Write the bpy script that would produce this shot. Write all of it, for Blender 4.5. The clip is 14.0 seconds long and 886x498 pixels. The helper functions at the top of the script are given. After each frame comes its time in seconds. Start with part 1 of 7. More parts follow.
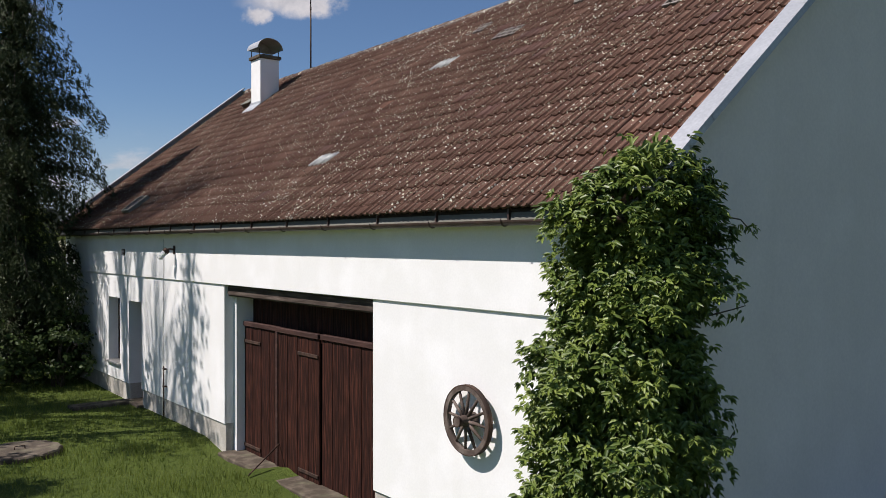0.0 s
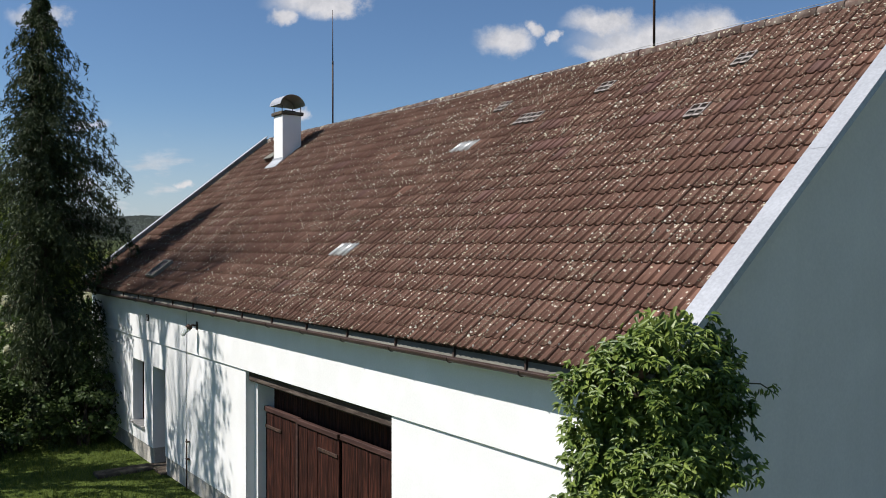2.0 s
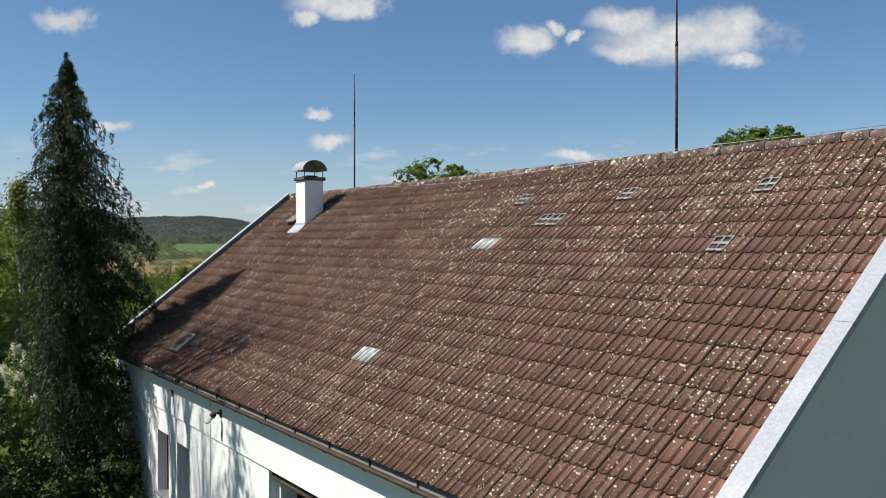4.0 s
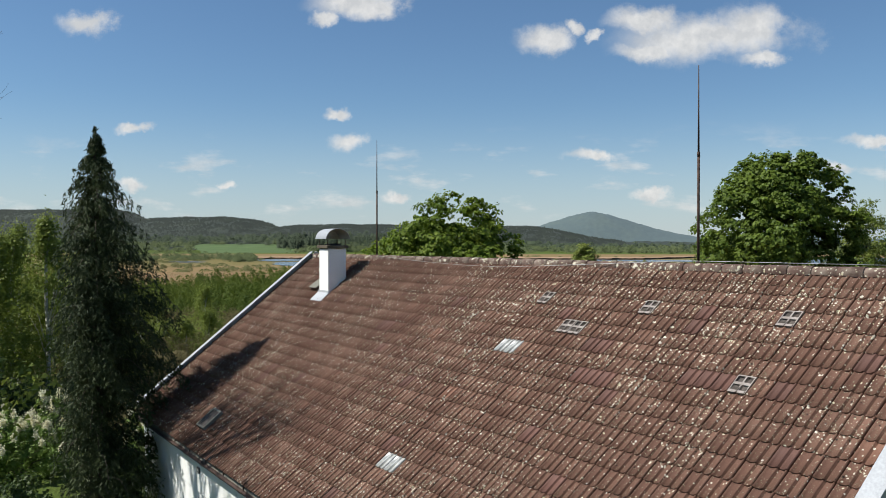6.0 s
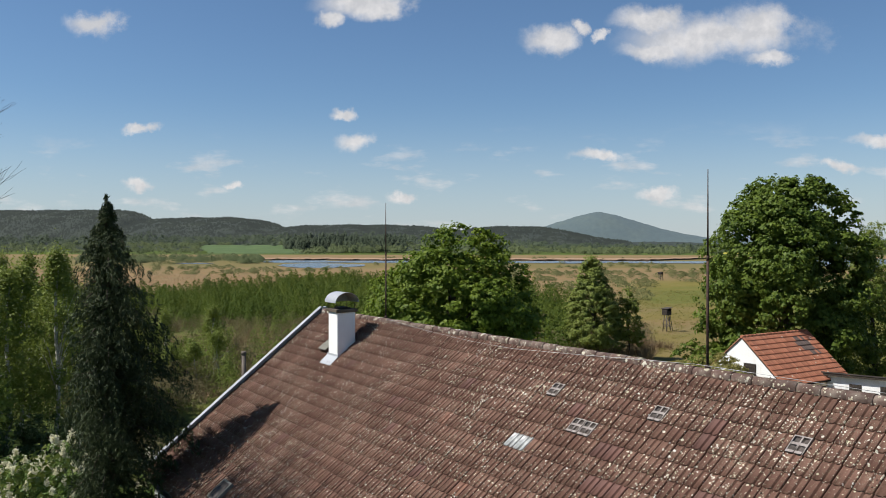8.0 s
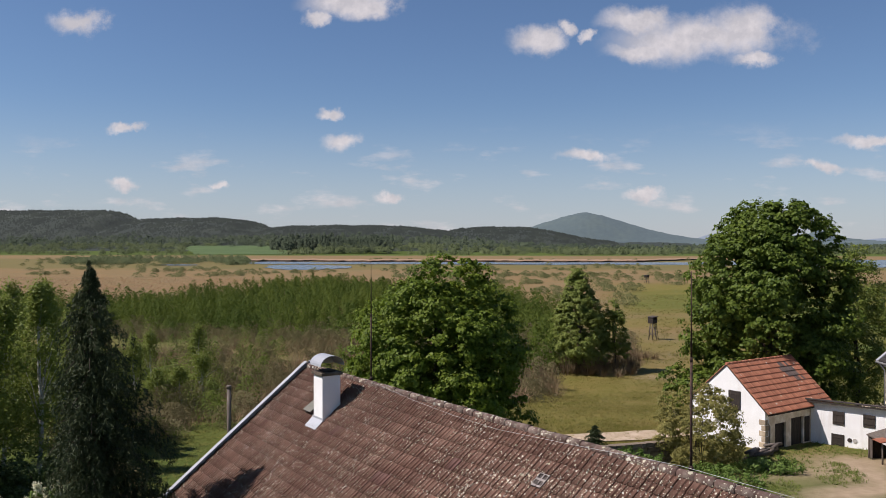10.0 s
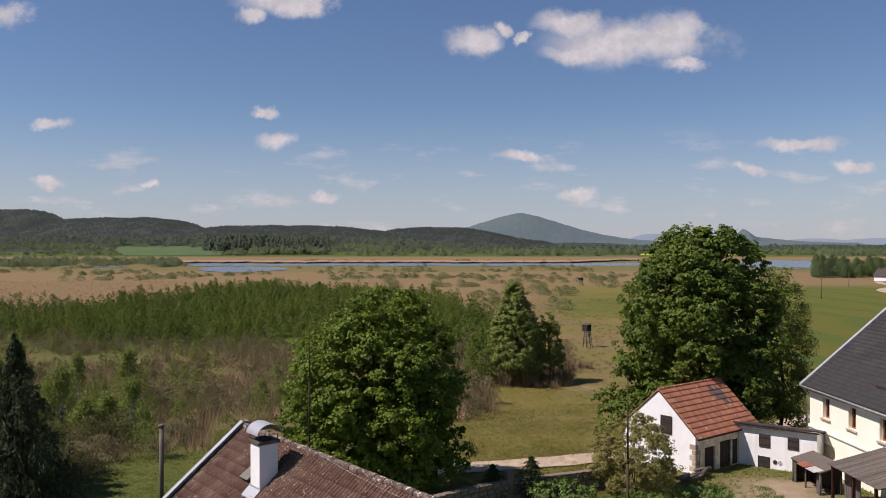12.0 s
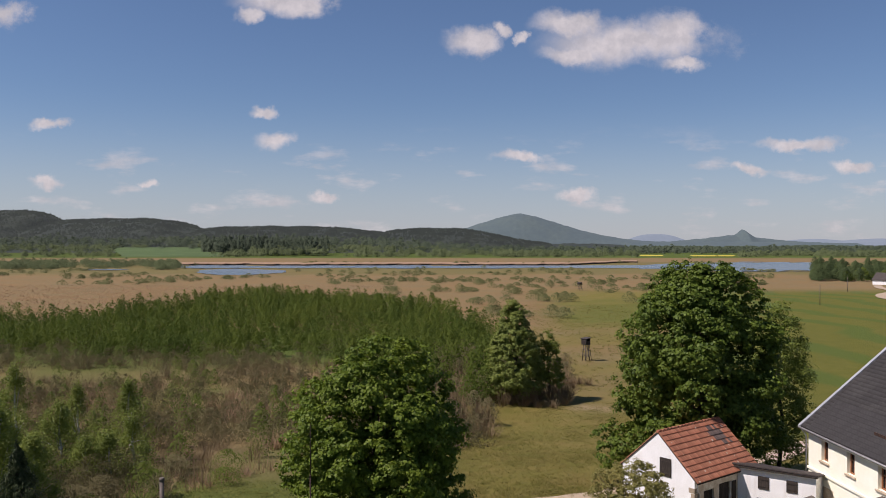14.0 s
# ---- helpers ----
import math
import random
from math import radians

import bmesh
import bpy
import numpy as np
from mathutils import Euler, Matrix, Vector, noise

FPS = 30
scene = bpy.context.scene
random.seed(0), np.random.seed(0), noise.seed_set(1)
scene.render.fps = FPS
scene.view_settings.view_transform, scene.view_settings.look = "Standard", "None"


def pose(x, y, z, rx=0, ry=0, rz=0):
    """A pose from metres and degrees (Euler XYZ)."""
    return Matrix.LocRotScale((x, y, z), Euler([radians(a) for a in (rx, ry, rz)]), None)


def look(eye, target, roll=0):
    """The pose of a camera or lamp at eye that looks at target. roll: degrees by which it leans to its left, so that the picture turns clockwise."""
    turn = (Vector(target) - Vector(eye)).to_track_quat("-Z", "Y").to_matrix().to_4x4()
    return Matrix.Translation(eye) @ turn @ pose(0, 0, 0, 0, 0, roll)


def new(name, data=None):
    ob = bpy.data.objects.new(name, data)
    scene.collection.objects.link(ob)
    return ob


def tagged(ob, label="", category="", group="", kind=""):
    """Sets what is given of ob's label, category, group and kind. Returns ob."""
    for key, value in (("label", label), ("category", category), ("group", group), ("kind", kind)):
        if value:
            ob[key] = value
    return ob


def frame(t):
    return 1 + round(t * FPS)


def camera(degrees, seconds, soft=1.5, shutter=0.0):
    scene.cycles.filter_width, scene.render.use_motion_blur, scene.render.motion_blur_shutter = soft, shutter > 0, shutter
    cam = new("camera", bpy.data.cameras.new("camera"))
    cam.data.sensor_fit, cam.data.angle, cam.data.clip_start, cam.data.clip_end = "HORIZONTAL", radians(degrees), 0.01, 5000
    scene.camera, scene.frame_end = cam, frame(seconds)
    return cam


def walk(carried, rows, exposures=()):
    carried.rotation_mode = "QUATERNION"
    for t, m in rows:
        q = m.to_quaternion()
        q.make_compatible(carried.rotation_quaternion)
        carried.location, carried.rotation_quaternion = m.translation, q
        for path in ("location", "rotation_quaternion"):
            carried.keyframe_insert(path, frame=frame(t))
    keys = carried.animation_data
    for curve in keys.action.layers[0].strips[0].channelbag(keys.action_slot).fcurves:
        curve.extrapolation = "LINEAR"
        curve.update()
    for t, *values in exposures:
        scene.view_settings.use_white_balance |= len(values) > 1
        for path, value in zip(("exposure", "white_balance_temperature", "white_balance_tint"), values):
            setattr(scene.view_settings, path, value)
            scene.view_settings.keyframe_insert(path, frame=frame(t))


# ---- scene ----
# Camera: a small drone that rises in front of a barn, level, with one fixed pitch.
cam = camera(56.45, 14.0, 0.55)
PITCH = -0.42
PATH = [
    (0.0, 0.000, 0.000, 3.430, -38.05),
    (0.5, 0.011, 0.007, 3.752, -37.59),
    (1.0, 0.021, -0.002, 4.091, -37.17),
    (1.5, 0.043, -0.015, 4.468, -36.76),
    (2.0, 0.066, -0.027, 4.886, -36.38),
    (2.5, 0.074, -0.027, 5.308, -35.97),
    (3.0, 0.062, -0.021, 5.731, -35.68),
    (3.5, 0.053, -0.027, 6.160, -35.31),
    (6.0, -0.124, -0.140, 8.418, -33.64),
    (6.5, -0.150, -0.150, 8.866, -33.29),
    (7.0, -0.180, -0.149, 9.300, -33.21),
    (7.5, -0.206, -0.157, 9.716, -33.20),
    (8.0, -0.224, -0.168, 10.142, -33.21),
    (10.5, -0.166, -0.159, 12.250, -34.98),
    (11.0, -0.168, -0.148, 12.650, -36.42),
    (11.5, -0.182, -0.127, 13.080, -38.11),
    (12.0, -0.214, -0.109, 13.620, -38.51),
    (12.5, -0.261, -0.109, 14.310, -38.53),
    (13.0, -0.297, -0.121, 15.005, -38.53),
    (13.5, -0.304, -0.136, 15.668, -38.54),
    (14.0, -0.299, -0.148, 16.305, -38.58),
]
walk(cam, [(t, pose(x, y, z, 90 + PITCH, 0, yaw)) for t, x, y, z, yaw in PATH],
     [(0.0, 0.19, 6440, 15), (1.5, 0.29, 6340, 12), (3.0, 0.38, 6330, 9), (6.0, 0.41, 6420, 6), (8.0, 0.35, 6420, 9), (10.5, 0.17, 6500, 19), (12.0, 0.12, 6550, 21), (14.0, 0.08, 6550, 21)])

# ---------------------------------------------------------------- light
SUN = Vector((-0.72, 0.36, 1.0)).normalized()
SKY_YAW = radians(-38.58)
FWD = Vector((-math.sin(SKY_YAW), math.cos(SKY_YAW), 0))
RIGHT = Vector((math.cos(SKY_YAW), math.sin(SKY_YAW), 0))


def make_world():
    world = bpy.data.worlds.new("sky")
    scene.world = world
    world.use_nodes = True
    nt = world.node_tree
    nt.nodes.clear()
    N, L = nt.nodes.new, nt.links.new
    out, bg = N("ShaderNodeOutputWorld"), N("ShaderNodeBackground")
    sky = N("ShaderNodeTexSky")
    sky.sky_type = "NISHITA"
    sky.sun_disc = False
    sky.sun_elevation = math.asin(SUN.z)
    sky.sun_rotation = math.atan2(SUN.x, SUN.y)
    sky.altitude, sky.air_density, sky.dust_density, sky.ozone_density = 300, 1.0, 0.15, 3.0
    co = N("ShaderNodeTexCoord")

    def math_node(op, a, b=None, c=None, clamp=False):
        n = N("ShaderNodeMath")
        n.operation, n.use_clamp = op, clamp
        for i, v in enumerate((a, b, c)):
            if v is None:
                continue
            if isinstance(v, (int, float)):
                n.inputs[i].default_value = v
            else:
                L(v, n.inputs[i])
        return n.outputs[0]

    def dot(v):
        n = N("ShaderNodeVectorMath")
        n.operation = "DOT_PRODUCT"
        L(co.outputs["Generated"], n.inputs[0])
        n.inputs[1].default_value = v
        return n.outputs["Value"]

    ahead = dot(FWD)
    safe = math_node("MAXIMUM", ahead, 0.15)
    u = math_node("DIVIDE", dot(RIGHT), safe)
    v = math_node("DIVIDE", dot((0, 0, 1)), safe)
    com = N("ShaderNodeCombineXYZ")
    L(u, com.inputs[0])
    L(v, com.inputs[1])
    # ragged edges
    n1 = N("ShaderNodeTexNoise")
    n1.inputs["Scale"].default_value, n1.inputs["Detail"].default_value, n1.inputs["Roughness"].default_value = 15, 8, 0.66
    L(com.outputs[0], n1.inputs["Vector"])
    off = N("ShaderNodeVectorMath")
    off.operation = "MULTIPLY_ADD"
    L(n1.outputs["Color"], off.inputs[0])
    off.inputs[1].default_value = (0.075, 0.050, 0)
    sub = N("ShaderNodeVectorMath")
    sub.operation = "SUBTRACT"
    L(com.outputs[0], sub.inputs[0])
    sub.inputs[1].default_value = (0.0375, 0.025, 0)
    L(sub.outputs[0], off.inputs[2])
    # clouds: tangent of bearing, tangent of height, half width, half height
    clouds = [(.223, .243, .105, .027), (.15, .268, .043, .016), (.28, .255, .045, .025), (.155, .23, .04, .012), (.036, .240, .034, .016),
              (.071, .258, .013, .009), (.098, .252, .011, .008), (.290, .216, .027, .010), (-.195, .295, .06, .015), (-.236, .278, .02, .009),
              (-.168, .286, .036, .012), (-.540, .280, .032, .016), (-.482, .144, .022, .007), (-.218, .161, .018, .007), (-.199, .126, .029, .012),
              (.098, .106, .04, .007), (.428, .121, .05, .008), (.370, .090, .021, .006), (.49, .096, .024, .007), (-.478, .071, .024, .007),
              (.163, .058, .026, .007), (-.146, .055, .019, .006), (-.36, .072, .014, .005)]
    total = None
    for cx, cy, rx, ry in clouds:
        s = N("ShaderNodeVectorMath")
        s.operation = "SUBTRACT"
        L(off.outputs[0], s.inputs[0])
        s.inputs[1].default_value = (cx, cy, 0)
        d = N("ShaderNodeVectorMath")
        d.operation = "DIVIDE"
        L(s.outputs[0], d.inputs[0])
        d.inputs[1].default_value = (rx * 1.03, ry * 1.1, 1)
        ln = N("ShaderNodeVectorMath")
        ln.operation = "LENGTH"
        L(d.outputs[0], ln.inputs[0])
        total = ln.outputs["Value"] if total is None else math_node("SMOOTH_MIN", total, ln.outputs["Value"], 0.15)
    total = math_node("MULTIPLY_ADD", n1.outputs["Fac"], 1.3, math_node("SUBTRACT", total, 0.65))
    mask = N("ShaderNodeMapRange")
    mask.interpolation_type = "SMOOTHSTEP"
    mask.inputs["From Min"].default_value, mask.inputs["From Max"].default_value = 1.22, 0.28
    mask.inputs["To Min"].default_value, mask.inputs["To Max"].default_value = 0, 0.88
    L(total, mask.inputs["Value"])
    # faint small fair-weather clouds low over the horizon
    st = N("ShaderNodeVectorMath")
    st.operation = "MULTIPLY"
    L(com.outputs[0], st.inputs[0])
    st.inputs[1].default_value = (11, 34, 1)
    n2 = N("ShaderNodeTexNoise")
    n2.inputs["Scale"].default_value, n2.inputs["Detail"].default_value, n2.inputs["Roughness"].default_value = 1.0, 5, 0.55
    L(st.outputs[0], n2.inputs["Vector"])
    low = N("ShaderNodeMapRange")
    low.interpolation_type = "SMOOTHSTEP"
    low.inputs["From Min"].default_value, low.inputs["From Max"].default_value = 0.53, 0.70
    low.inputs["To Max"].default_value = 0.58
    L(n2.outputs["Fac"], low.inputs["Value"])
    band = N("ShaderNodeMapRange")
    band.interpolation_type = "SMOOTHSTEP"
    band.inputs["From Min"].default_value, band.inputs["From Max"].default_value = 0.15, 0.08
    L(v, band.inputs["Value"])
    faint = math_node("MULTIPLY", low.outputs[0], band.outputs[0])
    front = math_node("GREATER_THAN", ahead, 0.16)
    both = math_node("MULTIPLY", math_node("MAXIMUM", mask.outputs[0], faint), front)
    # clouds are brighter above, greyer below
    shade = N("ShaderNodeTexNoise")
    shade.inputs["Scale"].default_value, shade.inputs["Detail"].default_value = 14, 4
    L(com.outputs[0], shade.inputs["Vector"])
    # light from the upper left models the heaps
    sh = N("ShaderNodeVectorMath")
    sh.operation = "ADD"
    L(com.outputs[0], sh.inputs[0])
    sh.inputs[1].default_value = (-0.006, 0.010, 0)
    n3 = N("ShaderNodeTexNoise")
    n3.inputs["Scale"].default_value, n3.inputs["Detail"].default_value, n3.inputs["Roughness"].default_value = 15, 8, 0.66
    L(sh.outputs[0], n3.inputs["Vector"])
    relief = N("ShaderNodeMapRange")
    relief.inputs["From Min"].default_value, relief.inputs["From Max"].default_value = -0.09, 0.09
    L(math_node("SUBTRACT", n1.outputs["Fac"], n3.outputs["Fac"]), relief.inputs["Value"])
    lit = math_node("MULTIPLY_ADD", relief.outputs[0], 0.6, math_node("MULTIPLY", shade.outputs["Fac"], 0.4))
    ramp = N("ShaderNodeMix")
    ramp.data_type = "RGBA"
    L(lit, ramp.inputs["Factor"])
    ramp.inputs["A"].default_value, ramp.inputs["B"].default_value = (6.8, 6.7, 6.8, 1), (10.4, 9.9, 9.6, 1)
    mix = N("ShaderNodeMix")
    mix.data_type = "RGBA"
    L(both, mix.inputs["Factor"])
    # pale haze low over the land
    hz = N("ShaderNodeMapRange")
    hz.interpolation_type = "SMOOTHERSTEP"
    hz.inputs["From Min"].default_value, hz.inputs["From Max"].default_value = 0.19, -0.05
    hz.inputs["To Max"].default_value = 0.72
    L(dot((0, 0, 1)), hz.inputs["Value"])
    air = N("ShaderNodeMix")
    air.data_type = "RGBA"
    L(hz.outputs[0], air.inputs["Factor"])
    deep = N("ShaderNodeMix")
    deep.data_type, deep.blend_type = "RGBA", "MULTIPLY"
    deep.inputs["Factor"].default_value = 1.0
    L(sky.outputs[0], deep.inputs["A"])
    deep.inputs["B"].default_value = (0.885, 1.0, 1.10, 1)
    L(deep.outputs["Result"], air.inputs["A"])
    air.inputs["B"].default_value = (5.7, 6.3, 7.1, 1)
    L(air.outputs["Result"], mix.inputs["A"])
    L(ramp.outputs["Result"], mix.inputs["B"])
    L(mix.outputs["Result"], bg.inputs["Color"])
    bg.inputs["Strength"].default_value = 0.068
    L(bg.outputs[0], out.inputs["Surface"])


make_world()
sun = new("sun", bpy.data.lights.new("sun", "SUN"))
sun.data.energy, sun.data.angle, sun.data.color = 5.0, radians(0.55), (1.0, 0.955, 0.895)
sun.matrix_world = look(SUN * 60, (0, 0, 0))

# ---------------------------------------------------------------- helpers
rng = np.random.default_rng(7)


def nodes_of(mat):
    mat.use_nodes = True
    nt = mat.node_tree
    return nt, nt.nodes.new, nt.links.new, nt.nodes["Principled BSDF"]


def surface(name, c1, c2, scale=6.0, rough=0.8, bump=0.3, fine=60.0, metal=0.0, spots=None, vary=0.0, coords="Object", stretch=(1, 1, 1), spec=0.3, streak=None, grain=1.0):
    """Two-scale procedural surface: c1 and c2 mixed by broad noise, darkened by fine grain, relief by both.
    spots: rows of (colour, cells a metre, share). vary: brightness range from piece to piece. streak: (colour, strength) of stains running down."""
    mat = bpy.data.materials.new(name)
    nt, N, L, bsdf = nodes_of(mat)
    tc = N("ShaderNodeTexCoord")
    mp = N("ShaderNodeMapping")
    mp.inputs["Scale"].default_value = stretch
    L(tc.outputs[coords], mp.inputs["Vector"])
    big, small = N("ShaderNodeTexNoise"), N("ShaderNodeTexNoise")
    big.inputs["Scale"].default_value, big.inputs["Detail"].default_value = scale, 5
    small.inputs["Scale"].default_value, small.inputs["Detail"].default_value = fine, 4
    L(mp.outputs[0], big.inputs["Vector"])
    L(mp.outputs[0], small.inputs["Vector"])
    ra = N("ShaderNodeMapRange")
    ra.inputs["From Min"].default_value, ra.inputs["From Max"].default_value = 0.45, 0.68
    L(big.outputs["Fac"], ra.inputs["Value"])
    mx = N("ShaderNodeMix")
    mx.data_type = "RGBA"
    L(ra.outputs[0], mx.inputs["Factor"])
    mx.inputs["A"].default_value, mx.inputs["B"].default_value = (*c1, 1), (*c2, 1)
    col = mx.outputs["Result"]
    gr = N("ShaderNodeMapRange")
    gr.inputs["From Min"].default_value, gr.inputs["From Max"].default_value = 0.25, 0.75
    gr.inputs["To Min"].default_value, gr.inputs["To Max"].default_value = 1 - 0.18 * grain, 1 + 0.12 * grain
    L(small.outputs["Fac"], gr.inputs["Value"])
    value = gr.outputs[0]
    if vary:
        oi, ge = N("ShaderNodeObjectInfo"), N("ShaderNodeNewGeometry")
        ad, fr = N("ShaderNodeMath"), N("ShaderNodeMath")
        ad.operation, fr.operation = "ADD", "FRACT"
        L(oi.outputs["Random"], ad.inputs[0])
        L(ge.outputs["Random Per Island"], ad.inputs[1])
        L(ad.outputs[0], fr.inputs[0])
        vr = N("ShaderNodeMapRange")
        vr.inputs["To Min"].default_value, vr.inputs["To Max"].default_value = 1 - vary, 1 + vary
        L(fr.outputs[0], vr.inputs["Value"])
        mu = N("ShaderNodeMath")
        mu.operation = "MULTIPLY"
        L(value, mu.inputs[0])
        L(vr.outputs[0], mu.inputs[1])
        value = mu.outputs[0]
    sc = N("ShaderNodeVectorMath")
    sc.operation = "SCALE"
    L(col, sc.inputs[0])
    L(value, sc.inputs["Scale"])
    col = sc.outputs[0]
    if streak:
        ms = N("ShaderNodeMapping")
        ms.inputs["Scale"].default_value = (2.2, 2.2, 0.22)
        L(tc.outputs["Object"], ms.inputs["Vector"])
        sn = N("ShaderNodeTexNoise")
        sn.inputs["Scale"].default_value, sn.inputs["Detail"].default_value = 1.3, 6
        L(ms.outputs[0], sn.inputs["Vector"])
        sr = N("ShaderNodeMapRange")
        sr.inputs["From Min"].default_value, sr.inputs["From Max"].default_value = 0.52, 0.78
        sr.inputs["To Max"].default_value = streak[1]
        L(sn.outputs["Fac"], sr.inputs["Value"])
        m3 = N("ShaderNodeMix")
        m3.data_type = "RGBA"
        L(sr.outputs[0], m3.inputs["Factor"])
        L(col, m3.inputs["A"])
        m3.inputs["B"].default_value = (*streak[0], 1)
        col = m3.outputs["Result"]
    for colour, cells, share in spots or ():
        # lichen and moss: roundish dots of many sizes, thicker on some pieces than on others
        vo, wob, wv, ge2 = N("ShaderNodeTexVoronoi"), N("ShaderNodeTexNoise"), N("ShaderNodeVectorMath"), N("ShaderNodeNewGeometry")
        vo.inputs["Scale"].default_value = cells
        wob.inputs["Scale"].default_value = cells * 2.2
        L(tc.outputs["Object"], wob.inputs["Vector"])
        wv.operation = "MULTIPLY_ADD"
        L(wob.outputs["Color"], wv.inputs[0])
        wv.inputs[1].default_value = (0.28 / cells,) * 3
        L(ge2.outputs["Position"], wv.inputs[2])
        L(wv.outputs[0], vo.inputs["Vector"])
        se = N("ShaderNodeSeparateColor")
        L(vo.outputs["Color"], se.inputs[0])
        pn, pr = N("ShaderNodeTexNoise"), N("ShaderNodeMapRange")
        pn.inputs["Scale"].default_value, pn.inputs["Detail"].default_value = 0.9, 6
        L(ge2.outputs["Position"], pn.inputs["Vector"])
        pr.inputs["From Min"].default_value, pr.inputs["From Max"].default_value = 0.34, 0.66
        pr.inputs["To Min"].default_value, pr.inputs["To Max"].default_value = share * 0.3, share * 1.7
        L(pn.outputs["Fac"], pr.inputs["Value"])
        amount = pr.outputs[0]
        if vary:
            per, pm = N("ShaderNodeMapRange"), N("ShaderNodeMath")
            per.inputs["To Min"].default_value, per.inputs["To Max"].default_value = 0.55, 1.45
            L(fr.outputs[0], per.inputs["Value"])
            pm.operation = "MULTIPLY"
            L(amount, pm.inputs[0])
            L(per.outputs[0], pm.inputs[1])
            amount = pm.outputs[0]
        keep, rad, hit, am, sq = N("ShaderNodeMath"), N("ShaderNodeMapRange"), N("ShaderNodeMath"), N("ShaderNodeMath"), N("ShaderNodeMath")
        keep.operation, hit.operation, am.operation, sq.operation = "LESS_THAN", "LESS_THAN", "MULTIPLY", "POWER"
        L(se.outputs["Red"], keep.inputs[0])
        L(amount, keep.inputs[1])
        L(se.outputs["Green"], sq.inputs[0])
        sq.inputs[1].default_value = 1.7
        rad.inputs["To Min"].default_value, rad.inputs["To Max"].default_value = 0.13, 0.46
        L(sq.outputs[0], rad.inputs["Value"])
        L(vo.outputs["Distance"], hit.inputs[0])
        L(rad.outputs[0], hit.inputs[1])
        L(keep.outputs[0], am.inputs[0])
        L(hit.outputs[0], am.inputs[1])
        hue, m2 = N("ShaderNodeMix"), N("ShaderNodeMix")
        hue.data_type = m2.data_type = "RGBA"
        L(se.outputs["Blue"], hue.inputs["Factor"])
        hue.inputs["A"].default_value = (*colour, 1)
        hue.inputs["B"].default_value = (colour[0] * 0.78, colour[1] * 0.74, colour[2] * 0.58, 1)
        L(am.outputs[0], m2.inputs["Factor"])
        L(col, m2.inputs["A"])
        L(hue.outputs["Result"], m2.inputs["B"])
        col = m2.outputs["Result"]
    L(col, bsdf.inputs["Base Color"])
    bsdf.inputs["Roughness"].default_value = rough
    bsdf.inputs["Metallic"].default_value = metal
    bsdf.inputs["Specular IOR Level"].default_value = spec
    if bump:
        b1, b2 = N("ShaderNodeBump"), N("ShaderNodeBump")
        b1.inputs["Strength"].default_value, b1.inputs["Distance"].default_value = bump, 0.02
        b2.inputs["Strength"].default_value, b2.inputs["Distance"].default_value = bump, 0.004
        L(big.outputs["Fac"], b1.inputs["Height"])
        L(small.outputs["Fac"], b2.inputs["Height"])
        L(b1.outputs[0], b2.inputs["Normal"])
        L(b2.outputs[0], bsdf.inputs["Normal"])
    return mat


def leafy(name, c1, c2, trans=0.35, rough=0.55, patch=0.35, single=0.75):
    """Leaves: colour from leaf to leaf by island, and broad patches; light shines through."""
    mat = bpy.data.materials.new(name)
    nt, N, L, bsdf = nodes_of(mat)
    ge = N("ShaderNodeNewGeometry")
    no = N("ShaderNodeTexNoise")
    no.inputs["Scale"].default_value, no.inputs["Detail"].default_value = patch, 3
    L(ge.outputs["Position"], no.inputs["Vector"])
    ad = N("ShaderNodeMath")
    ad.operation = "MULTIPLY_ADD"
    L(ge.outputs["Random Per Island"], ad.inputs[0])
    ad.inputs[1].default_value = single
    mr = N("ShaderNodeMapRange")
    mr.inputs["From Min"].default_value, mr.inputs["From Max"].default_value = 0.3, 0.7
    mr.inputs["To Min"].default_value, mr.inputs["To Max"].default_value = -0.2, 0.45
    L(no.outputs["Fac"], mr.inputs["Value"])
    L(mr.outputs[0], ad.inputs[2])
    mx = N("ShaderNodeMix")
    mx.data_type = "RGBA"
    L(ad.outputs[0], mx.inputs["Factor"])
    mx.inputs["A"].default_value, mx.inputs["B"].default_value = (*c1, 1), (*c2, 1)
    L(mx.outputs["Result"], bsdf.inputs["Base Color"])
    bsdf.inputs["Roughness"].default_value = rough
    bsdf.inputs["Specular IOR Level"].default_value = 0.2
    tr, ms = N("ShaderNodeBsdfTranslucent"), N("ShaderNodeMixShader")
    L(mx.outputs["Result"], tr.inputs["Color"])
    ms.inputs[0].default_value = trans
    L(bsdf.outputs[0], ms.inputs[1])
    L(tr.outputs[0], ms.inputs[2])
    L(ms.outputs[0], nt.nodes["Material Output"].inputs["Surface"])
    return mat


def part(name, bm, mat, parent=None, label=""):
    me = bpy.data.meshes.new(name)
    bm.to_mesh(me)
    bm.free()
    me.materials.append(mat)
    ob = new(name, me)
    ob.parent = parent
    if label:
        ob["label"] = label
    return ob


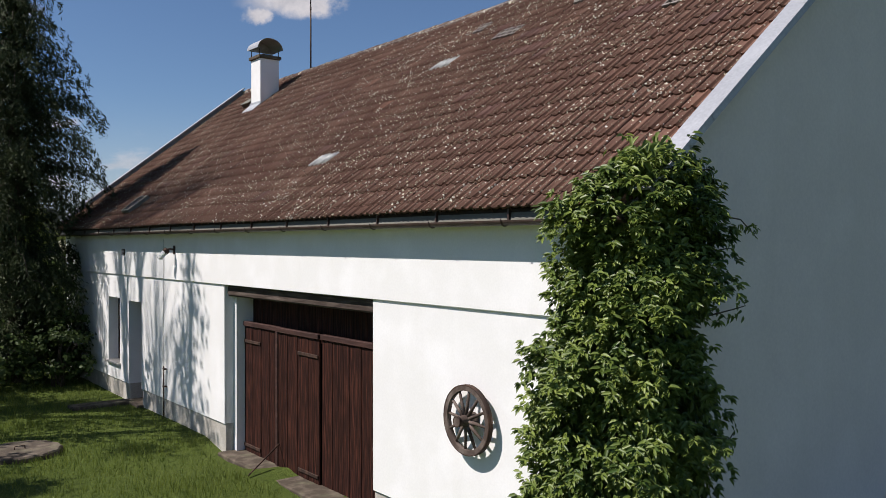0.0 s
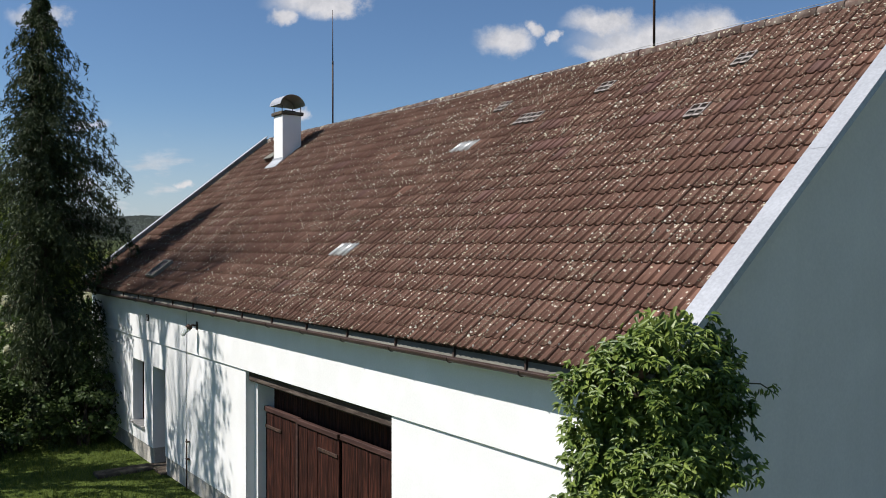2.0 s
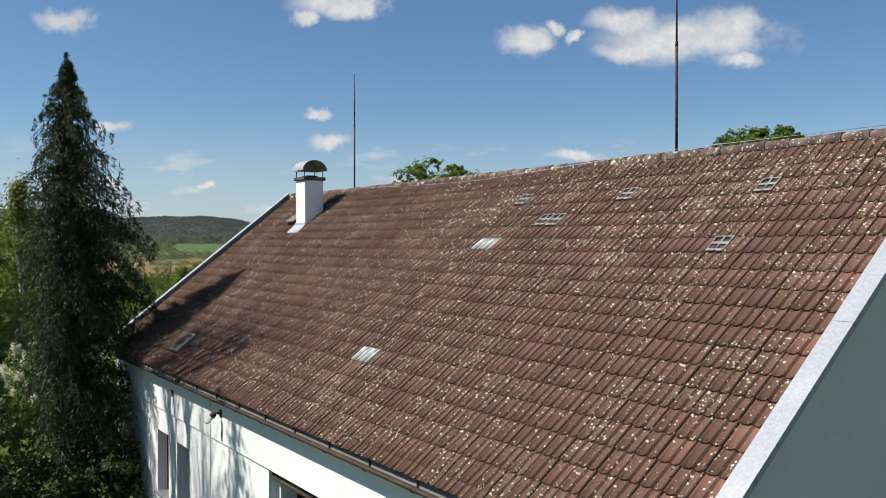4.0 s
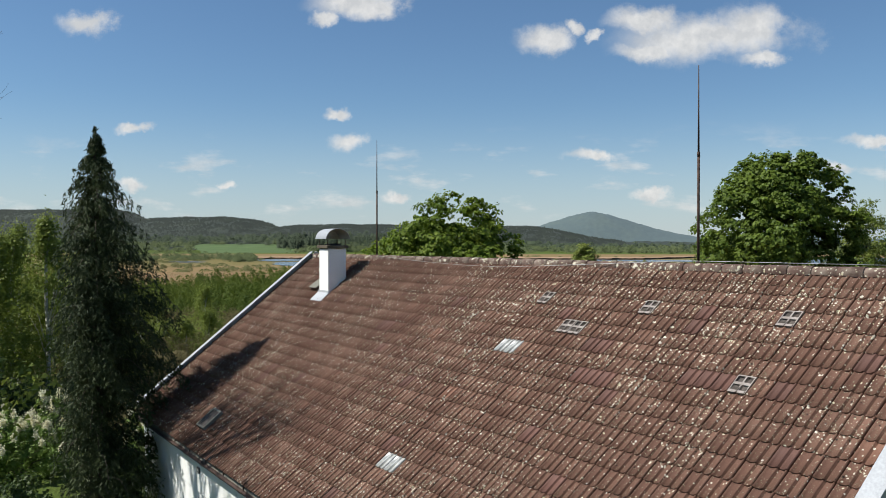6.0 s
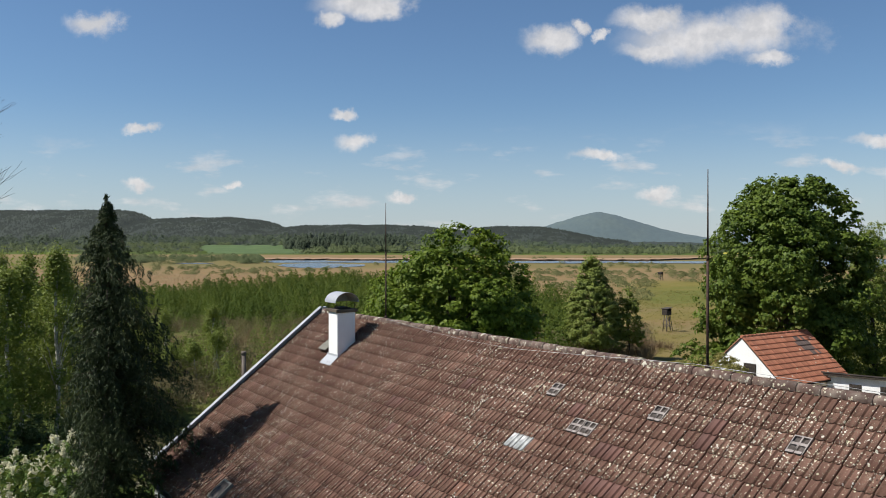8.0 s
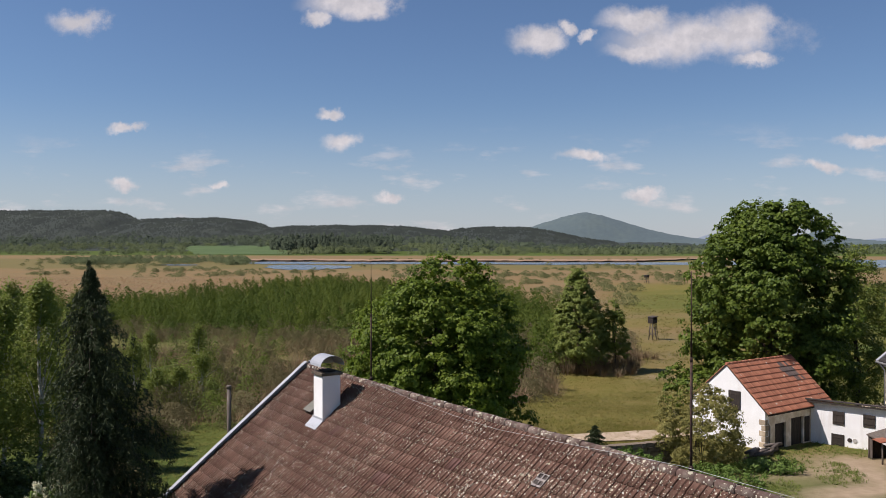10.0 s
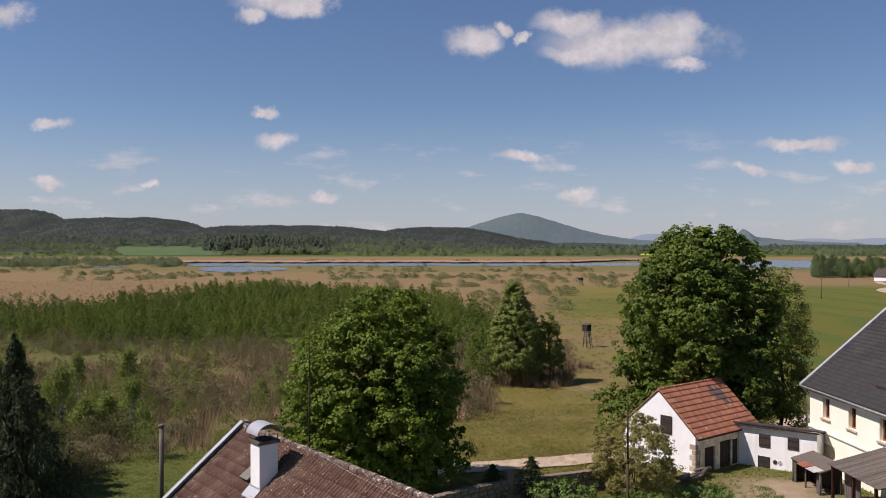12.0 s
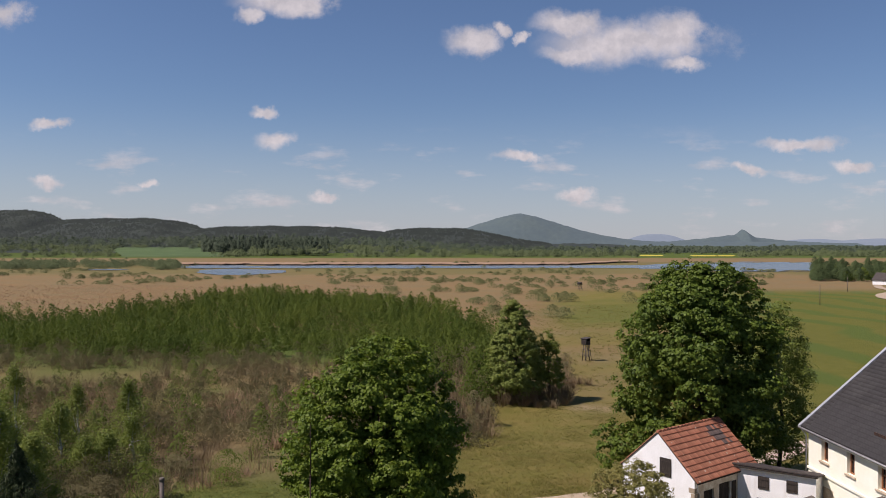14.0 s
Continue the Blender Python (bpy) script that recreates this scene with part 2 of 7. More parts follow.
def arrays(name, verts, faces, mat, parent=None, label="", smooth=False):
    """A mesh from numpy arrays: verts (n, 3), faces (m, 3 or 4)."""
    me = bpy.data.meshes.new(name)
    v, f = np.asarray(verts, np.float32), np.asarray(faces, np.int32)
    k = f.shape[1]
    me.vertices.add(len(v))
    me.vertices.foreach_set("co", v.ravel())
    me.loops.add(f.size)
    me.loops.foreach_set("vertex_index", f.ravel())
    me.polygons.add(len(f))
    me.polygons.foreach_set("loop_start", np.arange(0, f.size, k, dtype=np.int32))
    if smooth:
        me.polygons.foreach_set("use_smooth", np.ones(len(f), bool))
    me.update(calc_edges=True)
    me.validate()
    me.materials.append(mat)
    ob = new(name, me)
    ob.parent = parent
    if label:
        ob["label"] = label
    return ob


def box(bm, lo, hi, bevel=0.0):
    lo, hi = Vector(lo), Vector(hi)
    m = Matrix.Translation((lo + hi) / 2) @ Matrix.Diagonal((*(hi - lo), 1))
    vs = bmesh.ops.create_cube(bm, size=1, matrix=m)["verts"]
    if bevel:
        es = list({e for v in vs for e in v.link_edges})
        bmesh.ops.bevel(bm, geom=es, offset=bevel, segments=1, affect="EDGES")


def boxed(name, lo, hi, mat, parent=None, label="", bevel=0.006):
    bm = bmesh.new()
    box(bm, lo, hi, bevel)
    return part(name, bm, mat, parent, label)


def tube(bm, pts, r, sides=8, r2=None, caps=True):
    """A round bar along pts, tapering from r to r2."""
    pts = [Vector(p) for p in pts]
    r2 = r if r2 is None else r2
    rings = []
    for i, p in enumerate(pts):
        d = (pts[min(i + 1, len(pts) - 1)] - pts[max(i - 1, 0)]).normalized()
        a = d.orthogonal().normalized()
        b = d.cross(a)
        rr = r + (r2 - r) * i / (len(pts) - 1)
        rings.append([bm.verts.new(p + (a * math.cos(t) + b * math.sin(t)) * rr) for t in (2 * math.pi * k / sides for k in range(sides))])
    for A, B in zip(rings, rings[1:]):
        q = min(range(sides), key=lambda s: (A[0].co - B[s].co).length)
        for k in range(sides):
            f = bm.faces.new((A[k], A[(k + 1) % sides], B[(k + 1 + q) % sides], B[(k + q) % sides]))
            f.smooth = True
    if caps:
        bm.faces.new(rings[0][::-1])
        bm.faces.new(rings[-1])


def prism(bm, outline, axis, a, b):
    """An outline of (p, q) pairs drawn out from a to b along axis ('x', 'y' or 'z')."""
    def at(p, q, s):
        return {"x": (s, p, q), "y": (p, s, q), "z": (p, q, s)}[axis]
    A = [bm.verts.new(at(p, q, a)) for p, q in outline]
    B = [bm.verts.new(at(p, q, b)) for p, q in outline]
    n = len(outline)
    bm.faces.new(A)
    bm.faces.new(B[::-1])
    for k in range(n):
        bm.faces.new((A[k], B[k], B[(k + 1) % n], A[(k + 1) % n]))
    bmesh.ops.recalc_face_normals(bm, faces=bm.faces)


def thing(name, at=(0, 0, 0), label="", category="", group="", kind="", rz=0.0):
    ob = new(name)
    ob.empty_display_size = 0.3
    ob.matrix_world = pose(*at, 0, 0, rz)
    return tagged(ob, label, category, group, kind)


# ---------------------------------------------------------------- materials
M_PLASTER = surface("white_lime_plaster", (0.80, 0.79, 0.76), (0.86, 0.85, 0.83), 1.6, 0.9, 0.06, 45, streak=((0.66, 0.63, 0.57), 0.12), grain=0.2)
# Darker, warmer than the front wall: the near gable's shade is in the colour.
M_GABLE = surface("shade_toned_gable_plaster", (0.69, 0.625, 0.585), (0.74, 0.675, 0.635), 0.9, 0.9, 0.22, 30, streak=((0.60, 0.56, 0.50), 0.25), grain=0.3)
M_PLINTH = surface("rough_concrete_plinth", (0.42, 0.39, 0.34), (0.56, 0.53, 0.48), 3.0, 0.95, 0.7, 40, streak=((0.28, 0.26, 0.21), 0.5))
LICHEN = ((0.60, 0.57, 0.50), 26.0, 0.36), ((0.21, 0.195, 0.15), 58.0, 0.52), ((0.022, 0.017, 0.013), 30.0, 0.07)
M_TILE = surface("weathered_brown_roof_tile", (0.112, 0.058, 0.041), (0.168, 0.093, 0.067), 1.3, 0.85, 0.5, 55, vary=0.09, spots=LICHEN, spec=0.2)
M_TILE_LICHEN = surface("brown_roof_tile_under_thick_lichen", (0.112, 0.058, 0.041), (0.168, 0.093, 0.067), 1.3, 0.85, 0.5, 55, vary=0.09, spots=(((0.60, 0.56, 0.48), 17.0, 0.31),) + LICHEN, spec=0.2)
M_TILE_CLEAN = surface("bare_brown_roof_tile", (0.115, 0.056, 0.043), (0.145, 0.074, 0.057), 2.6, 0.75, 0.4, 55, vary=0.14)
M_TILE_NEW = surface("orange_brown_roof_tile", (0.165, 0.083, 0.056), (0.21, 0.108, 0.074), 2.6, 0.8, 0.4, 55, vary=0.15, spots=LICHEN[:1])
M_RIDGE = surface("lichened_ridge_tile", (0.115, 0.070, 0.055), (0.22, 0.170, 0.136), 5, 0.85, 0.5, 55, vary=0.15, spots=(((0.52, 0.48, 0.40), 22.0, 0.85), ((0.60, 0.57, 0.48), 9.0, 0.75)))
M_ZINC = surface("galvanised_sheet", (0.36, 0.368, 0.385), (0.42, 0.428, 0.445), 1.1, 0.5, 0.04, 30, metal=0.15, spec=0.4)
M_ZINC_DULL = surface("dull_zinc_sheet", (0.36, 0.35, 0.34), (0.48, 0.47, 0.45), 4, 0.5, 0.1, 30, metal=0.5)
M_GUTTER = surface("dark_brown_painted_gutter", (0.055, 0.036, 0.030), (0.085, 0.055, 0.045), 5, 0.45, 0.1, 60)
M_FASCIA = surface("weathered_eaves_board", (0.16, 0.153, 0.125), (0.215, 0.205, 0.17), 3, 0.85, 0.3, 50, stretch=(1, 0.15, 1))
M_WOOD = surface("dark_red_brown_stained_boards", (0.020, 0.007, 0.005), (0.072, 0.024, 0.015), 5, 0.7, 0.5, 38, vary=0.14, spec=0.15, stretch=(6, 6, 0.5))
M_WOOD_RAIL = surface("red_brown_rail_wood", (0.040, 0.019, 0.015), (0.070, 0.034, 0.027), 4, 0.65, 0.4, 38, vary=0.15, stretch=(4, 0.5, 4))
M_BEAM = surface("old_grey_oak_beam", (0.055, 0.038, 0.030), (0.13, 0.10, 0.08), 5, 0.85, 0.6, 50, stretch=(5, 0.5, 5))
M_WHEEL = surface("weathered_grey_brown_wheel_wood", (0.085, 0.060, 0.048), (0.19, 0.15, 0.125), 6, 0.85, 0.5, 60, vary=0.12)
M_IRON = surface("rusty_dark_iron", (0.045, 0.028, 0.022), (0.11, 0.062, 0.042), 9, 0.75, 0.3, 60, metal=0.3)
M_GLASS_TILE = surface("pale_glass_roof_tile", (0.075, 0.062, 0.055), (0.15, 0.125, 0.11), 8, 0.6, 0.1, 60, spec=0.12)
M_TILE_BAR = surface("pale_tile_glazing_bars", (0.25, 0.215, 0.195), (0.33, 0.29, 0.265), 4, 0.95, 0.1, 50, spec=0.04)
M_BRIGHT_TILE = surface("white_plastic_roof_tile", (0.30, 0.30, 0.29), (0.48, 0.48, 0.46), 8, 0.35, 0.1, 60, spec=0.5)
M_DARK_GLASS = surface("dark_window_glass", (0.012, 0.014, 0.016), (0.02, 0.022, 0.025), 2, 0.06, 0.0, 30, spec=0.6)
# Near-black colour stands for the shade of insides: behind gate, under tiles, in vents.
M_DARK_IN = surface("dark_for_unlit_insides", (0.03, 0.022, 0.018), (0.05, 0.037, 0.03), 4, 0.9, 0.3, 30)
M_CONC = surface("mossy_concrete_slab", (0.075, 0.058, 0.042), (0.15, 0.12, 0.09), 6, 0.95, 0.6, 60, streak=((0.2, 0.21, 0.12), 0.4))
M_BARK = surface("furrowed_bark", (0.065, 0.05, 0.038), (0.13, 0.105, 0.08), 8, 0.95, 0.9, 50, stretch=(3, 3, 0.6))
M_BIRCH_BARK = surface("white_birch_bark", (0.55, 0.53, 0.48), (0.22, 0.19, 0.16), 7, 0.85, 0.4, 50, stretch=(1, 1, 2.5))
M_IVY = leafy("creeper_leaves", (0.040, 0.078, 0.012), (0.215, 0.270, 0.052), 0.18, 0.42, 2.2)
M_IVY.node_tree.nodes["Principled BSDF"].inputs["Specular IOR Level"].default_value = 0.35
M_OAK = leafy("broad_tree_leaves", (0.058, 0.096, 0.011), (0.152, 0.204, 0.029), 0.33, 0.55, 0.35)
M_TREE = leafy("maple_leaves", (0.076, 0.124, 0.011), (0.185, 0.240, 0.028), 0.36, 0.55, 0.35)
M_BIRCH = leafy("birch_leaves", (0.135, 0.175, 0.028), (0.225, 0.265, 0.056), 0.4, 0.55, 0.3)
M_SPRUCE = leafy("blue_green_conifer_sprays", (0.023, 0.036, 0.014), (0.068, 0.086, 0.034), 0.15, 0.65, 0.8)
M_POPLAR = leafy("grey_green_poplar_leaves", (0.150, 0.190, 0.036), (0.240, 0.275, 0.062), 0.3, 0.55, 0.4)
# Leaf greens are lowered to stand for the shade under the trees.
M_HEDGE = leafy("shade_darkened_shrub_leaves", (0.030, 0.052, 0.013), (0.074, 0.108, 0.027), 0.22, 0.5, 0.8)
M_LILAC = leafy("fresh_shrub_leaves", (0.09, 0.15, 0.03), (0.19, 0.27, 0.06), 0.35, 0.5, 0.8)
M_FLOWER = leafy("cream_blossom", (0.62, 0.58, 0.40), (0.80, 0.77, 0.58), 0.40, 0.7, 0.8)
M_OLIVE = leafy("olive_bush_leaves", (0.230, 0.215, 0.062), (0.370, 0.330, 0.115), 0.5, 0.6, 0.6)

# ---------------------------------------------------------------- ground
FALL_D = [-900, 38, 55, 75, 100, 150, 300, 650, 6000]
FALL_Z = [0, 0, -0.6, -3, -6, -6.8, -8, -14, -14]


def ahead_of(x, y):
    return x * FWD.x + y * FWD.y


def side_of(x, y):
    return x * RIGHT.x + y * RIGHT.y


def fall(x, y):
    """The land's height: level round the farm, down to the meadows, level again at the lake."""
    return np.interp(ahead_of(x, y), FALL_D, FALL_Z)


def spot(d, s):
    """The place d metres ahead and s metres to the right of the yard."""
    return FWD * d + RIGHT * s


def soft(v, a, b):
    t = np.clip((v - a) / (b - a), 0, 1)
    return t * t * (3 - 2 * t)


def wavy(x, y, size, seed=0.0):
    """Cheap smooth noise, about -1 to 1."""
    x, y = x / size + seed * 3.1, y / size + seed * 1.7
    return (np.sin(x * 1.7 + 1.3 * np.sin(y * 1.1)) + np.sin(y * 2.3 + 1.7 * np.sin(x * 0.7 + 2)) + 0.5 * np.sin(3.9 * x - 2.7 * y + seed)) / 2.5


def make_ground():
    ds = np.concatenate([np.linspace(-700, -60, 12), np.arange(-50, 60, 1.0), np.arange(60, 160, 2.0), np.geomspace(160, 4950, 190)])
    cols = np.linspace(-1, 1, 181)
    cols = np.sign(cols) * np.abs(cols) ** 1.5
    D, C = np.meshgrid(ds, cols, indexing="ij")
    half = np.maximum(600, 0.95 * np.maximum(D, 0) + 500)
    S = C * half
    X = FWD.x * D + RIGHT.x * S
    Y = FWD.y * D + RIGHT.y * S
    Z = np.interp(D, FALL_D, FALL_Z) + 0.035 * wavy(X, Y, 2.3) * (D > 6)
    Z = Z - 0.15 * np.exp(-(np.maximum(np.abs(X - 5.7) - 0.4, 0) / 0.35) ** 2) * soft(Y, 8.0, 8.8) * (1 - soft(Y, 13.3, 14.0))
    r, c = D.shape
    idx = np.arange(r * c).reshape(r, c)
    F = np.stack([idx[:-1, :-1], idx[:-1, 1:], idx[1:, 1:], idx[1:, :-1]], -1).reshape(-1, 4)
    g = arrays("ground", np.stack([X, Y, Z], -1).reshape(-1, 3), F, M_GROUND, None, "", True)
    tagged(g, "grassy ground falling from the farmyard to meadows and reed beds", "ground", "", "structure")
    # what grows where: reeds, bare earth, dry meadow grass, mown field
    A = S / np.maximum(D, 30)
    wv = wavy(X, Y, 22, 1) * 0.5 + wavy(X, Y, 7, 2) * 0.3
    reed = soft(D + 25 * wv, 205, 235) * (1 - soft(D + 60 * wv, 760, 900)) * (1 - soft(A + 0.03 * wv, 0.10, 0.17) * (1 - soft(D, 420, 520)))
    reed = np.maximum(reed, 0.62 * soft(D + 60 * wv, 700, 800) * (1 - soft(D, 1300, 1340)))
    reed = np.maximum(reed, soft(D + 60 * wv, 1230, 1330) * (1 - soft(D + 80 * wv, 1600, 1720)))
    reed = np.maximum(reed, (0.45 + 0.45 * soft(wavy(X, Y, 17, 6), -0.3, 0.5)) * soft(D + 8 * wv, 56, 66) * (1 - soft(D + 10 * wv, 140, 170)) * (1 - soft(A + 0.05 * wv, -0.02, 0.03)))
    earth = np.exp(-((X - 42.5) / 6.0) ** 2 - ((Y - 22.2) / 3.6) ** 2) * 2.3 * soft(wavy(X, Y, 1.7, 4), -0.7, 0.35)
    earth = np.maximum(earth, np.exp(-((X - 86) / 1.6) ** 2 - ((Y - 74.5) / 2.2) ** 2) * 1.3)
    dry = soft(D + 6 * wv, 40, 52) * (0.25 + 0.75 * soft(A + 0.02 * wv, -0.05, 0.05)) * (1 - 0.9 * soft(D, 115, 130) * (1 - soft(A, 0.0, 0.08))) * (1 - soft(D, 620, 700)) * (1 - soft(A, 0.29, 0.34) * soft(D, 80, 100))
    reed = np.maximum(reed, (0.26 + 0.52 * soft(wavy(X, Y, 14, 8), -0.4, 0.6)) * soft(D + 14 * wv, 116, 145) * (1 - soft(D + 30 * wv, 215, 255)) * soft(A + 0.03 * wv, 0.02, 0.06) * (1 - soft(A + 0.02 * wv, 0.26, 0.30)))
    reed = np.maximum(reed, (0.35 + 0.45 * soft(wavy(X, Y, 9, 3), -0.5, 0.5)) * np.exp(-((D - 150) / 42) ** 2 - ((A - 0.185) / 0.05) ** 2))
    dry = dry * (1 - 0.5 * soft(D + 60 * wv, 215, 275) * (1 - soft(D + 60 * wv, 310, 400)))
    mown = soft(A, 0.29, 0.36) * soft(D, 75, 95) * (1 - soft(D, 560, 640))
    at = g.data.color_attributes.new("cover", "FLOAT_COLOR", "POINT")
    at.data.foreach_set("color", np.clip(np.stack([reed, np.clip(earth, 0, 1), np.clip(dry, 0, 1), mown], -1), 0, 1).astype(np.float32).ravel())


def ground_material():
    mat = bpy.data.materials.new("grass_reeds_and_earth")
    nt, N, L, bsdf = nodes_of(mat)
    at, ge = N("ShaderNodeAttribute"), N("ShaderNodeNewGeometry")
    at.attribute_name = "cover"
    se = N("ShaderNodeSeparateColor")
    L(at.outputs["Color"], se.inputs[0])

    def noise_of(scale, detail=5, rough=0.6):
        n = N("ShaderNodeTexNoise")
        n.inputs["Scale"].default_value, n.inputs["Detail"].default_value, n.inputs["Roughness"].default_value = scale, detail, rough
        L(ge.outputs["Position"], n.inputs["Vector"])
        m = N("ShaderNodeMapRange")
        m.inputs["From Min"].default_value, m.inputs["From Max"].default_value = 0.3, 0.7
        L(n.outputs["Fac"], m.inputs["Value"])
        return m.outputs[0]

    def blend(f, a, b):
        m = N("ShaderNodeMix")
        m.data_type = "RGBA"
        L(f, m.inputs["Factor"])
        for s, v in (("A", a), ("B", b)):
            if isinstance(v, tuple):
                m.inputs[s].default_value = (*v, 1)
            else:
                L(v, m.inputs[s])
        return m.outputs["Result"]

    broad, mid, fine = noise_of(0.35), noise_of(1.7), noise_of(14, 6, 0.7)
    far = noise_of(0.03, 7, 0.65)
    lawn = blend(mid, (0.064, 0.092, 0.015), (0.106, 0.136, 0.025))
    lawn = blend(fine, lawn, (0.075, 0.105, 0.026))
    dry = blend(broad, (0.118, 0.122, 0.017), (0.188, 0.155, 0.035))
    dry = blend(far, dry, (0.126, 0.134, 0.024))
    dry = blend(noise_of(0.16, 6, 0.7), dry, (0.255, 0.170, 0.062))
    dry = blend(fine, dry, (0.130, 0.124, 0.028))
    reed = blend(far, (0.250, 0.150, 0.062), (0.194, 0.122, 0.051))
    reed = blend(broad, reed, (0.236, 0.148, 0.068))
    reed = blend(noise_of(0.045, 6, 0.7), reed, (0.185, 0.145, 0.072))
    earth = blend(mid, (0.34, 0.25, 0.16), (0.46, 0.345, 0.235))
    mown = blend(broad, (0.104, 0.106, 0.020), (0.132, 0.124, 0.027))
    # mowing stripes running away from the yard
    across = N("ShaderNodeVectorMath")
    across.operation = "DOT_PRODUCT"
    L(ge.outputs["Position"], across.inputs[0])
    across.inputs[1].default_value = RIGHT * 0.27
    bend = N("ShaderNodeTexNoise")
    bend.inputs["Scale"].default_value, bend.inputs["Detail"].default_value = 0.012, 3
    L(ge.outputs["Position"], bend.inputs["Vector"])
    sway, wave, sharp, both = N("ShaderNodeMath"), N("ShaderNodeMath"), N("ShaderNodeMapRange"), N("ShaderNodeMath")
    sway.operation, wave.operation, both.operation = "MULTIPLY_ADD", "SINE", "MULTIPLY"
    L(bend.outputs["Fac"], sway.inputs[0])
    sway.inputs[1].default_value = 14.0
    L(across.outputs["Value"], sway.inputs[2])
    L(sway.outputs[0], wave.inputs[0])
    sharp.inputs["From Min"].default_value, sharp.inputs["From Max"].default_value = -0.75, -0.15
    sharp.inputs["To Min"].default_value = 0.12
    L(wave.outputs[0], sharp.inputs["Value"])
    L(sharp.outputs[0], both.inputs[0])
    L(at.outputs["Alpha"], both.inputs[1])
    alpha = both.outputs[0]
    col = blend(se.outputs["Blue"], lawn, dry)
    col = blend(alpha, col, mown)
    col = blend(se.outputs["Red"], col, reed)
    col = blend(se.outputs["Green"], col, earth)
    L(col, bsdf.inputs["Base Color"])
    bsdf.inputs["Roughness"].default_value = 0.95
    bsdf.inputs["Specular IOR Level"].default_value = 0.1
    bu = N("ShaderNodeBump")
    bu.inputs["Strength"].default_value, bu.inputs["Distance"].default_value = 0.7, 0.06
    L(fine, bu.inputs["Height"])
    L(bu.outputs[0], bsdf.inputs["Normal"])
    return mat


M_GROUND = ground_material()
make_ground()


def strip(name, pts, width, mat, lift, label, category, steps=60):
    """A road or path draped over the land along pts."""
    P = np.array(pts, float)
    t = np.linspace(0, len(P) - 1, steps)
    k = np.clip(t.astype(int), 0, len(P) - 2)
    f = t - k
    P0, P1, P2, P3 = P[np.maximum(k - 1, 0)], P[k], P[k + 1], P[np.minimum(k + 2, len(P) - 1)]
    f = f[:, None]
    Q = 0.5 * (2 * P1 + (P2 - P0) * f + (2 * P0 - 5 * P1 + 4 * P2 - P3) * f ** 2 + (3 * P1 - P0 - 3 * P2 + P3) * f ** 3)
    T = np.gradient(Q, axis=0)
    T /= np.linalg.norm(T, axis=1)[:, None]
    Nn = np.stack([-T[:, 1], T[:, 0]], -1)
    rows = []
    for s in (-0.5, -0.17, 0.17, 0.5):
        q = Q + Nn * s * width * (1 + 0.06 * np.sin(np.arange(steps) * 1.3 + s * 9))[:, None]
        rows.append(np.column_stack([q, fall(q[:, 0], q[:, 1]) + lift + 0.02 * (abs(s) < 0.3)]))
    V = np.stack(rows, 1).reshape(-1, 3)
    idx = np.arange(steps * 4).reshape(steps, 4)
    F = np.stack([idx[:-1, :-1], idx[:-1, 1:], idx[1:, 1:], idx[1:, :-1]], -1).reshape(-1, 4)
    return tagged(arrays(name, V, F, mat, None, "", True), label, category, "", "structure")


M_ROAD = surface("pale_worn_lane", (0.40, 0.30, 0.205), (0.49, 0.385, 0.275), 1.2, 0.95, 0.3, 20, streak=((0.26, 0.27, 0.14), 0.25))
strip("road", [(20, 44), (27, 41.5), (33, 39.2), (38, 37.2), (42, 36.2), (50, 36.2), (60, 37.5), (68, 38.5), (79, 41.5), (96, 43), (130, 44)], 2.6, M_ROAD, 0.07, "pale sandy farm lane between meadow and yard wall", "road")
strip("path", [(341, 128), (382, 150), (393, 167), (431, 187), (481, 202), (531, 231), (571, 250)], 5, M_ROAD, 0.25, "light winding field path through the mown slope", "path")


# ---------------------------------------------------------------- lake and distance
def make_lake():
    us = np.linspace(-0.75, 0.62, 420)
    ds = np.geomspace(700, 1500, 110)
    U, D = np.meshgrid(us, ds, indexing="ij")
    w = wavy(U * 100, D * 0.12, 3.1, 1) + 0.5 * wavy(U * 300, D * 0.3, 3.1, 2)
    main = 1 - np.abs((D - 1040 - 40 * soft(U, 0.2, 0.4)) / (62 + 150 * soft(U, 0.20, 0.36))) + 0.25 * w
    main = np.where((U > -0.32) & (U < 0.46), main, -1)
    lobe = 1 - ((U + 0.245) / 0.055) ** 2 - ((D - 860) / 95) ** 2 + 0.25 * w
    pond = 1 - ((U + 0.41) / 0.028) ** 2 - ((D - 930) / 28) ** 2 + 0.3 * w
    pond2 = 1 - ((U + 0.52) / 0.05) ** 2 - ((D - 1180) / 30) ** 2 + 0.3 * w
    field = np.maximum.reduce([main, lobe, pond, pond2])
    X = FWD.x * D + RIGHT.x * U * D
    Y = FWD.y * D + RIGHT.y * U * D
    V = np.stack([X, Y, 0 * X - 13.6], -1).reshape(-1, 3)
    idx = np.arange(U.size).reshape(U.shape)
    keep = (field[:-1, :-1] > 0) & (field[1:, 1:] > 0) & (field[1:, :-1] > 0) & (field[:-1, 1:] > 0)
    F = np.stack([idx[:-1, :-1], idx[1:, :-1], idx[1:, 1:], idx[:-1, 1:]], -1)[keep]
    used, inv = np.unique(F, return_inverse=True)
    mat = surface("lake_water", (0.10, 0.115, 0.12), (0.13, 0.14, 0.145), 0.05, 0.22, 0.05, 1.5, spec=0.5)
    tagged(arrays("water", V[used], inv.reshape(-1, 4), mat), "still blue-grey lake between reed beds", "lake", "", "structure")


make_lake()


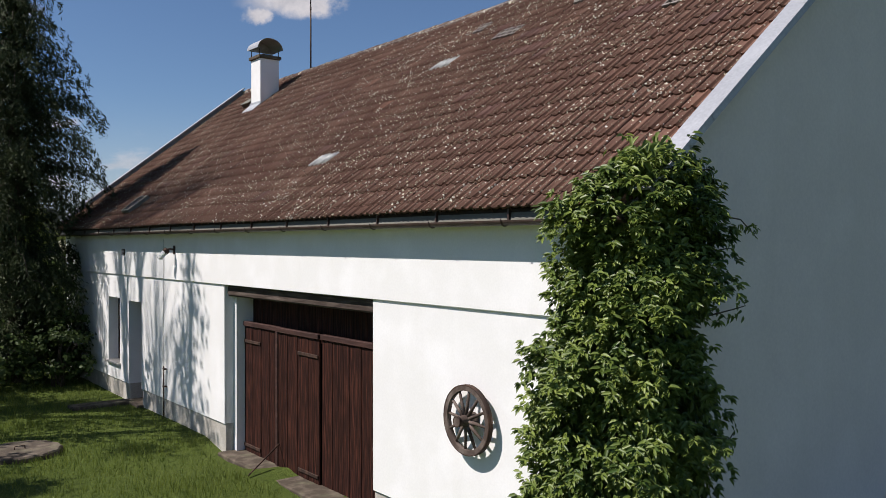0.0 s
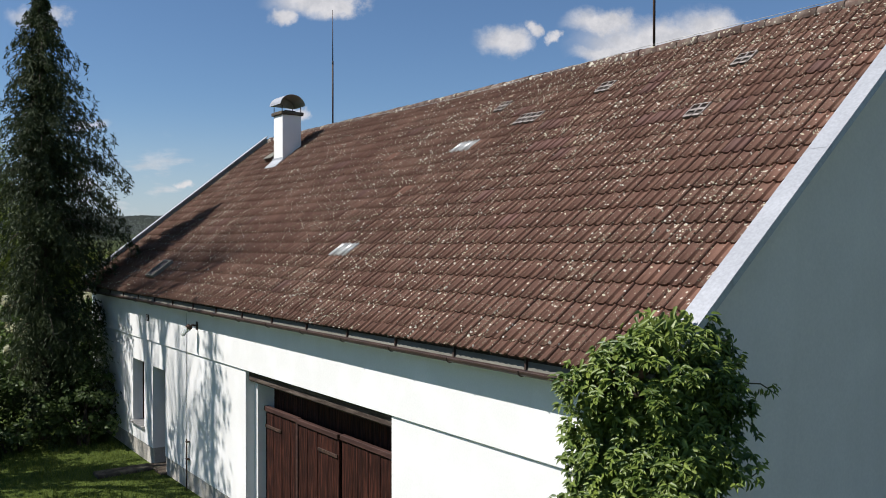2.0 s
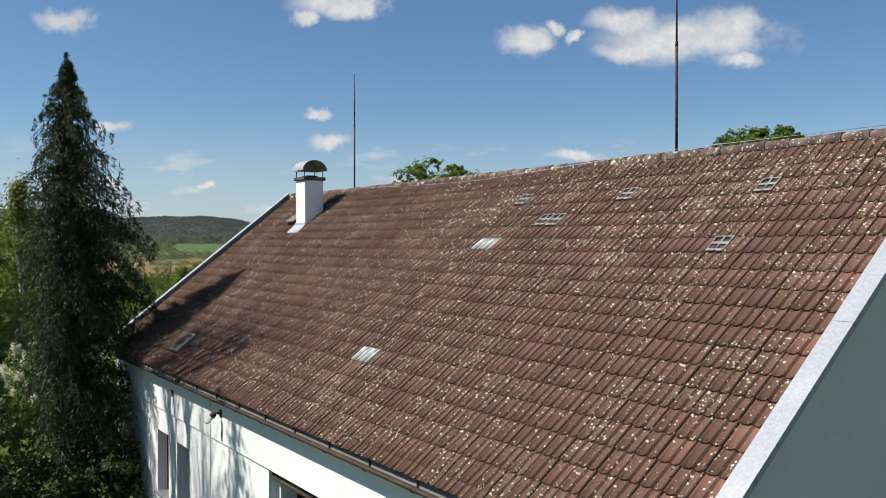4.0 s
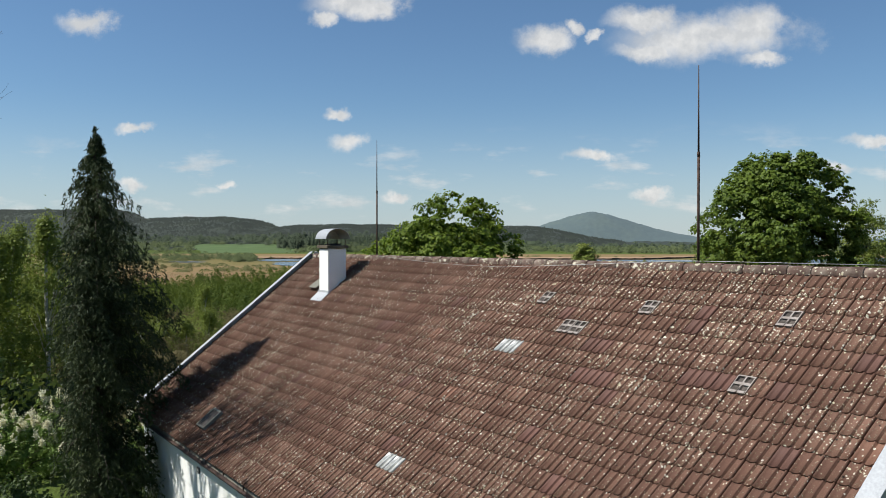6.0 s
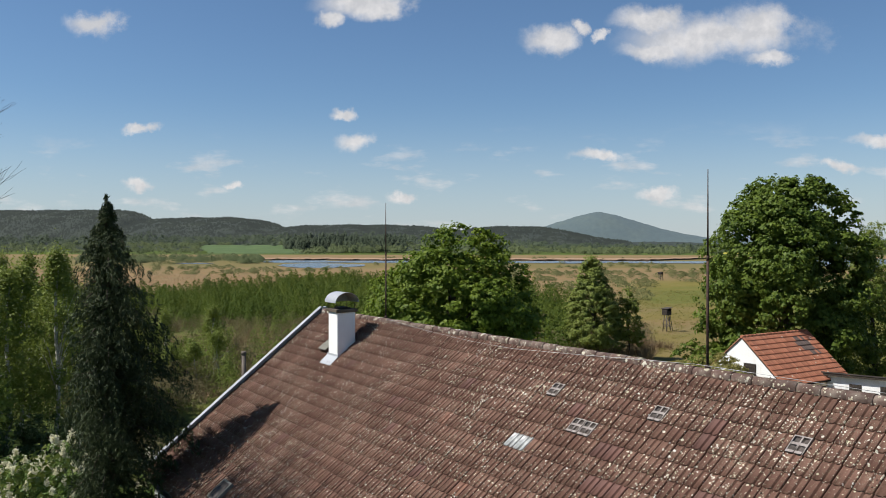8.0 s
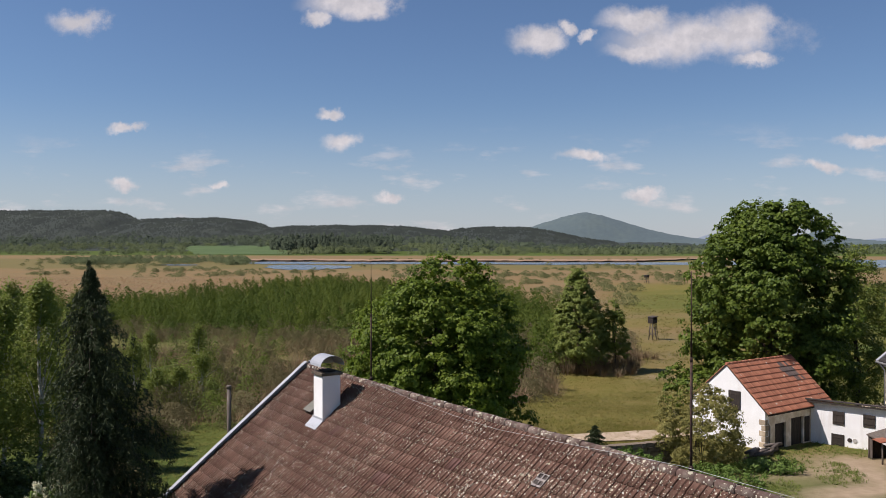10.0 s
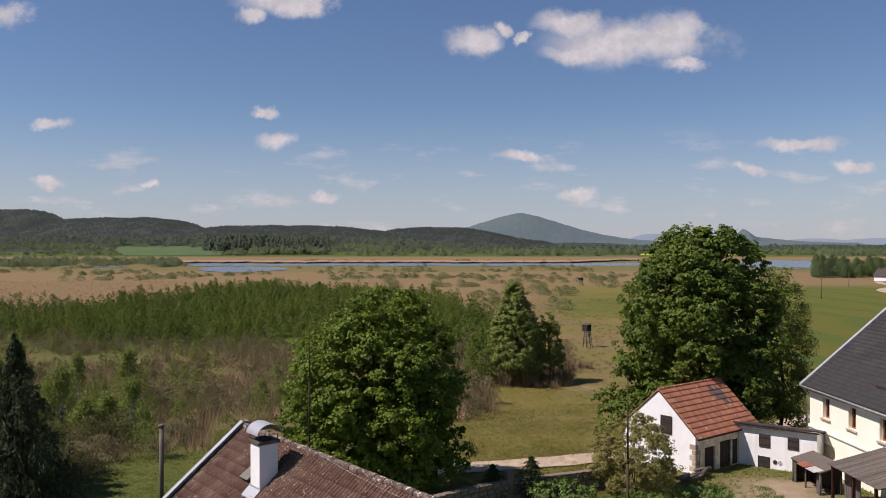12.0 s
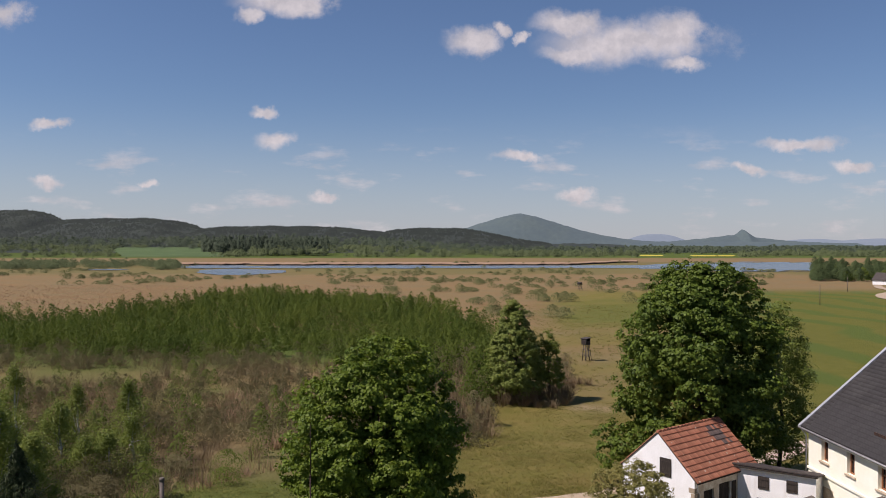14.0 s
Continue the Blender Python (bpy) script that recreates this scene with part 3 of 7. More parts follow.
def reed_bank():
    """Tall dry reeds on the lake's far shore: a wall of stems, coloured dark for its shadow, with a tan top."""
    # The stems' near-black colour paints the shadow line at the reeds' foot.
    stems = surface("shadow_dark_reed_stems", (0.040, 0.028, 0.019), (0.075, 0.050, 0.032), 0.4, 0.95, 0.3, 3)
    tops = surface("dry_reed_tops", (0.30, 0.19, 0.115), (0.36, 0.235, 0.145), 0.03, 0.95, 0.3, 0.6)
    for name, rows, mat, label in (("reed_stems", ((0.0, -13.9), (1.0, -11.9)), stems, "foot of the reed belt, coloured dark for its shadow"),
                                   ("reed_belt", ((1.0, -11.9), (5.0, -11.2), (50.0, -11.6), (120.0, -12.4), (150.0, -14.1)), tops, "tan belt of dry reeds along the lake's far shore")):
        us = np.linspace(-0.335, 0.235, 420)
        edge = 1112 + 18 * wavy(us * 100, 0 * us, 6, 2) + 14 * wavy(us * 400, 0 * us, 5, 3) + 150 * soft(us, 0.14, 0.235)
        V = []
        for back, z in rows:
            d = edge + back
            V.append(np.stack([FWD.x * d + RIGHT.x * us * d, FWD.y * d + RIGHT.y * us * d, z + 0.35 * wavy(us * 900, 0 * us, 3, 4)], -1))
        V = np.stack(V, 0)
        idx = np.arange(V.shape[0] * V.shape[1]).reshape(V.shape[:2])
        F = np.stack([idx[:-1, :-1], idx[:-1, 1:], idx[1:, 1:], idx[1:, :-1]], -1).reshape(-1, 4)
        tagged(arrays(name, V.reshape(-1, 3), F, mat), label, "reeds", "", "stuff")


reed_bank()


# Distance haze is put in as bluish emission on each hill's surface.
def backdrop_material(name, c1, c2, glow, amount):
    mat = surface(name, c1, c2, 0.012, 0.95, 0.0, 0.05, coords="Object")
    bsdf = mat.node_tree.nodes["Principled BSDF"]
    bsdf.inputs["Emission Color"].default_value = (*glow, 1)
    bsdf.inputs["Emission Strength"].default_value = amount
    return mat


def ridge(name, d, depth, height, mat, label, left, right, rough=0.0, n=260, m=9):
    """A long hill whose crest height over the lake is height(u); u: tangent of the bearing."""
    u = np.linspace(left, right, n)
    h = np.maximum(height(u) * d, 0)
    rows = []
    for k in range(m):
        t = k / (m - 1)
        dd = d + depth * (t - 0.62)
        prof = math.sin(min(t / 0.62, 1) * math.pi / 2) if t < 0.62 else math.cos((t - 0.62) / 0.38 * math.pi / 2)
        z = -14.3 + (h + 30) * prof - 2
        z = z + rough * (wavy(u * d, 0 * u + dd, 26, k) + 0.6 * wavy(u * d, 0 * u + dd, 9, k + 3)) * (0.3 + prof)
        rows.append(np.stack([FWD.x * dd + RIGHT.x * u * d, FWD.y * dd + RIGHT.y * u * d, z], -1))
    V = np.stack(rows, 0).reshape(-1, 3)
    idx = np.arange(m * n).reshape(m, n)
    F = np.stack([idx[:-1, :-1], idx[:-1, 1:], idx[1:, 1:], idx[1:, :-1]], -1).reshape(-1, 4)
    return tagged(arrays(name, V, F, mat, None, "", True), label, "hill", "", "structure")


def bump_sum(*items):
    """Sum of rounded bumps (centre, half width, height, power)."""
    def f(u):
        t = 0 * u
        for c, w, h, p in items:
            t = np.maximum(t, h * np.exp(-np.abs((u - c) / w) ** p))
        return t
    return f


M_FAR1 = backdrop_material("blue_green_mountain_with_haze_glow", (0.045, 0.065, 0.06), (0.055, 0.075, 0.062), (0.185, 0.23, 0.28), 0.32)
M_FAR2 = backdrop_material("far_hills_with_haze_glow", (0.05, 0.06, 0.07), (0.06, 0.07, 0.08), (0.30, 0.36, 0.44), 0.62)
M_FAR0 = backdrop_material("wooded_ridge_with_haze_glow", (0.013, 0.019, 0.011), (0.024, 0.031, 0.018), (0.16, 0.18, 0.19), 0.15)
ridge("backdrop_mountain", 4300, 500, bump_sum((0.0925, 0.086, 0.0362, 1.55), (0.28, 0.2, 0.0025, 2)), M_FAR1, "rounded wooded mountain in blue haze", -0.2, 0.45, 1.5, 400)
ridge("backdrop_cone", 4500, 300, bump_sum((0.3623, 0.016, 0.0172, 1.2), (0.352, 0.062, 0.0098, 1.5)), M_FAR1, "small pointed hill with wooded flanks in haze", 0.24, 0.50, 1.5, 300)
ridge("backdrop_far_hills", 4700, 200, bump_sum((0.2575, 0.036, 0.0112, 3.0), (0.45, 0.05, 0.0055, 2), (0.53, 0.06, 0.006, 2), (0.62, 0.06, 0.005, 2)), M_FAR2, "far hills on the horizon, pale blue from added haze glow", 0.16, 0.75)
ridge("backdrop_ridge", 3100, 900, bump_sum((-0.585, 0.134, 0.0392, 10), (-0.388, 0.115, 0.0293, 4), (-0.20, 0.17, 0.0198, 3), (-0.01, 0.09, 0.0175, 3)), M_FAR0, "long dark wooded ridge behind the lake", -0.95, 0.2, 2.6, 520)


def ridge_trees(name, d, depth, height, mat, label, left, right, n, size):
    """Tree crowns over the face of a long hill."""
    u = left + (right - left) * rng.random(n)
    t = 0.02 + 0.64 * rng.random(n)
    prof = np.sin(np.minimum(t / 0.62, 1) * math.pi / 2)
    dd = d + depth * (t - 0.62)
    z = -14.3 + (np.maximum(height(u) * d, 0) + 30) * prof - 2
    q = size * (0.5 + 0.7 * rng.random(n))
    C = np.stack([FWD.x * dd + RIGHT.x * u * d, FWD.y * dd + RIGHT.y * u * d, z - 5.0 + 2.5 * wavy(u * d, dd, 40, 2)], -1)
    A = rng.random(n) * 6.283
    W = np.stack([RIGHT.x * q, RIGHT.y * q, 0 * q], -1) * 0.5
    P = [C - W, C + W * 0.1 + np.stack([-FWD.x * q * 0.3, -FWD.y * q * 0.3, q * 0.2], -1), C + W, C + np.stack([0 * q, 0 * q, q * (0.55 + 0.4 * rng.random(n))], -1)]
    V = np.stack(P, 1).reshape(-1, 3)
    F = (np.arange(n)[:, None, None] * 4 + np.array([[0, 1, 3], [1, 2, 3]])[None]).reshape(-1, 3)
    tagged(arrays(name, V, F, mat), label, "woods", "", "stuff")


RIDGE_H = bump_sum((-0.585, 0.134, 0.0392, 10), (-0.388, 0.115, 0.0293, 4), (-0.20, 0.17, 0.0198, 3), (-0.01, 0.09, 0.0175, 3))
# The crowns share the ridge's haze emission.
ridge_trees("ridge_woods", 3100, 900, RIDGE_H, M_FAR0, "dark tree crowns over the long ridge", -0.8, 0.12, 42000, 12)


def fields():
    # green field and yellow rape fields, draped flat beds
    for name, d0, d1, u0, u1, c1, c2, label in (("field_green", 1800, 2100, -0.395, -0.27, (0.070, 0.110, 0.034), (0.088, 0.130, 0.042), "bright green corn field before dark pines"),
                                                ("field_rape", 1880, 1915, 0.244, 0.262, (0.46, 0.38, 0.05), (0.52, 0.44, 0.07), "yellow flowering rape field beyond the lake"),
                                                ("field_rape_far", 1850, 1885, 0.296, 0.350, (0.46, 0.38, 0.05), (0.52, 0.44, 0.07), "yellow flowering rape field beside a hamlet")):
        us, dd = np.linspace(u0, u1, 12), np.linspace(d0, d1, 6)
        U, D = np.meshgrid(us, dd, indexing="ij")
        U = U + 0.006 * np.sin(D * 0.02 + U * 200)
        V = np.stack([FWD.x * D + RIGHT.x * U * D, FWD.y * D + RIGHT.y * U * D, 0 * D - 13.6 + 0.062 * (D - d0)], -1).reshape(-1, 3)
        idx = np.arange(U.size).reshape(U.shape)
        F = np.stack([idx[:-1, :-1], idx[1:, :-1], idx[1:, 1:], idx[:-1, 1:]], -1).reshape(-1, 4)
        tagged(arrays(name, V, F, surface(name, c1, c2, 0.02, 0.95, 0, 0.3)), label, "field", "", "structure")


fields()

# ---------------------------------------------------------------- barn
WALL, NEAR, FAR, TOP = 5.68, 4.42, 23.62, 8.042
RIDGE_X, SLOPE = 10.82, 0.79
PHI = math.atan(SLOPE)
CP, SP = math.cos(PHI), math.sin(PHI)


def roof_z(x):
    return 3.80 + SLOPE * (x - 5.45)


BACK = 2 * RIDGE_X - WALL
barn = thing("barn", (WALL, NEAR, 0), "long white barn with a brown tiled roof and a boarded gate", "barn")
barn_inv = barn.matrix_world.inverted()


def barn_part(name, bm, mat, label="", parent=None):
    ob = part(name, bm, mat, parent or barn, label)
    ob.matrix_parent_inverse = barn_inv
    return ob


def barn_box(name, lo, hi, mat, label="", bevel=0.006):
    bm = bmesh.new()
    box(bm, lo, hi, bevel)
    return barn_part(name, bm, mat, label)


# front wall, with gate, door and window let in
GATE, DOOR, WIN = (8.68, 13.25), (17.52, 18.35), (18.98, 19.84)
BELT = 2.725
bm = bmesh.new()
th = WALL + 0.52
for y0, y1, z0, z1 in ((NEAR, GATE[0], 0.33, BELT), (GATE[1], DOOR[0], 0.37, BELT), (DOOR[0], DOOR[1], 2.18, BELT), (DOOR[1], WIN[0], 0.37, BELT),
                       (WIN[0], WIN[1], 2.20, BELT), (WIN[0], WIN[1], 0.37, 0.74), (WIN[1], FAR - 0.06, 0.37, BELT)):
    box(bm, (WALL, y0, z0), (th, y1, z1))
bmesh.ops.remove_doubles(bm, verts=bm.verts, dist=0.0005)
barn_part("wall", bm, M_PLASTER, "white limewashed front wall")
bm = bmesh.new()
box(bm, (WALL - 0.03, NEAR, BELT), (th, FAR - 0.06, 3.86), 0.008)
barn_part("upper_wall", bm, M_PLASTER, "white wall band standing proud above a ledge")
for y0, y1, z1 in ((NEAR, GATE[0], 0.33), (GATE[1], DOOR[0], 0.37), (DOOR[1], FAR - 0.06, 0.37)):
    barn_box("plinth", (WALL + 0.025, y0 + 0.002, -0.4), (th, y1 - 0.002, z1), M_PLINTH, "worn grey concrete plinth")
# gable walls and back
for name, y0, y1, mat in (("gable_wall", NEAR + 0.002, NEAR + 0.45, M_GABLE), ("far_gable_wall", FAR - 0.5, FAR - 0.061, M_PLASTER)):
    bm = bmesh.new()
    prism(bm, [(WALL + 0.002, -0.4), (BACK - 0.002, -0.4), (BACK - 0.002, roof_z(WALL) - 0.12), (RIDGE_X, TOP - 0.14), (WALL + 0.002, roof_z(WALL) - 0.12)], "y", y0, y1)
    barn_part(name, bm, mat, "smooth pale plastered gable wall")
barn_box("back_wall", (BACK - 0.5, NEAR + 0.46, -0.4), (BACK - 0.003, FAR - 0.51, 3.8), M_PLASTER)
# Unseen dark sheet added behind the gate so its gaps look unlit.
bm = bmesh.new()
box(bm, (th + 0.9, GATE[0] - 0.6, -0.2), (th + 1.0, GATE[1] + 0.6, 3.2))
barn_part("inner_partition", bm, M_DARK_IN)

# gate: stepped jambs, beam, transom boards, three boarded leaves
barn_box("jamb", (WALL + 0.16, GATE[1] - 0.13, -0.2), (th + 0.05, GATE[1] + 0.0, BELT - 0.20), M_PLASTER, "white stepped gate jamb")
barn_box("jamb", (WALL + 0.16, GATE[0], -0.2), (th + 0.05, GATE[0] + 0.13, BELT - 0.20), M_PLASTER, "white stepped gate jamb")
bm = bmesh.new()
box(bm, (WALL + 0.05, GATE[0] + 0.003, BELT - 0.19), (th, GATE[1] - 0.003, BELT - 0.012), 0.025)
barn_part("lintel_beam", bm, M_BEAM, "rough grey oak beam over the gate")
LEAF_X = WALL + 0.30
GZ = 2.03


def gate_leaf(y0, y1, ajar=0.0):
    leaf = thing("gate_leaf")
    leaf.parent = barn
    leaf.matrix_parent_inverse = barn_inv
    leaf.matrix_basis = Matrix.Translation((LEAF_X - ajar, 0, 0))
    n = max(5, round((y1 - y0) / 0.155))
    w = (y1 - y0) / n
    for k in range(n):
        bm = bmesh.new()
        o = 0.004 * math.sin(k * 2.7)
        box(bm, (o, y0 + k * w + 0.0015, -0.10), (0.035 + o, y0 + (k + 1) * w - 0.0015, GZ - 0.01 + 0.008 * math.sin(k * 1.9)), 0.004)
        part("plank", bm, M_WOOD, leaf)
    for z in (0.0, GZ - 0.28):
        for ya, yb in {8.8: (), 10.5: ((y0 + 0.02, y0 + 0.62),), 11.8: ((y1 - 0.62, y1 - 0.02),)}[min((8.8, 10.5, 11.8), key=lambda q: abs(q - y0))]:
            bm = bmesh.new()
            box(bm, (-0.022, ya, z), (-0.001, yb, z + 0.05), 0.004)
            part("strap_hinge", bm, M_IRON, leaf, "dark iron strap hinge")
    bm = bmesh.new()
    box(bm, (-0.03, y0 - 0.0, GZ), (0.05, y1, GZ + 0.075), 0.006)
    part("top_rail", bm, M_WOOD_RAIL, leaf)
    return leaf


splits = (GATE[0] + 0.13, 10.5, 11.84, GATE[1] - 0.135)
for i in range(3):
    lf = gate_leaf(splits[i] + 0.012, splits[i + 1] - 0.012, 0.03 * (i == 1))
    bm = bmesh.new()
    if i == 2:
        box(bm, (-0.05, splits[i] - 0.035, -0.08), (-0.004, splits[i] + 0.035, GZ + 0.08), 0.006)
        part("cover_strip", bm, M_WOOD_RAIL, lf, "red-brown wooden cover strip")
    else:
        bm.free()
n = 24
w = (splits[3] - splits[0]) / n
for k in range(n):
    barn_box("transom_board", (LEAF_X + 0.16, splits[0] + k * w + 0.003, GZ - 0.1), (LEAF_X + 0.19, splits[0] + (k + 1) * w - 0.003, 2.60), M_WOOD, "", 0.003)
barn_box("threshold", (WALL - 0.13, GATE[0] - 0.05, -0.3), (th, GATE[1] + 0.0, -0.085), M_CONC, "cracked concrete threshold slab", 0.02)
# side door and window in deep reveals
door = barn_box("door", (WALL + 0.40, DOOR[0] - 0.02, 0.02), (WALL + 0.45, DOOR[1] + 0.02, 2.19), M_WOOD, "dark boarded side door")
barn_box("door_step", (WALL - 0.10, DOOR[0] - 0.06, -0.25), (th, DOOR[1] + 0.06, 0.035), M_CONC, "worn concrete door step", 0.015)
wx = WALL + 0.22
win = barn_box("window", (wx + 0.03, WIN[0] - 0.01, 0.73), (wx + 0.04, WIN[1] + 0.01, 2.21), M_DARK_GLASS, "narrow window with dark frame")
for nm, lo, hi in (("frame", (wx, WIN[0], 0.745), (wx + 0.07, WIN[0] + 0.06, 2.195)), ("frame", (wx, WIN[1] - 0.06, 0.745), (wx + 0.07, WIN[1], 2.195)),
                   ("frame", (wx, WIN[0] + 0.06, 0.745), (wx + 0.07, WIN[1] - 0.06, 0.80)), ("frame", (wx, WIN[0] + 0.06, 2.135), (wx + 0.07, WIN[1] - 0.06, 2.195)),
                   ("mullion", (wx + 0.005, (WIN[0] + WIN[1]) / 2 - 0.025, 0.80), (wx + 0.065, (WIN[0] + WIN[1]) / 2 + 0.025, 2.135))):
    bm = bmesh.new()
    box(bm, lo, hi, 0.005)
    o = part(nm, bm, M_WOOD, win)
bm = bmesh.new()
box(bm, (WALL - 0.07, WIN[0] - 0.05, 0.70), (wx, WIN[1] + 0.05, 0.745), 0.006)
part("sill", bm, M_ZINC_DULL, win, "grey sheet-metal sill")
# vent, wall lamp, lightning conductor
barn_box("vent", (WALL - 0.045, 18.51, 3.16), (WALL - 0.027, 18.71, 3.30), M_DARK_IN, "small dark ventilation grille")
for k in range(4):
    barn_box("vent_slat", (WALL - 0.052, 18.52, 3.175 + 0.03 * k), (WALL - 0.046, 18.70, 3.19 + 0.03 * k), M_ZINC_DULL, "", 0)
lamp = thing("wall_lamp", (WALL - 0.03, 15.5, 3.22), "glass bulkhead lamp on a dark bracket on the barn wall", "lamp")
M_GLASS = bpy.data.materials.new("clear_lamp_glass")
M_GLASS.use_nodes = True
gb = M_GLASS.node_tree.nodes["Principled BSDF"]
gb.inputs["Transmission Weight"].default_value, gb.inputs["Roughness"].default_value, gb.inputs["Base Color"].default_value = 0.8, 0.08, (0.9, 0.92, 0.92, 1)
bm = bmesh.new()
tube(bm, [(0.0, 0, 0.08), (-0.10, 0, 0.10), (-0.16, 0, 0.06)], 0.018)
box(bm, (-0.012, -0.05, 0.0), (0.004, 0.05, 0.16), 0.004)
part("bracket", bm, M_IRON, lamp, "dark metal bracket")
bm = bmesh.new()
tube(bm, [(-0.13, 0.0, 0.09), (-0.17, 0.02, 0.04)], 0.055, 12, 0.062)
part("socket", bm, M_IRON, lamp)
bm = bmesh.new()
tube(bm, [(-0.165, 0.02, 0.045), (-0.20, 0.05, 0.0), (-0.24, 0.09, -0.07), (-0.25, 0.10, -0.09)], 0.06, 14, 0.045)
part("globe", bm, M_GLASS, lamp, "clear glass globe")
cond = thing("lightning_conductor", (WALL - 0.03, 16.05, 0), "thin dark down-conductor pipe fixed to the wall", "conductor")
bm = bmesh.new()
tube(bm, [(-0.02, 0, -0.05), (-0.02, 0, 1.02)], 0.014)
part("pipe", bm, M_IRON, cond)
bm = bmesh.new()
tube(bm, [(-0.015, 0, 1.0), (-0.015, 0.01, 2.4), (-0.012, 0, 3.5)], 0.005, 6)
part("wire", bm, M_ZINC_DULL, cond, "thin galvanised wire")
for z in (0.62, 0.96):
    bm = bmesh.new()
    box(bm, (-0.04, -0.07, z), (0.025, 0.02, z + 0.02), 0.003)
    part("clamp", bm, M_IRON, cond)

# eaves: board, gutter, brackets
EAVE_X = 5.45
ez = roof_z(EAVE_X)
bm = bmesh.new()
prism(bm, [(EAVE_X + 0.02, ez - 0.17), (EAVE_X + 0.045, ez - 0.17), (EAVE_X + 0.095, ez - 0.005), (EAVE_X + 0.07, ez - 0.005)], "y", NEAR + 0.02, FAR - 0.06)
barn_part("eaves_board", bm, M_FASCIA, "weathered grey eaves board")
bm = bmesh.new()
prism(bm, [(EAVE_X + 0.066, ez - 0.175), (WALL - 0.031, ez - 0.175), (WALL - 0.031, ez - 0.15), (EAVE_X + 0.066, ez - 0.15)], "y", NEAR + 0.02, FAR - 0.06)
barn_part("soffit", bm, M_PLASTER, "white boarded soffit")
GR, gx, gz = 0.052, EAVE_X - 0.030, ez - 0.150
outer = [(gx + GR * math.cos(a), gz + GR * math.sin(a)) for a in np.linspace(math.pi, 2 * math.pi, 11)]
inner = [(gx + (GR - 0.006) * math.cos(a), gz + (GR - 0.006) * math.sin(a)) for a in np.linspace(2 * math.pi, math.pi, 11)]
bm = bmesh.new()
prism(bm, outer + inner, "y", NEAR + 0.05, FAR - 0.1)
gut = barn_part("gutter", bm, M_GUTTER, "dark brown half-round gutter")
for k in range(16):
    y = 5.95 + k * 1.16
    bm = bmesh.new()
    box(bm, (EAVE_X + 0.010, y - 0.012, ez - 0.15), (EAVE_X + 0.039, y + 0.012, ez - 0.03))
    tube(bm, [(gx - GR - 0.004, y, gz + 0.01)] + [(gx + (GR + 0.006) * math.cos(a), y, gz + (GR + 0.006) * math.sin(a)) for a in np.linspace(math.pi, 2 * math.pi, 8)], 0.007, 5)
    part("bracket", bm, M_GUTTER, gut)

# roof deck and tiles
deck = bmesh.new()
under = 0.075
prism(deck, [(EAVE_X + 0.05, roof_z(EAVE_X + 0.05) - under), (RIDGE_X, TOP - under), (2 * RIDGE_X - EAVE_X - 0.05, roof_z(EAVE_X + 0.05) - under),
             (2 * RIDGE_X - EAVE_X - 0.05, roof_z(EAVE_X + 0.05) - under - 0.05), (RIDGE_X, TOP - under - 0.06), (EAVE_X + 0.05, roof_z(EAVE_X + 0.05) - under - 0.05)], "y", NEAR + 0.1, FAR - 0.1)
# The deck is near-black so open joints between the tiles look unlit.
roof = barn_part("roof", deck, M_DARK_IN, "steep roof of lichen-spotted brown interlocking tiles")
TW, TL = 0.2775, 0.3225
T0 = NEAR + 0.068
COLS, ROWS_N = 69, 22


def tile_arrays():
    """An interlocking tile with two shallow troughs, a rib between them and an open joint at the side."""
    us = np.array([0, 0.022, 0.045, 0.085, 0.13, 0.20, 0.30, 0.40, 0.425, 0.44, 0.46, 0.49, 0.535, 0.58, 0.65, 0.76, 0.88, 0.93, 0.965, 0.985, 1])
    h = np.array([-0.040, 0.0, 0.026, 0.027, 0.010, 0.001, -0.003, -0.001, -0.010, -0.010, 0.021, 0.027, 0.024, 0.008, 0.0, -0.003, 0.002, 0.016, 0.014, -0.012, -0.040])
    V, F = [], []
    for s, lift in ((0.0, 0.030), (0.365, 0.004)):
        for u, hh in zip(us, h):
            V.append((s + (0.004 * math.sin(u * 20) if s == 0 else 0), (u - 0.5) * (TW - 0.003), lift + hh))
    for u, hh in zip(us, h):
        V.append((0.006, (u - 0.5) * (TW - 0.003), 0.006 + hh * 0.8))
    n = len(us)
    for k in range(n - 1):
        F.append((k, n + k, n + k + 1, k + 1)[::-1])
        F.append((2 * n + k, k, k + 1, 2 * n + k + 1)[::-1])
    return np.array(V), F


TV, TF = tile_arrays()
TQ = TF


def tile_mesh(mat):
    me = bpy.data.meshes.new("roof_tile")
    me.from_pydata([tuple(v) for v in TV], [], TF)
    me.polygons.foreach_set("use_smooth", [k % 2 == 0 for k in range(len(TF))])
    me.materials.append(mat)
    return me


def course(i):
    """How far up the slope course i begins; the lowest is laid short."""
    return min(0.145 + (i - 1) * TL, 6.47) if i else -0.045


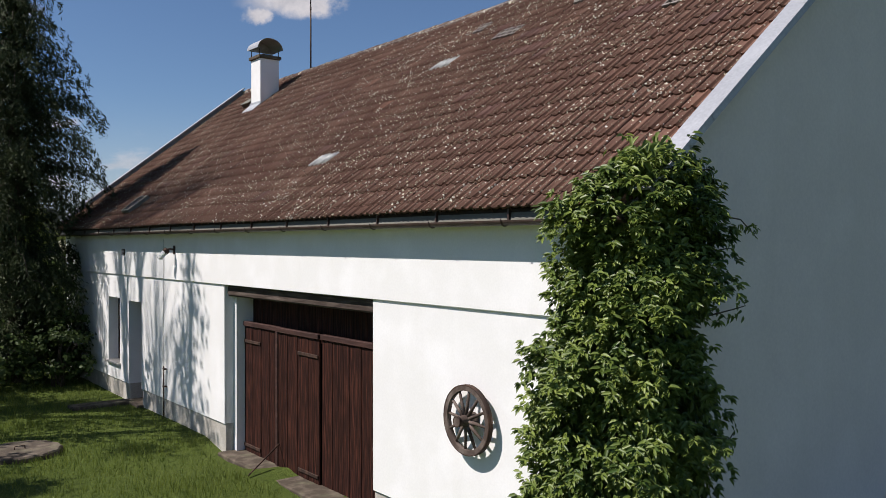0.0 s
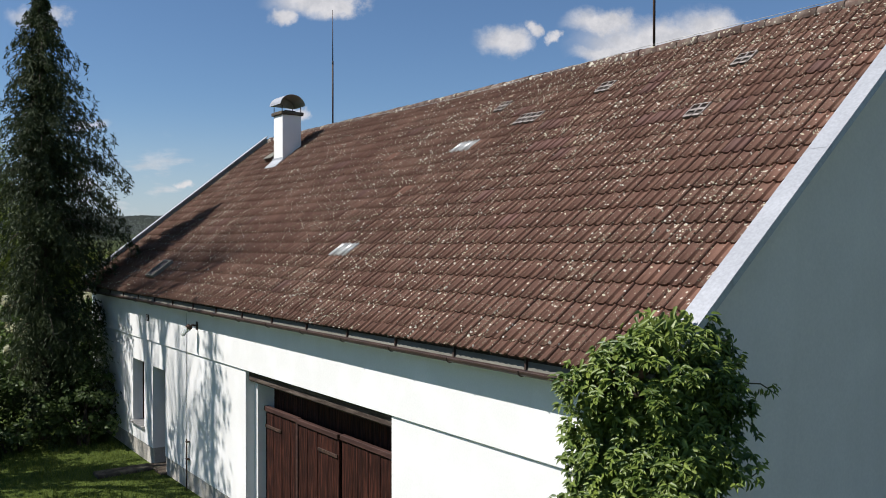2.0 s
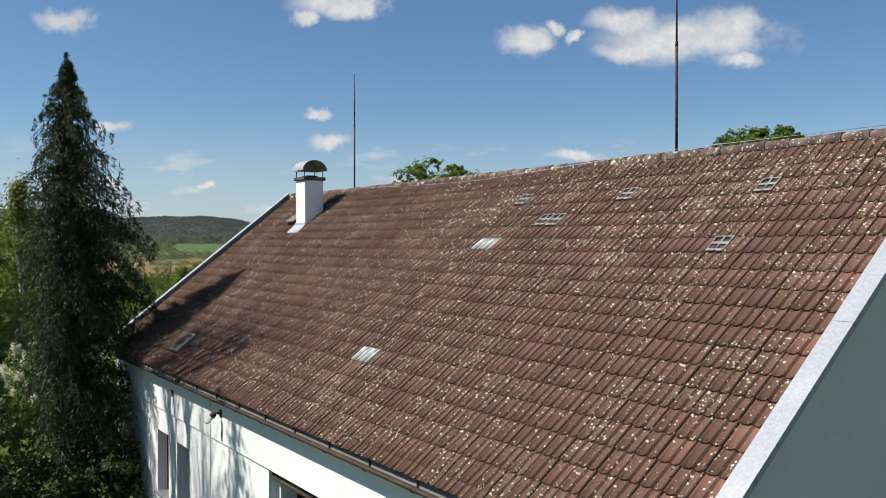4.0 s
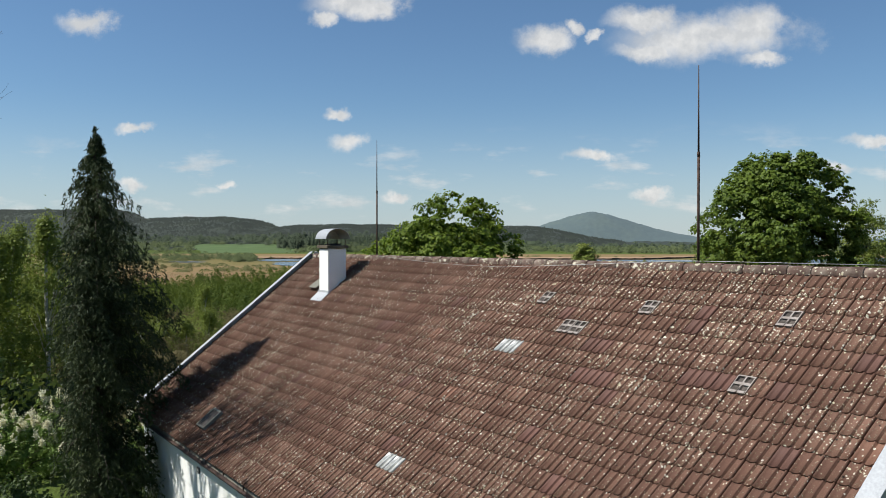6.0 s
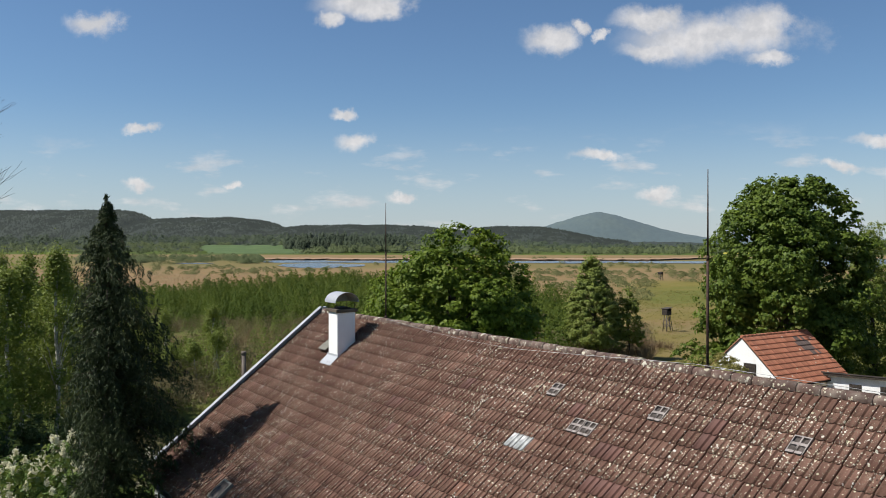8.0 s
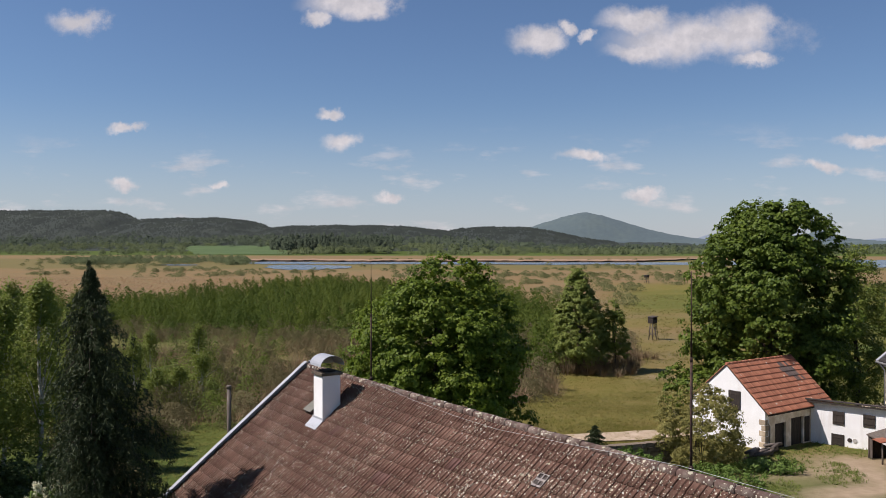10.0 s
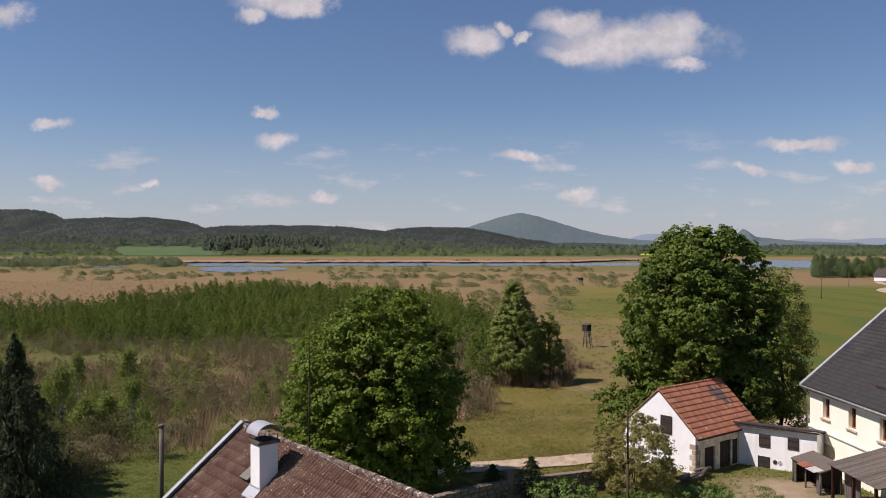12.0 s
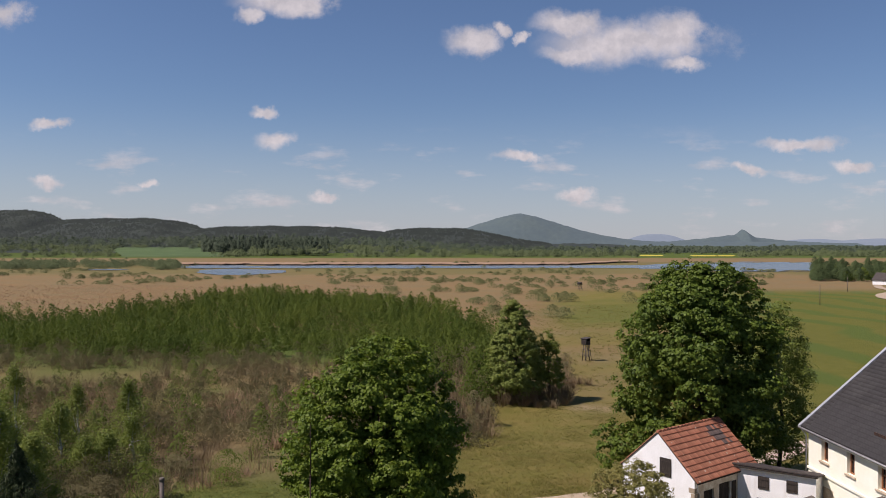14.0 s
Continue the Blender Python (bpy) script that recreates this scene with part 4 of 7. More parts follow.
def tile_pose(i, j, back=False):
    """Course i from the eaves, column j from the near verge."""
    s = course(i)
    x, y = EAVE_X + s * CP, T0 + (j + 0.5) * TW
    z = roof_z(EAVE_X) + s * SP
    # slow sag and small unevenness of an old roof
    lift = -0.028 + 0.012 * math.sin(j * 0.21 + i * 0.13) + 0.004 * math.sin(i * 7.1 + j * 3.7)
    x, z = x - SP * lift, z + CP * lift
    yaw = 0.35 * math.sin(i * 12.9 + j * 78.2)
    tip = 0.25 * math.sin(i * 5.3 + j * 9.1)
    m = pose(x, y + 0.004 * math.sin(i * 3.3), z, 0, -math.degrees(PHI) + tip, 0) @ pose(0, 0, 0, 0, 0, yaw)
    return Matrix.Translation((2 * RIDGE_X, 0, 0)) @ Matrix.Diagonal((-1, 1, 1, 1)) @ m if back else m


# glass and odd tiles, by course and column
special = {}
for i, j in ((18, 7), (14, 7), (18, 25), (18, 16), (16, 20), (16, 21)):
    special[(i, j)] = M_GLASS_TILE
for i, j in ((14, 24), (14, 25), (5, 25), (5, 26)):
    special[(i, j)] = M_BRIGHT_TILE
odd = random.Random(21)
for i, j in [(14, 8), (14, 9), (14, 10), (15, 17), (15, 18), (12, 14), (17, 22), (11, 3), (16, 2), (9, 17), (7, 13), (18, 12), (13, 15), (13, 16), (13, 17)] + [(odd.randrange(1, 21), odd.randrange(1, 60)) for k in range(16)]:
    special.setdefault((i, j), M_TILE_CLEAN)
for i, j in ((0, 0), (1, 0), (0, 1), (5, 0), (8, 0), (9, 0), (12, 0), (3, 0), (14, 33), (10, 26), (2, 1), (4, 2), (16, 0)):
    special.setdefault((i, j), M_TILE_NEW)
rest = {}
tile_meshes = {}
ROOF_TILES = []
for i in range(ROWS_N):
    for j in range(COLS):
        mat = special.get((i, j), M_TILE)
        x, y = EAVE_X + course(i) * CP, T0 + (j + 0.5) * TW
        if 9.58 < x < 9.95 and 19.95 < y < 20.45:
            continue
        if (i < 12 and j < 20) or (i, j) in special:
            ROOF_TILES.append((i, j, mat))
        else:
            rest.setdefault("lichened" if j < 33 + 5 * math.sin(i * 1.3) and i > 14 + 2.5 * math.sin(j * 0.37) + 0.06 * j + 1.5 * math.sin(j * 1.7 + i) else "upper", []).append(tile_pose(i, j))
        if i > ROWS_N - 5:
            rest.setdefault("back", []).append(tile_pose(i, j, True))
for where, poses in rest.items():
    Ms = np.array([np.array(m) for m in poses])
    V = np.einsum("nij,kj->nki", Ms[:, :3, :3], TV) + Ms[:, None, :3, 3]
    q = np.array(TQ)
    if where == "back":
        q = q[:, ::-1]
    F = q[None] + (np.arange(len(poses)) * len(TV))[:, None, None]
    o = arrays(where + "_roof_tiles", V.reshape(-1, 3), F.reshape(-1, 4), M_TILE_LICHEN if where == "lichened" else M_TILE, roof, "brown roof tiles with pale lichen", True)
    o["kind"] = "stuff"

# verges: folded sheet-metal barge capping in lengths
for (ya, yb, lab) in ((NEAR - 0.17, NEAR + 0.060, ""), (FAR - 0.10, FAR + 0.08, "")):
    for side in (0, 1):
        cuts = [0.0, 1.15, 3.2, 5.0, 6.85] if side == 0 else [0.0, 2.3, 4.6, 6.85]
        for a, b in zip(cuts, cuts[1:]):
            bm = bmesh.new()
            e = 0.012 if a else -0.06
            prism(bm, [(a - e, 0.012), (b, 0.012), (b, 0.030 + 0.006), (a - e, 0.030 + 0.006 * (a > 0))], "y", ya, yb)
            edge = ya if ya < 10 else yb - 0.012
            prism(bm, [(a - e, -0.035 if ya < 10 else -0.16), (b, -0.035 if ya < 10 else -0.16), (b, 0.0115), (a - e, 0.0115)], "y", edge, edge + 0.012)
            m = pose(EAVE_X, 0, ez, 0, -math.degrees(PHI), 0) @ Matrix.Translation((0, 0, 0.025 if ya < 10 else 0.095))
            if side:
                m = Matrix.Translation((2 * RIDGE_X, 0, 0)) @ Matrix.Diagonal((-1, 1, 1, 1)) @ m
            bmesh.ops.transform(bm, matrix=m, verts=bm.verts)
            bmesh.ops.recalc_face_normals(bm, faces=bm.faces)
            barn_part("barge_capping", bm, M_ZINC, "pale grey folded metal verge capping")
# ridge tiles
n = 50
rl = (FAR - NEAR - 0.1) / n
for k in range(n):
    bm = bmesh.new()
    y0 = NEAR + 0.05 + k * rl
    rad = 0.096 + 0.005 * math.sin(k * 2.1)
    arc = np.linspace(-0.35, math.pi + 0.35, 9)
    A, B, C = [], [], []
    for a in arc:
        for lst, yy, r in ((A, y0 - 0.03, rad + 0.004), (B, y0 + rl, rad - 0.008), (C, y0 - 0.03, rad - 0.010)):
            lst.append(bm.verts.new((RIDGE_X + r * math.cos(a), yy, TOP - 0.048 + r * math.sin(a))))
    for q in range(8):
        bm.faces.new((A[q], B[q], B[q + 1], A[q + 1])).smooth = True
        bm.faces.new((A[q], A[q + 1], C[q + 1], C[q]))
    bmesh.ops.recalc_face_normals(bm, faces=bm.faces)
    barn_part("ridge_tile", bm, M_RIDGE)
# roof hatch
hatch = thing("roof_hatch", (0, 0, 0), "small roof light with a grey metal frame in the tiles", "roof hatch")
hatch.matrix_world = pose(5.80, 18.95, roof_z(5.80) + 0.045, 0, -math.degrees(PHI), 0)
bm = bmesh.new()
for lo, hi in (((0, -0.27, -0.03), (0.05, 0.27, 0.05)), ((0.51, -0.27, -0.03), (0.56, 0.27, 0.05)), ((0.05, -0.27, -0.03), (0.51, -0.22, 0.05)), ((0.05, 0.22, -0.03), (0.51, 0.27, 0.05))):
    box(bm, lo, hi, 0.006)
part("frame", bm, M_FASCIA, hatch)
bm = bmesh.new()
box(bm, (0.045, -0.225, 0.012), (0.515, 0.225, 0.030), 0.004)
part("pane", bm, M_GLASS_TILE, hatch, "dusty wired glass pane")
hatch2 = thing("roof_hatch", (0, 0, 0), "small raised roof hatch beside the chimney", "roof hatch")
hatch2.matrix_world = pose(9.60, 20.92, roof_z(9.60) + 0.05, 0, -math.degrees(PHI) + 4, 0)
bm = bmesh.new()
box(bm, (0, -0.22, -0.02), (0.38, 0.22, 0.07), 0.01)
part("frame", bm, M_GUTTER, hatch2)
bm = bmesh.new()
box(bm, (-0.03, -0.24, 0.072), (0.41, 0.24, 0.095), 0.008)
part("lid", bm, M_FASCIA, hatch2, "weathered grey lid")

# chimney
CX0, CX1, CY0, CY1, CZ = 9.54, 10.08, 19.93, 20.48, 8.27
chim = thing("chimney", (9.8, 20.2, 7.2), "white plastered chimney with a curved metal cowl", "chimney")
ci = chim.matrix_world.inverted()


def chim_part(name, bm, mat, label=""):
    o = part(name, bm, mat, chim, label)
    o.matrix_parent_inverse = ci
    return o


bm = bmesh.new()
box(bm, (CX0, CY0, 6.75), (CX1, CY1, CZ), 0.012)
chim_part("shaft", bm, M_PLASTER, "white plastered shaft")
bm = bmesh.new()
box(bm, (CX0 - 0.05, CY0 - 0.05, CZ), (CX1 + 0.05, CY1 + 0.05, CZ + 0.085), 0.012)
chim_part("slab", bm, M_CONC, "grey concrete cap slab")
bm = bmesh.new()
zc = CZ + 0.245
pa = [((CX0 + CX1) / 2 + 0.36 * math.cos(a), zc + 0.29 * math.sin(a)) for a in np.linspace(0.05, math.pi - 0.05, 15)]
pb = [((CX0 + CX1) / 2 + 0.352 * math.cos(a), zc + 0.282 * math.sin(a)) for a in np.linspace(math.pi - 0.05, 0.05, 15)]
prism(bm, pa + pb, "y", CY0 - 0.06, CY1 + 0.06)
chim_part("cowl", bm, M_ZINC, "curved galvanised cowl")
for x in (CX0 + 0.0, CX1 - 0.0):
    for y in (CY0 + 0.03, CY1 - 0.03):
        bm = bmesh.new()
        tube(bm, [(x, y, CZ + 0.085), (x, y, CZ + 0.24)], 0.011, 6)
        chim_part("cowl_leg", bm, M_IRON)
bm = bmesh.new()
prism(bm, [((CX0 + CX1) / 2 + 0.35 * math.cos(a), zc + 0.28 * math.sin(a)) for a in np.linspace(0.05, math.pi - 0.05, 15)], "y", CY1 + 0.02, CY1 + 0.032)
chim_part("cowl_end", bm, M_ZINC_DULL, "closed dull metal end of the cowl")
bm = bmesh.new()
box(bm, (CX0 + 0.12, CY0 + 0.08, CZ + 0.086), (CX1 - 0.12, CY1 - 0.08, CZ + 0.13), 0.01)
chim_part("flue_rim", bm, M_DARK_IN)
bm = bmesh.new()
prism(bm, [(CX0 - 0.24, roof_z(CX0 - 0.24) + 0.030), (CX0 + 0.001, roof_z(CX0) + 0.045), (CX0 - 0.004, roof_z(CX0) + 0.11), (CX0 - 0.012, roof_z(CX0) + 0.11), (CX0 - 0.014, roof_z(CX0) + 0.055), (CX0 - 0.24, roof_z(CX0 - 0.24) + 0.040)], "y", CY0 - 0.05, CY1 + 0.06)
chim_part("flashing", bm, M_ZINC, "bright sheet-metal apron flashing")

# lightning rods and ridge wire
for y, top, off in ((8.93, 11.37, 0.19), (20.02, 11.27, 0.26)):
    rod = thing("lightning_rod", (RIDGE_X + off, y, TOP + 0.02), "thin rusty lightning rod standing on the ridge", "lightning rod", "lightning rods on the ridge")
    L_ = top - TOP - 0.02
    bm = bmesh.new()
    tube(bm, [(0, 0, -0.25), (0, 0, L_ * 0.55)], 0.022, 8)
    part("lower_pole", bm, M_IRON, rod)
    bm = bmesh.new()
    tube(bm, [(0, 0, L_ * 0.55), (0, 0, L_)], 0.017, 8, 0.007)
    part("tip", bm, M_IRON, rod)
    bm = bmesh.new()
    tube(bm, [(0, 0, -0.03), (0, 0, 0.05)], 0.06, 10, 0.03)
    part("foot", bm, M_IRON, rod)
    bm = bmesh.new()
    tube(bm, [(0, 0, L_ * 0.54), (0, 0, L_ * 0.565)], 0.024, 8)
    part("coupling", bm, M_IRON, rod)
wire = thing("ridge_wire", (RIDGE_X, 9, TOP + 0.050), "thin galvanised lightning wire along the ridge", "wire")
bm = bmesh.new()
tube(bm, [(0, 11.0, -0.02), (-0.12, 9.6, -0.05), (-0.22, 8.0, -0.12), (-0.29, 6.2, -0.17), (-0.30, 4.6, -0.18), (-0.2, 2.8, -0.10), (0, 0, 0.03), (0, -4.3, 0.03)], 0.0045, 5)
part("strand", bm, M_ZINC_DULL, wire)
for k in range(6):
    bm = bmesh.new()
    tube(bm, [(0, -4 + k * 1.3, -0.09), (0, -4 + k * 1.3, 0.012)], 0.006, 5)
    part("holder", bm, M_IRON, wire)

# wagon wheel on the wall
WR, WY, WZ = 0.375, 6.71, 1.555
wheel = thing("wagon_wheel", (WALL - 0.10, WY, WZ), "old wooden wagon wheel hung on the white barn wall", "wagon wheel")


def ring(bm, r0, r1, x0, x1, seg=40):
    rows = []
    for k in range(seg):
        a = 2 * math.pi * k / seg
        rows.append([bm.verts.new((x, r * math.cos(a), r * math.sin(a))) for x, r in ((x0, r0), (x0, r1), (x1, r1), (x1, r0))])
    for k in range(seg):
        A, B = rows[k], rows[(k + 1) % seg]
        for q in range(4):
            f = bm.faces.new((A[q], B[q], B[(q + 1) % 4], A[(q + 1) % 4]))
            f.smooth = q in (1, 3)
    bmesh.ops.recalc_face_normals(bm, faces=bm.faces)


bm = bmesh.new()
ring(bm, WR - 0.062, WR - 0.010, -0.028, 0.028)
part("felloe", bm, M_WHEEL, wheel, "grey wooden rim")
bm = bmesh.new()
ring(bm, WR - 0.010, WR, -0.030, 0.030)
part("iron_tyre", bm, M_IRON, wheel, "rusty iron tyre")
bm = bmesh.new()
tube(bm, [(0.095, 0, 0), (0.03, 0, 0), (-0.03, 0, 0), (-0.10, 0, 0), (-0.15, 0, 0)], 0.075, 18, 0.048)
part("hub", bm, M_WHEEL, wheel, "turned wooden hub")
bm = bmesh.new()
ring(bm, 0.051, 0.058, -0.152, -0.125, 20)
part("hub_band", bm, M_IRON, wheel)
for k in range(12):
    a = 2 * math.pi * k / 12 + 0.1
    d = Vector((0, math.cos(a), math.sin(a)))
    bm = bmesh.new()
    tube(bm, [d * 0.06 + Vector((-0.02, 0, 0)), d * 0.17 + Vector((-0.012, 0, 0)), d * (WR - 0.055)], 0.022, 7, 0.015)
    part("spoke", bm, M_WHEEL, wheel)

# manhole slab, step slab, stick by the gate
slab = thing("well_cover", (2.82, 14.7, 0.0), "round weathered concrete well cover in the lawn", "well cover")
bm = bmesh.new()
vs = [((0.62 + 0.02 * math.sin(k * 2.2)) * math.cos(k * math.pi / 18), (0.62 + 0.02 * math.sin(k * 2.2)) * math.sin(k * math.pi / 18)) for k in range(36)]
prism(bm, vs, "z", -0.1, 0.10)
bmesh.ops.bevel(bm, geom=[e for e in bm.edges if all(v.co.z > 0.09 for v in e.verts)], offset=0.025, segments=1, affect="EDGES")
part("slab", bm, M_CONC, slab)
bm = bmesh.new()
tube(bm, [(-0.08, 0, 0.10), (-0.07, 0, 0.15), (0.07, 0, 0.15), (0.08, 0, 0.10)], 0.01, 6)
part("grip", bm, M_IRON, slab, "rusty iron grip")
flag = thing("step_slab", (4.9, 18.25, 0.0), "sunken concrete slab path before the side door", "paving slab")
bm = bmesh.new()
box(bm, (-0.45, -0.22, -0.05), (0.72, 0.22, 0.035), 0.02)
part("slab", bm, M_CONC, flag)
stick = thing("iron_bar", (5.3, 11.5, 0), "thin rusty iron bar leaning on the gate leaf", "bar")
bm = bmesh.new()
tube(bm, [(-0.06, -0.12, -0.02), (0.655, 0.27, 0.28)], 0.012, 6)
part("bar", bm, M_IRON, stick)

# ---------------------------------------------------------------- plants
def unit(v):
    return v / np.maximum(np.linalg.norm(v, axis=-1, keepdims=True), 1e-9)


def kites(C, Nrm, size, aspect=0.62, spin=None, hang=0.0):
    """Leaves as folded kites: centres C, facing about Nrm, length size (array or number). Returns verts, faces."""
    n = len(C)
    Nrm = unit(Nrm)
    ref = rng.normal(size=(n, 3))
    ref[:, 2] -= hang
    L = unit(ref - Nrm * np.sum(ref * Nrm, 1, keepdims=True))
    W = np.cross(Nrm, L)
    s = np.broadcast_to(np.asarray(size, float), (n,))[:, None]
    fold = Nrm * s * 0.12
    V = np.stack([C - L * s * 0.5, C + W * s * aspect * 0.5 + fold - L * s * 0.08, C + L * s * 0.5, C - W * s * aspect * 0.5 + fold - L * s * 0.08], 1)
    F = np.arange(n)[:, None, None] * 4 + np.array([[0, 1, 2], [0, 2, 3]])[None]
    return V.reshape(-1, 3), F.reshape(-1, 3)


def slips(C, Nrm, size, aspect=0.7, hang=0.0):
    """Leaves of far growth, one triangle each."""
    n = len(C)
    Nrm = unit(Nrm)
    ref = rng.normal(size=(n, 3))
    ref[:, 2] -= hang
    L = unit(ref - Nrm * np.sum(ref * Nrm, 1, keepdims=True))
    W = np.cross(Nrm, L)
    s = np.broadcast_to(np.asarray(size, float), (n,))[:, None]
    V = np.stack([C - L * s * 0.45 + W * s * aspect * 0.5, C - L * s * 0.45 - W * s * aspect * 0.5, C + L * s * 0.6], 1)
    return V.reshape(-1, 3), np.arange(3 * n).reshape(-1, 3)


def lumpy(dirs, seed, amount):
    a = np.arctan2(dirs[:, 1], dirs[:, 0])
    b = np.arcsin(np.clip(dirs[:, 2], -1, 1))
    return 1 + amount * (0.5 * np.sin(3 * a + seed) * np.cos(2.2 * b + seed * 2) + 0.35 * np.sin(5 * a - 2.0 * b * 3 + seed * 3) + 0.3 * np.sin(8 * a + 5 * b + seed * 5))


def crown(centre, radii, clumps, per, leaf, seed=1.0, clump_r=0.75, rough=0.22, inner=0.45, floor=-0.75, egg=0.0, limbs=0):
    """A crown of leafy boughs over a lumpy egg, each bough a cluster of tufts, denser towards the outside. With limbs, the boughs
    gather in that many great rounded masses with dark gaps between. Returns bough centres, verts, faces."""
    d = unit(rng.normal(size=(int(clumps * 1.6), 3)))
    d = d[d[:, 2] > floor][:clumps]
    n = len(d)
    r = (inner + (1 - inner) * rng.random(n) ** 0.45) * lumpy(d, seed, rough)
    flat = (1 - egg * d[:, 2])[:, None]
    cc = np.array(centre) + d * r[:, None] * np.array(radii) * np.concatenate([flat, flat, 1 + 0 * flat], 1)
    if limbs:
        k = np.arange(limbs)
        zz = 1 - (k + 0.5) / limbs * (1 - floor)
        aa = k * 2.39996 + seed + rng.normal(size=limbs) * 0.35
        ld = np.stack([np.sqrt(1 - zz ** 2) * np.cos(aa), np.sqrt(1 - zz ** 2) * np.sin(aa), zz], -1)
        lf = (1 - egg * ld[:, 2])[:, None]
        lc = ld * np.array(radii) * np.concatenate([lf, lf, 1 + 0 * lf], 1) * (0.58 + 0.16 * rng.random((limbs, 1)))
        lr = (0.44 + 0.13 * rng.random(limbs)) * min(radii) * (14 / limbs) ** 0.33
        own = rng.integers(0, limbs, n)
        q = unit(rng.normal(size=(n, 3)) + ld[own] * 0.55 + np.array([0, 0, 0.25]))
        cc = np.array(centre) + lc[own] + q * (lr[own] * (0.45 + 0.6 * rng.random(n) ** 0.5))[:, None] * np.array([1, 1, 0.85])
        d = unit(q + ld[own] * 0.6)
    subs = 13
    big = 0.55 + 0.8 * rng.random(n)
    k1 = np.repeat(np.arange(n), subs)
    o1 = unit(rng.normal(size=(len(k1), 3)) + d[k1] * 0.5 + np.array([0, 0, 0.35])) * (clump_r * big[k1] * (0.35 + 0.65 * rng.random(len(k1))))[:, None] * np.array([1, 1, 0.7])
    tuft = cc[k1] + o1
    k2 = np.repeat(np.arange(len(k1)), rng.poisson(per / subs, len(k1)))
    m = len(k2)
    off = unit(rng.normal(size=(m, 3))) * (clump_r * 0.36 * big[k1][k2] * rng.random(m) ** 0.5)[:, None] * np.array([1, 1, 0.6])
    C = tuft[k2] + off
    out = unit(d[k1][k2] * 0.3 + unit(o1)[k2] * 0.55 + unit(off) * 0.5 + np.array([0, 0, 0.35]) + rng.normal(size=(m, 3)) * 0.33)
    V, F = kites(C, out, leaf * (0.7 + 0.6 * rng.random(m)), 0.75, hang=0.3)
    return cc, V, F


def trunk_and_limbs(name, base, top, r, targets, mat, parent, bend=0.15):
    bm = bmesh.new()
    b, t = Vector(base), Vector(top)
    mid = [b.lerp(t, k / 5) + Vector((bend * math.sin(k * 1.3), bend * math.cos(k * 1.7) - bend, 0)) for k in range(6)]
    tube(bm, [b - Vector((0, 0, 0.3)), *mid], r, 10, r * 0.35)
    for i, q in enumerate(targets):
        q = Vector(q)
        s = b.lerp(t, min(0.9, max(0.2, 0.55 * (q.z - b.z) / max(0.1, t.z - b.z))))
        m = s.lerp(q, 0.5) + Vector((0, 0, 0.12 * (q - s).length))
        tube(bm, [s, s.lerp(m, 0.6), m, q], r * 0.34, 6, r * 0.06)
    return part(name, bm, mat, parent)


def broad_tree(name, x, y, height, radii, centre_z, clumps, per, leaf, mat, label, seed=1.0, trunk_r=0.35, category="tree", clump_r=0.75, rough=0.22, lobes=(), egg=0.0, limbs=0):
    z0 = float(fall(x, y))
    t = thing(name, (x, y, z0), label, category)
    cc, V, F = crown((0, 0, centre_z), radii, clumps, per, leaf, seed, clump_r, rough, egg=egg, limbs=limbs)
    Vs, Fs, base = [V], [F], len(V)
    for (lx, ly, lz, lr, ln) in lobes:
        c2, v2, f2 = crown((lx, ly, lz), (lr, lr, lr * 0.8), ln, per, leaf, seed + lx, clump_r, rough, 0.3)
        Vs.append(v2)
        Fs.append(f2 + base)
        base += len(v2)
    crown_ob = arrays("crown", np.concatenate(Vs), np.concatenate(Fs), mat, t)
    pick = cc[rng.permutation(len(cc))[:12]] * np.array([0.85, 0.85, 0.95])
    trunk_and_limbs("trunk", (0, 0, 0), (0.1, 0.1, min(height * 0.8, centre_z + radii[2] * 0.55)), trunk_r, [tuple(p) for p in pick], M_BARK, t)
    return t


# the two great trees behind the barn
broad_tree("oak_tree", 52.6, 35.8, 17, (5.6, 5.6, 9.7), 8.2, 880, 104, 0.235, M_OAK, "huge broad dark-green tree behind the small shed", 2.3, 0.55, "tree", 0.78, 0.22,
           ((-4.4, 3.2, 2.6, 2.0, 36), (-1.5, 1.0, 2.4, 3.8, 50), (0, 0, 8.0, 3.4, 70), (0.6, -0.4, 12.5, 3.0, 60)), 0.24, 34)
broad_tree("maple_tree", 25.6, 38.45, 11.0, (4.8, 4.8, 6.3), 4.9, 820, 104, 0.19, M_TREE, "dense rounded fresh-green tree beside the lane", 5.1, 0.4, "tree", 0.64, 0.18,
           ((0, 0, 1.8, 3.4, 60), (0.6, -0.4, 4.6, 3.0, 100)), 0.10, 19)
broad_tree("weeping_birch", 61.9, 34.7, 14, (2.2, 2.2, 6.8), 6.6, 360, 75, 0.15, M_BIRCH, "slender grey-green birch beside the great tree", 1.4, 0.2, "tree", 0.8, 0.25, ((0, 0, 1.4, 2.2, 40),), 0.25)
# the pair in the meadow
broad_tree("poplar_tree", 80.1, 84.5, 15, (3.4, 3.4, 7.0), 7.2, 420, 150, 0.21, M_POPLAR, "dense conical grey-green tree at the meadow edge", 3.2, 0.3, "tree", 0.75, 0.12, ((0, 0, 2.6, 3.2, 70),), 0.5)
broad_tree("small_birch", 85.4, 83.0, 10.5, (1.9, 1.9, 4.8), 5.0, 150, 70, 0.22, M_BIRCH, "small light-green birch in the meadow", 4.2, 0.16, "tree", 0.7, 0.2, (), 0.35)


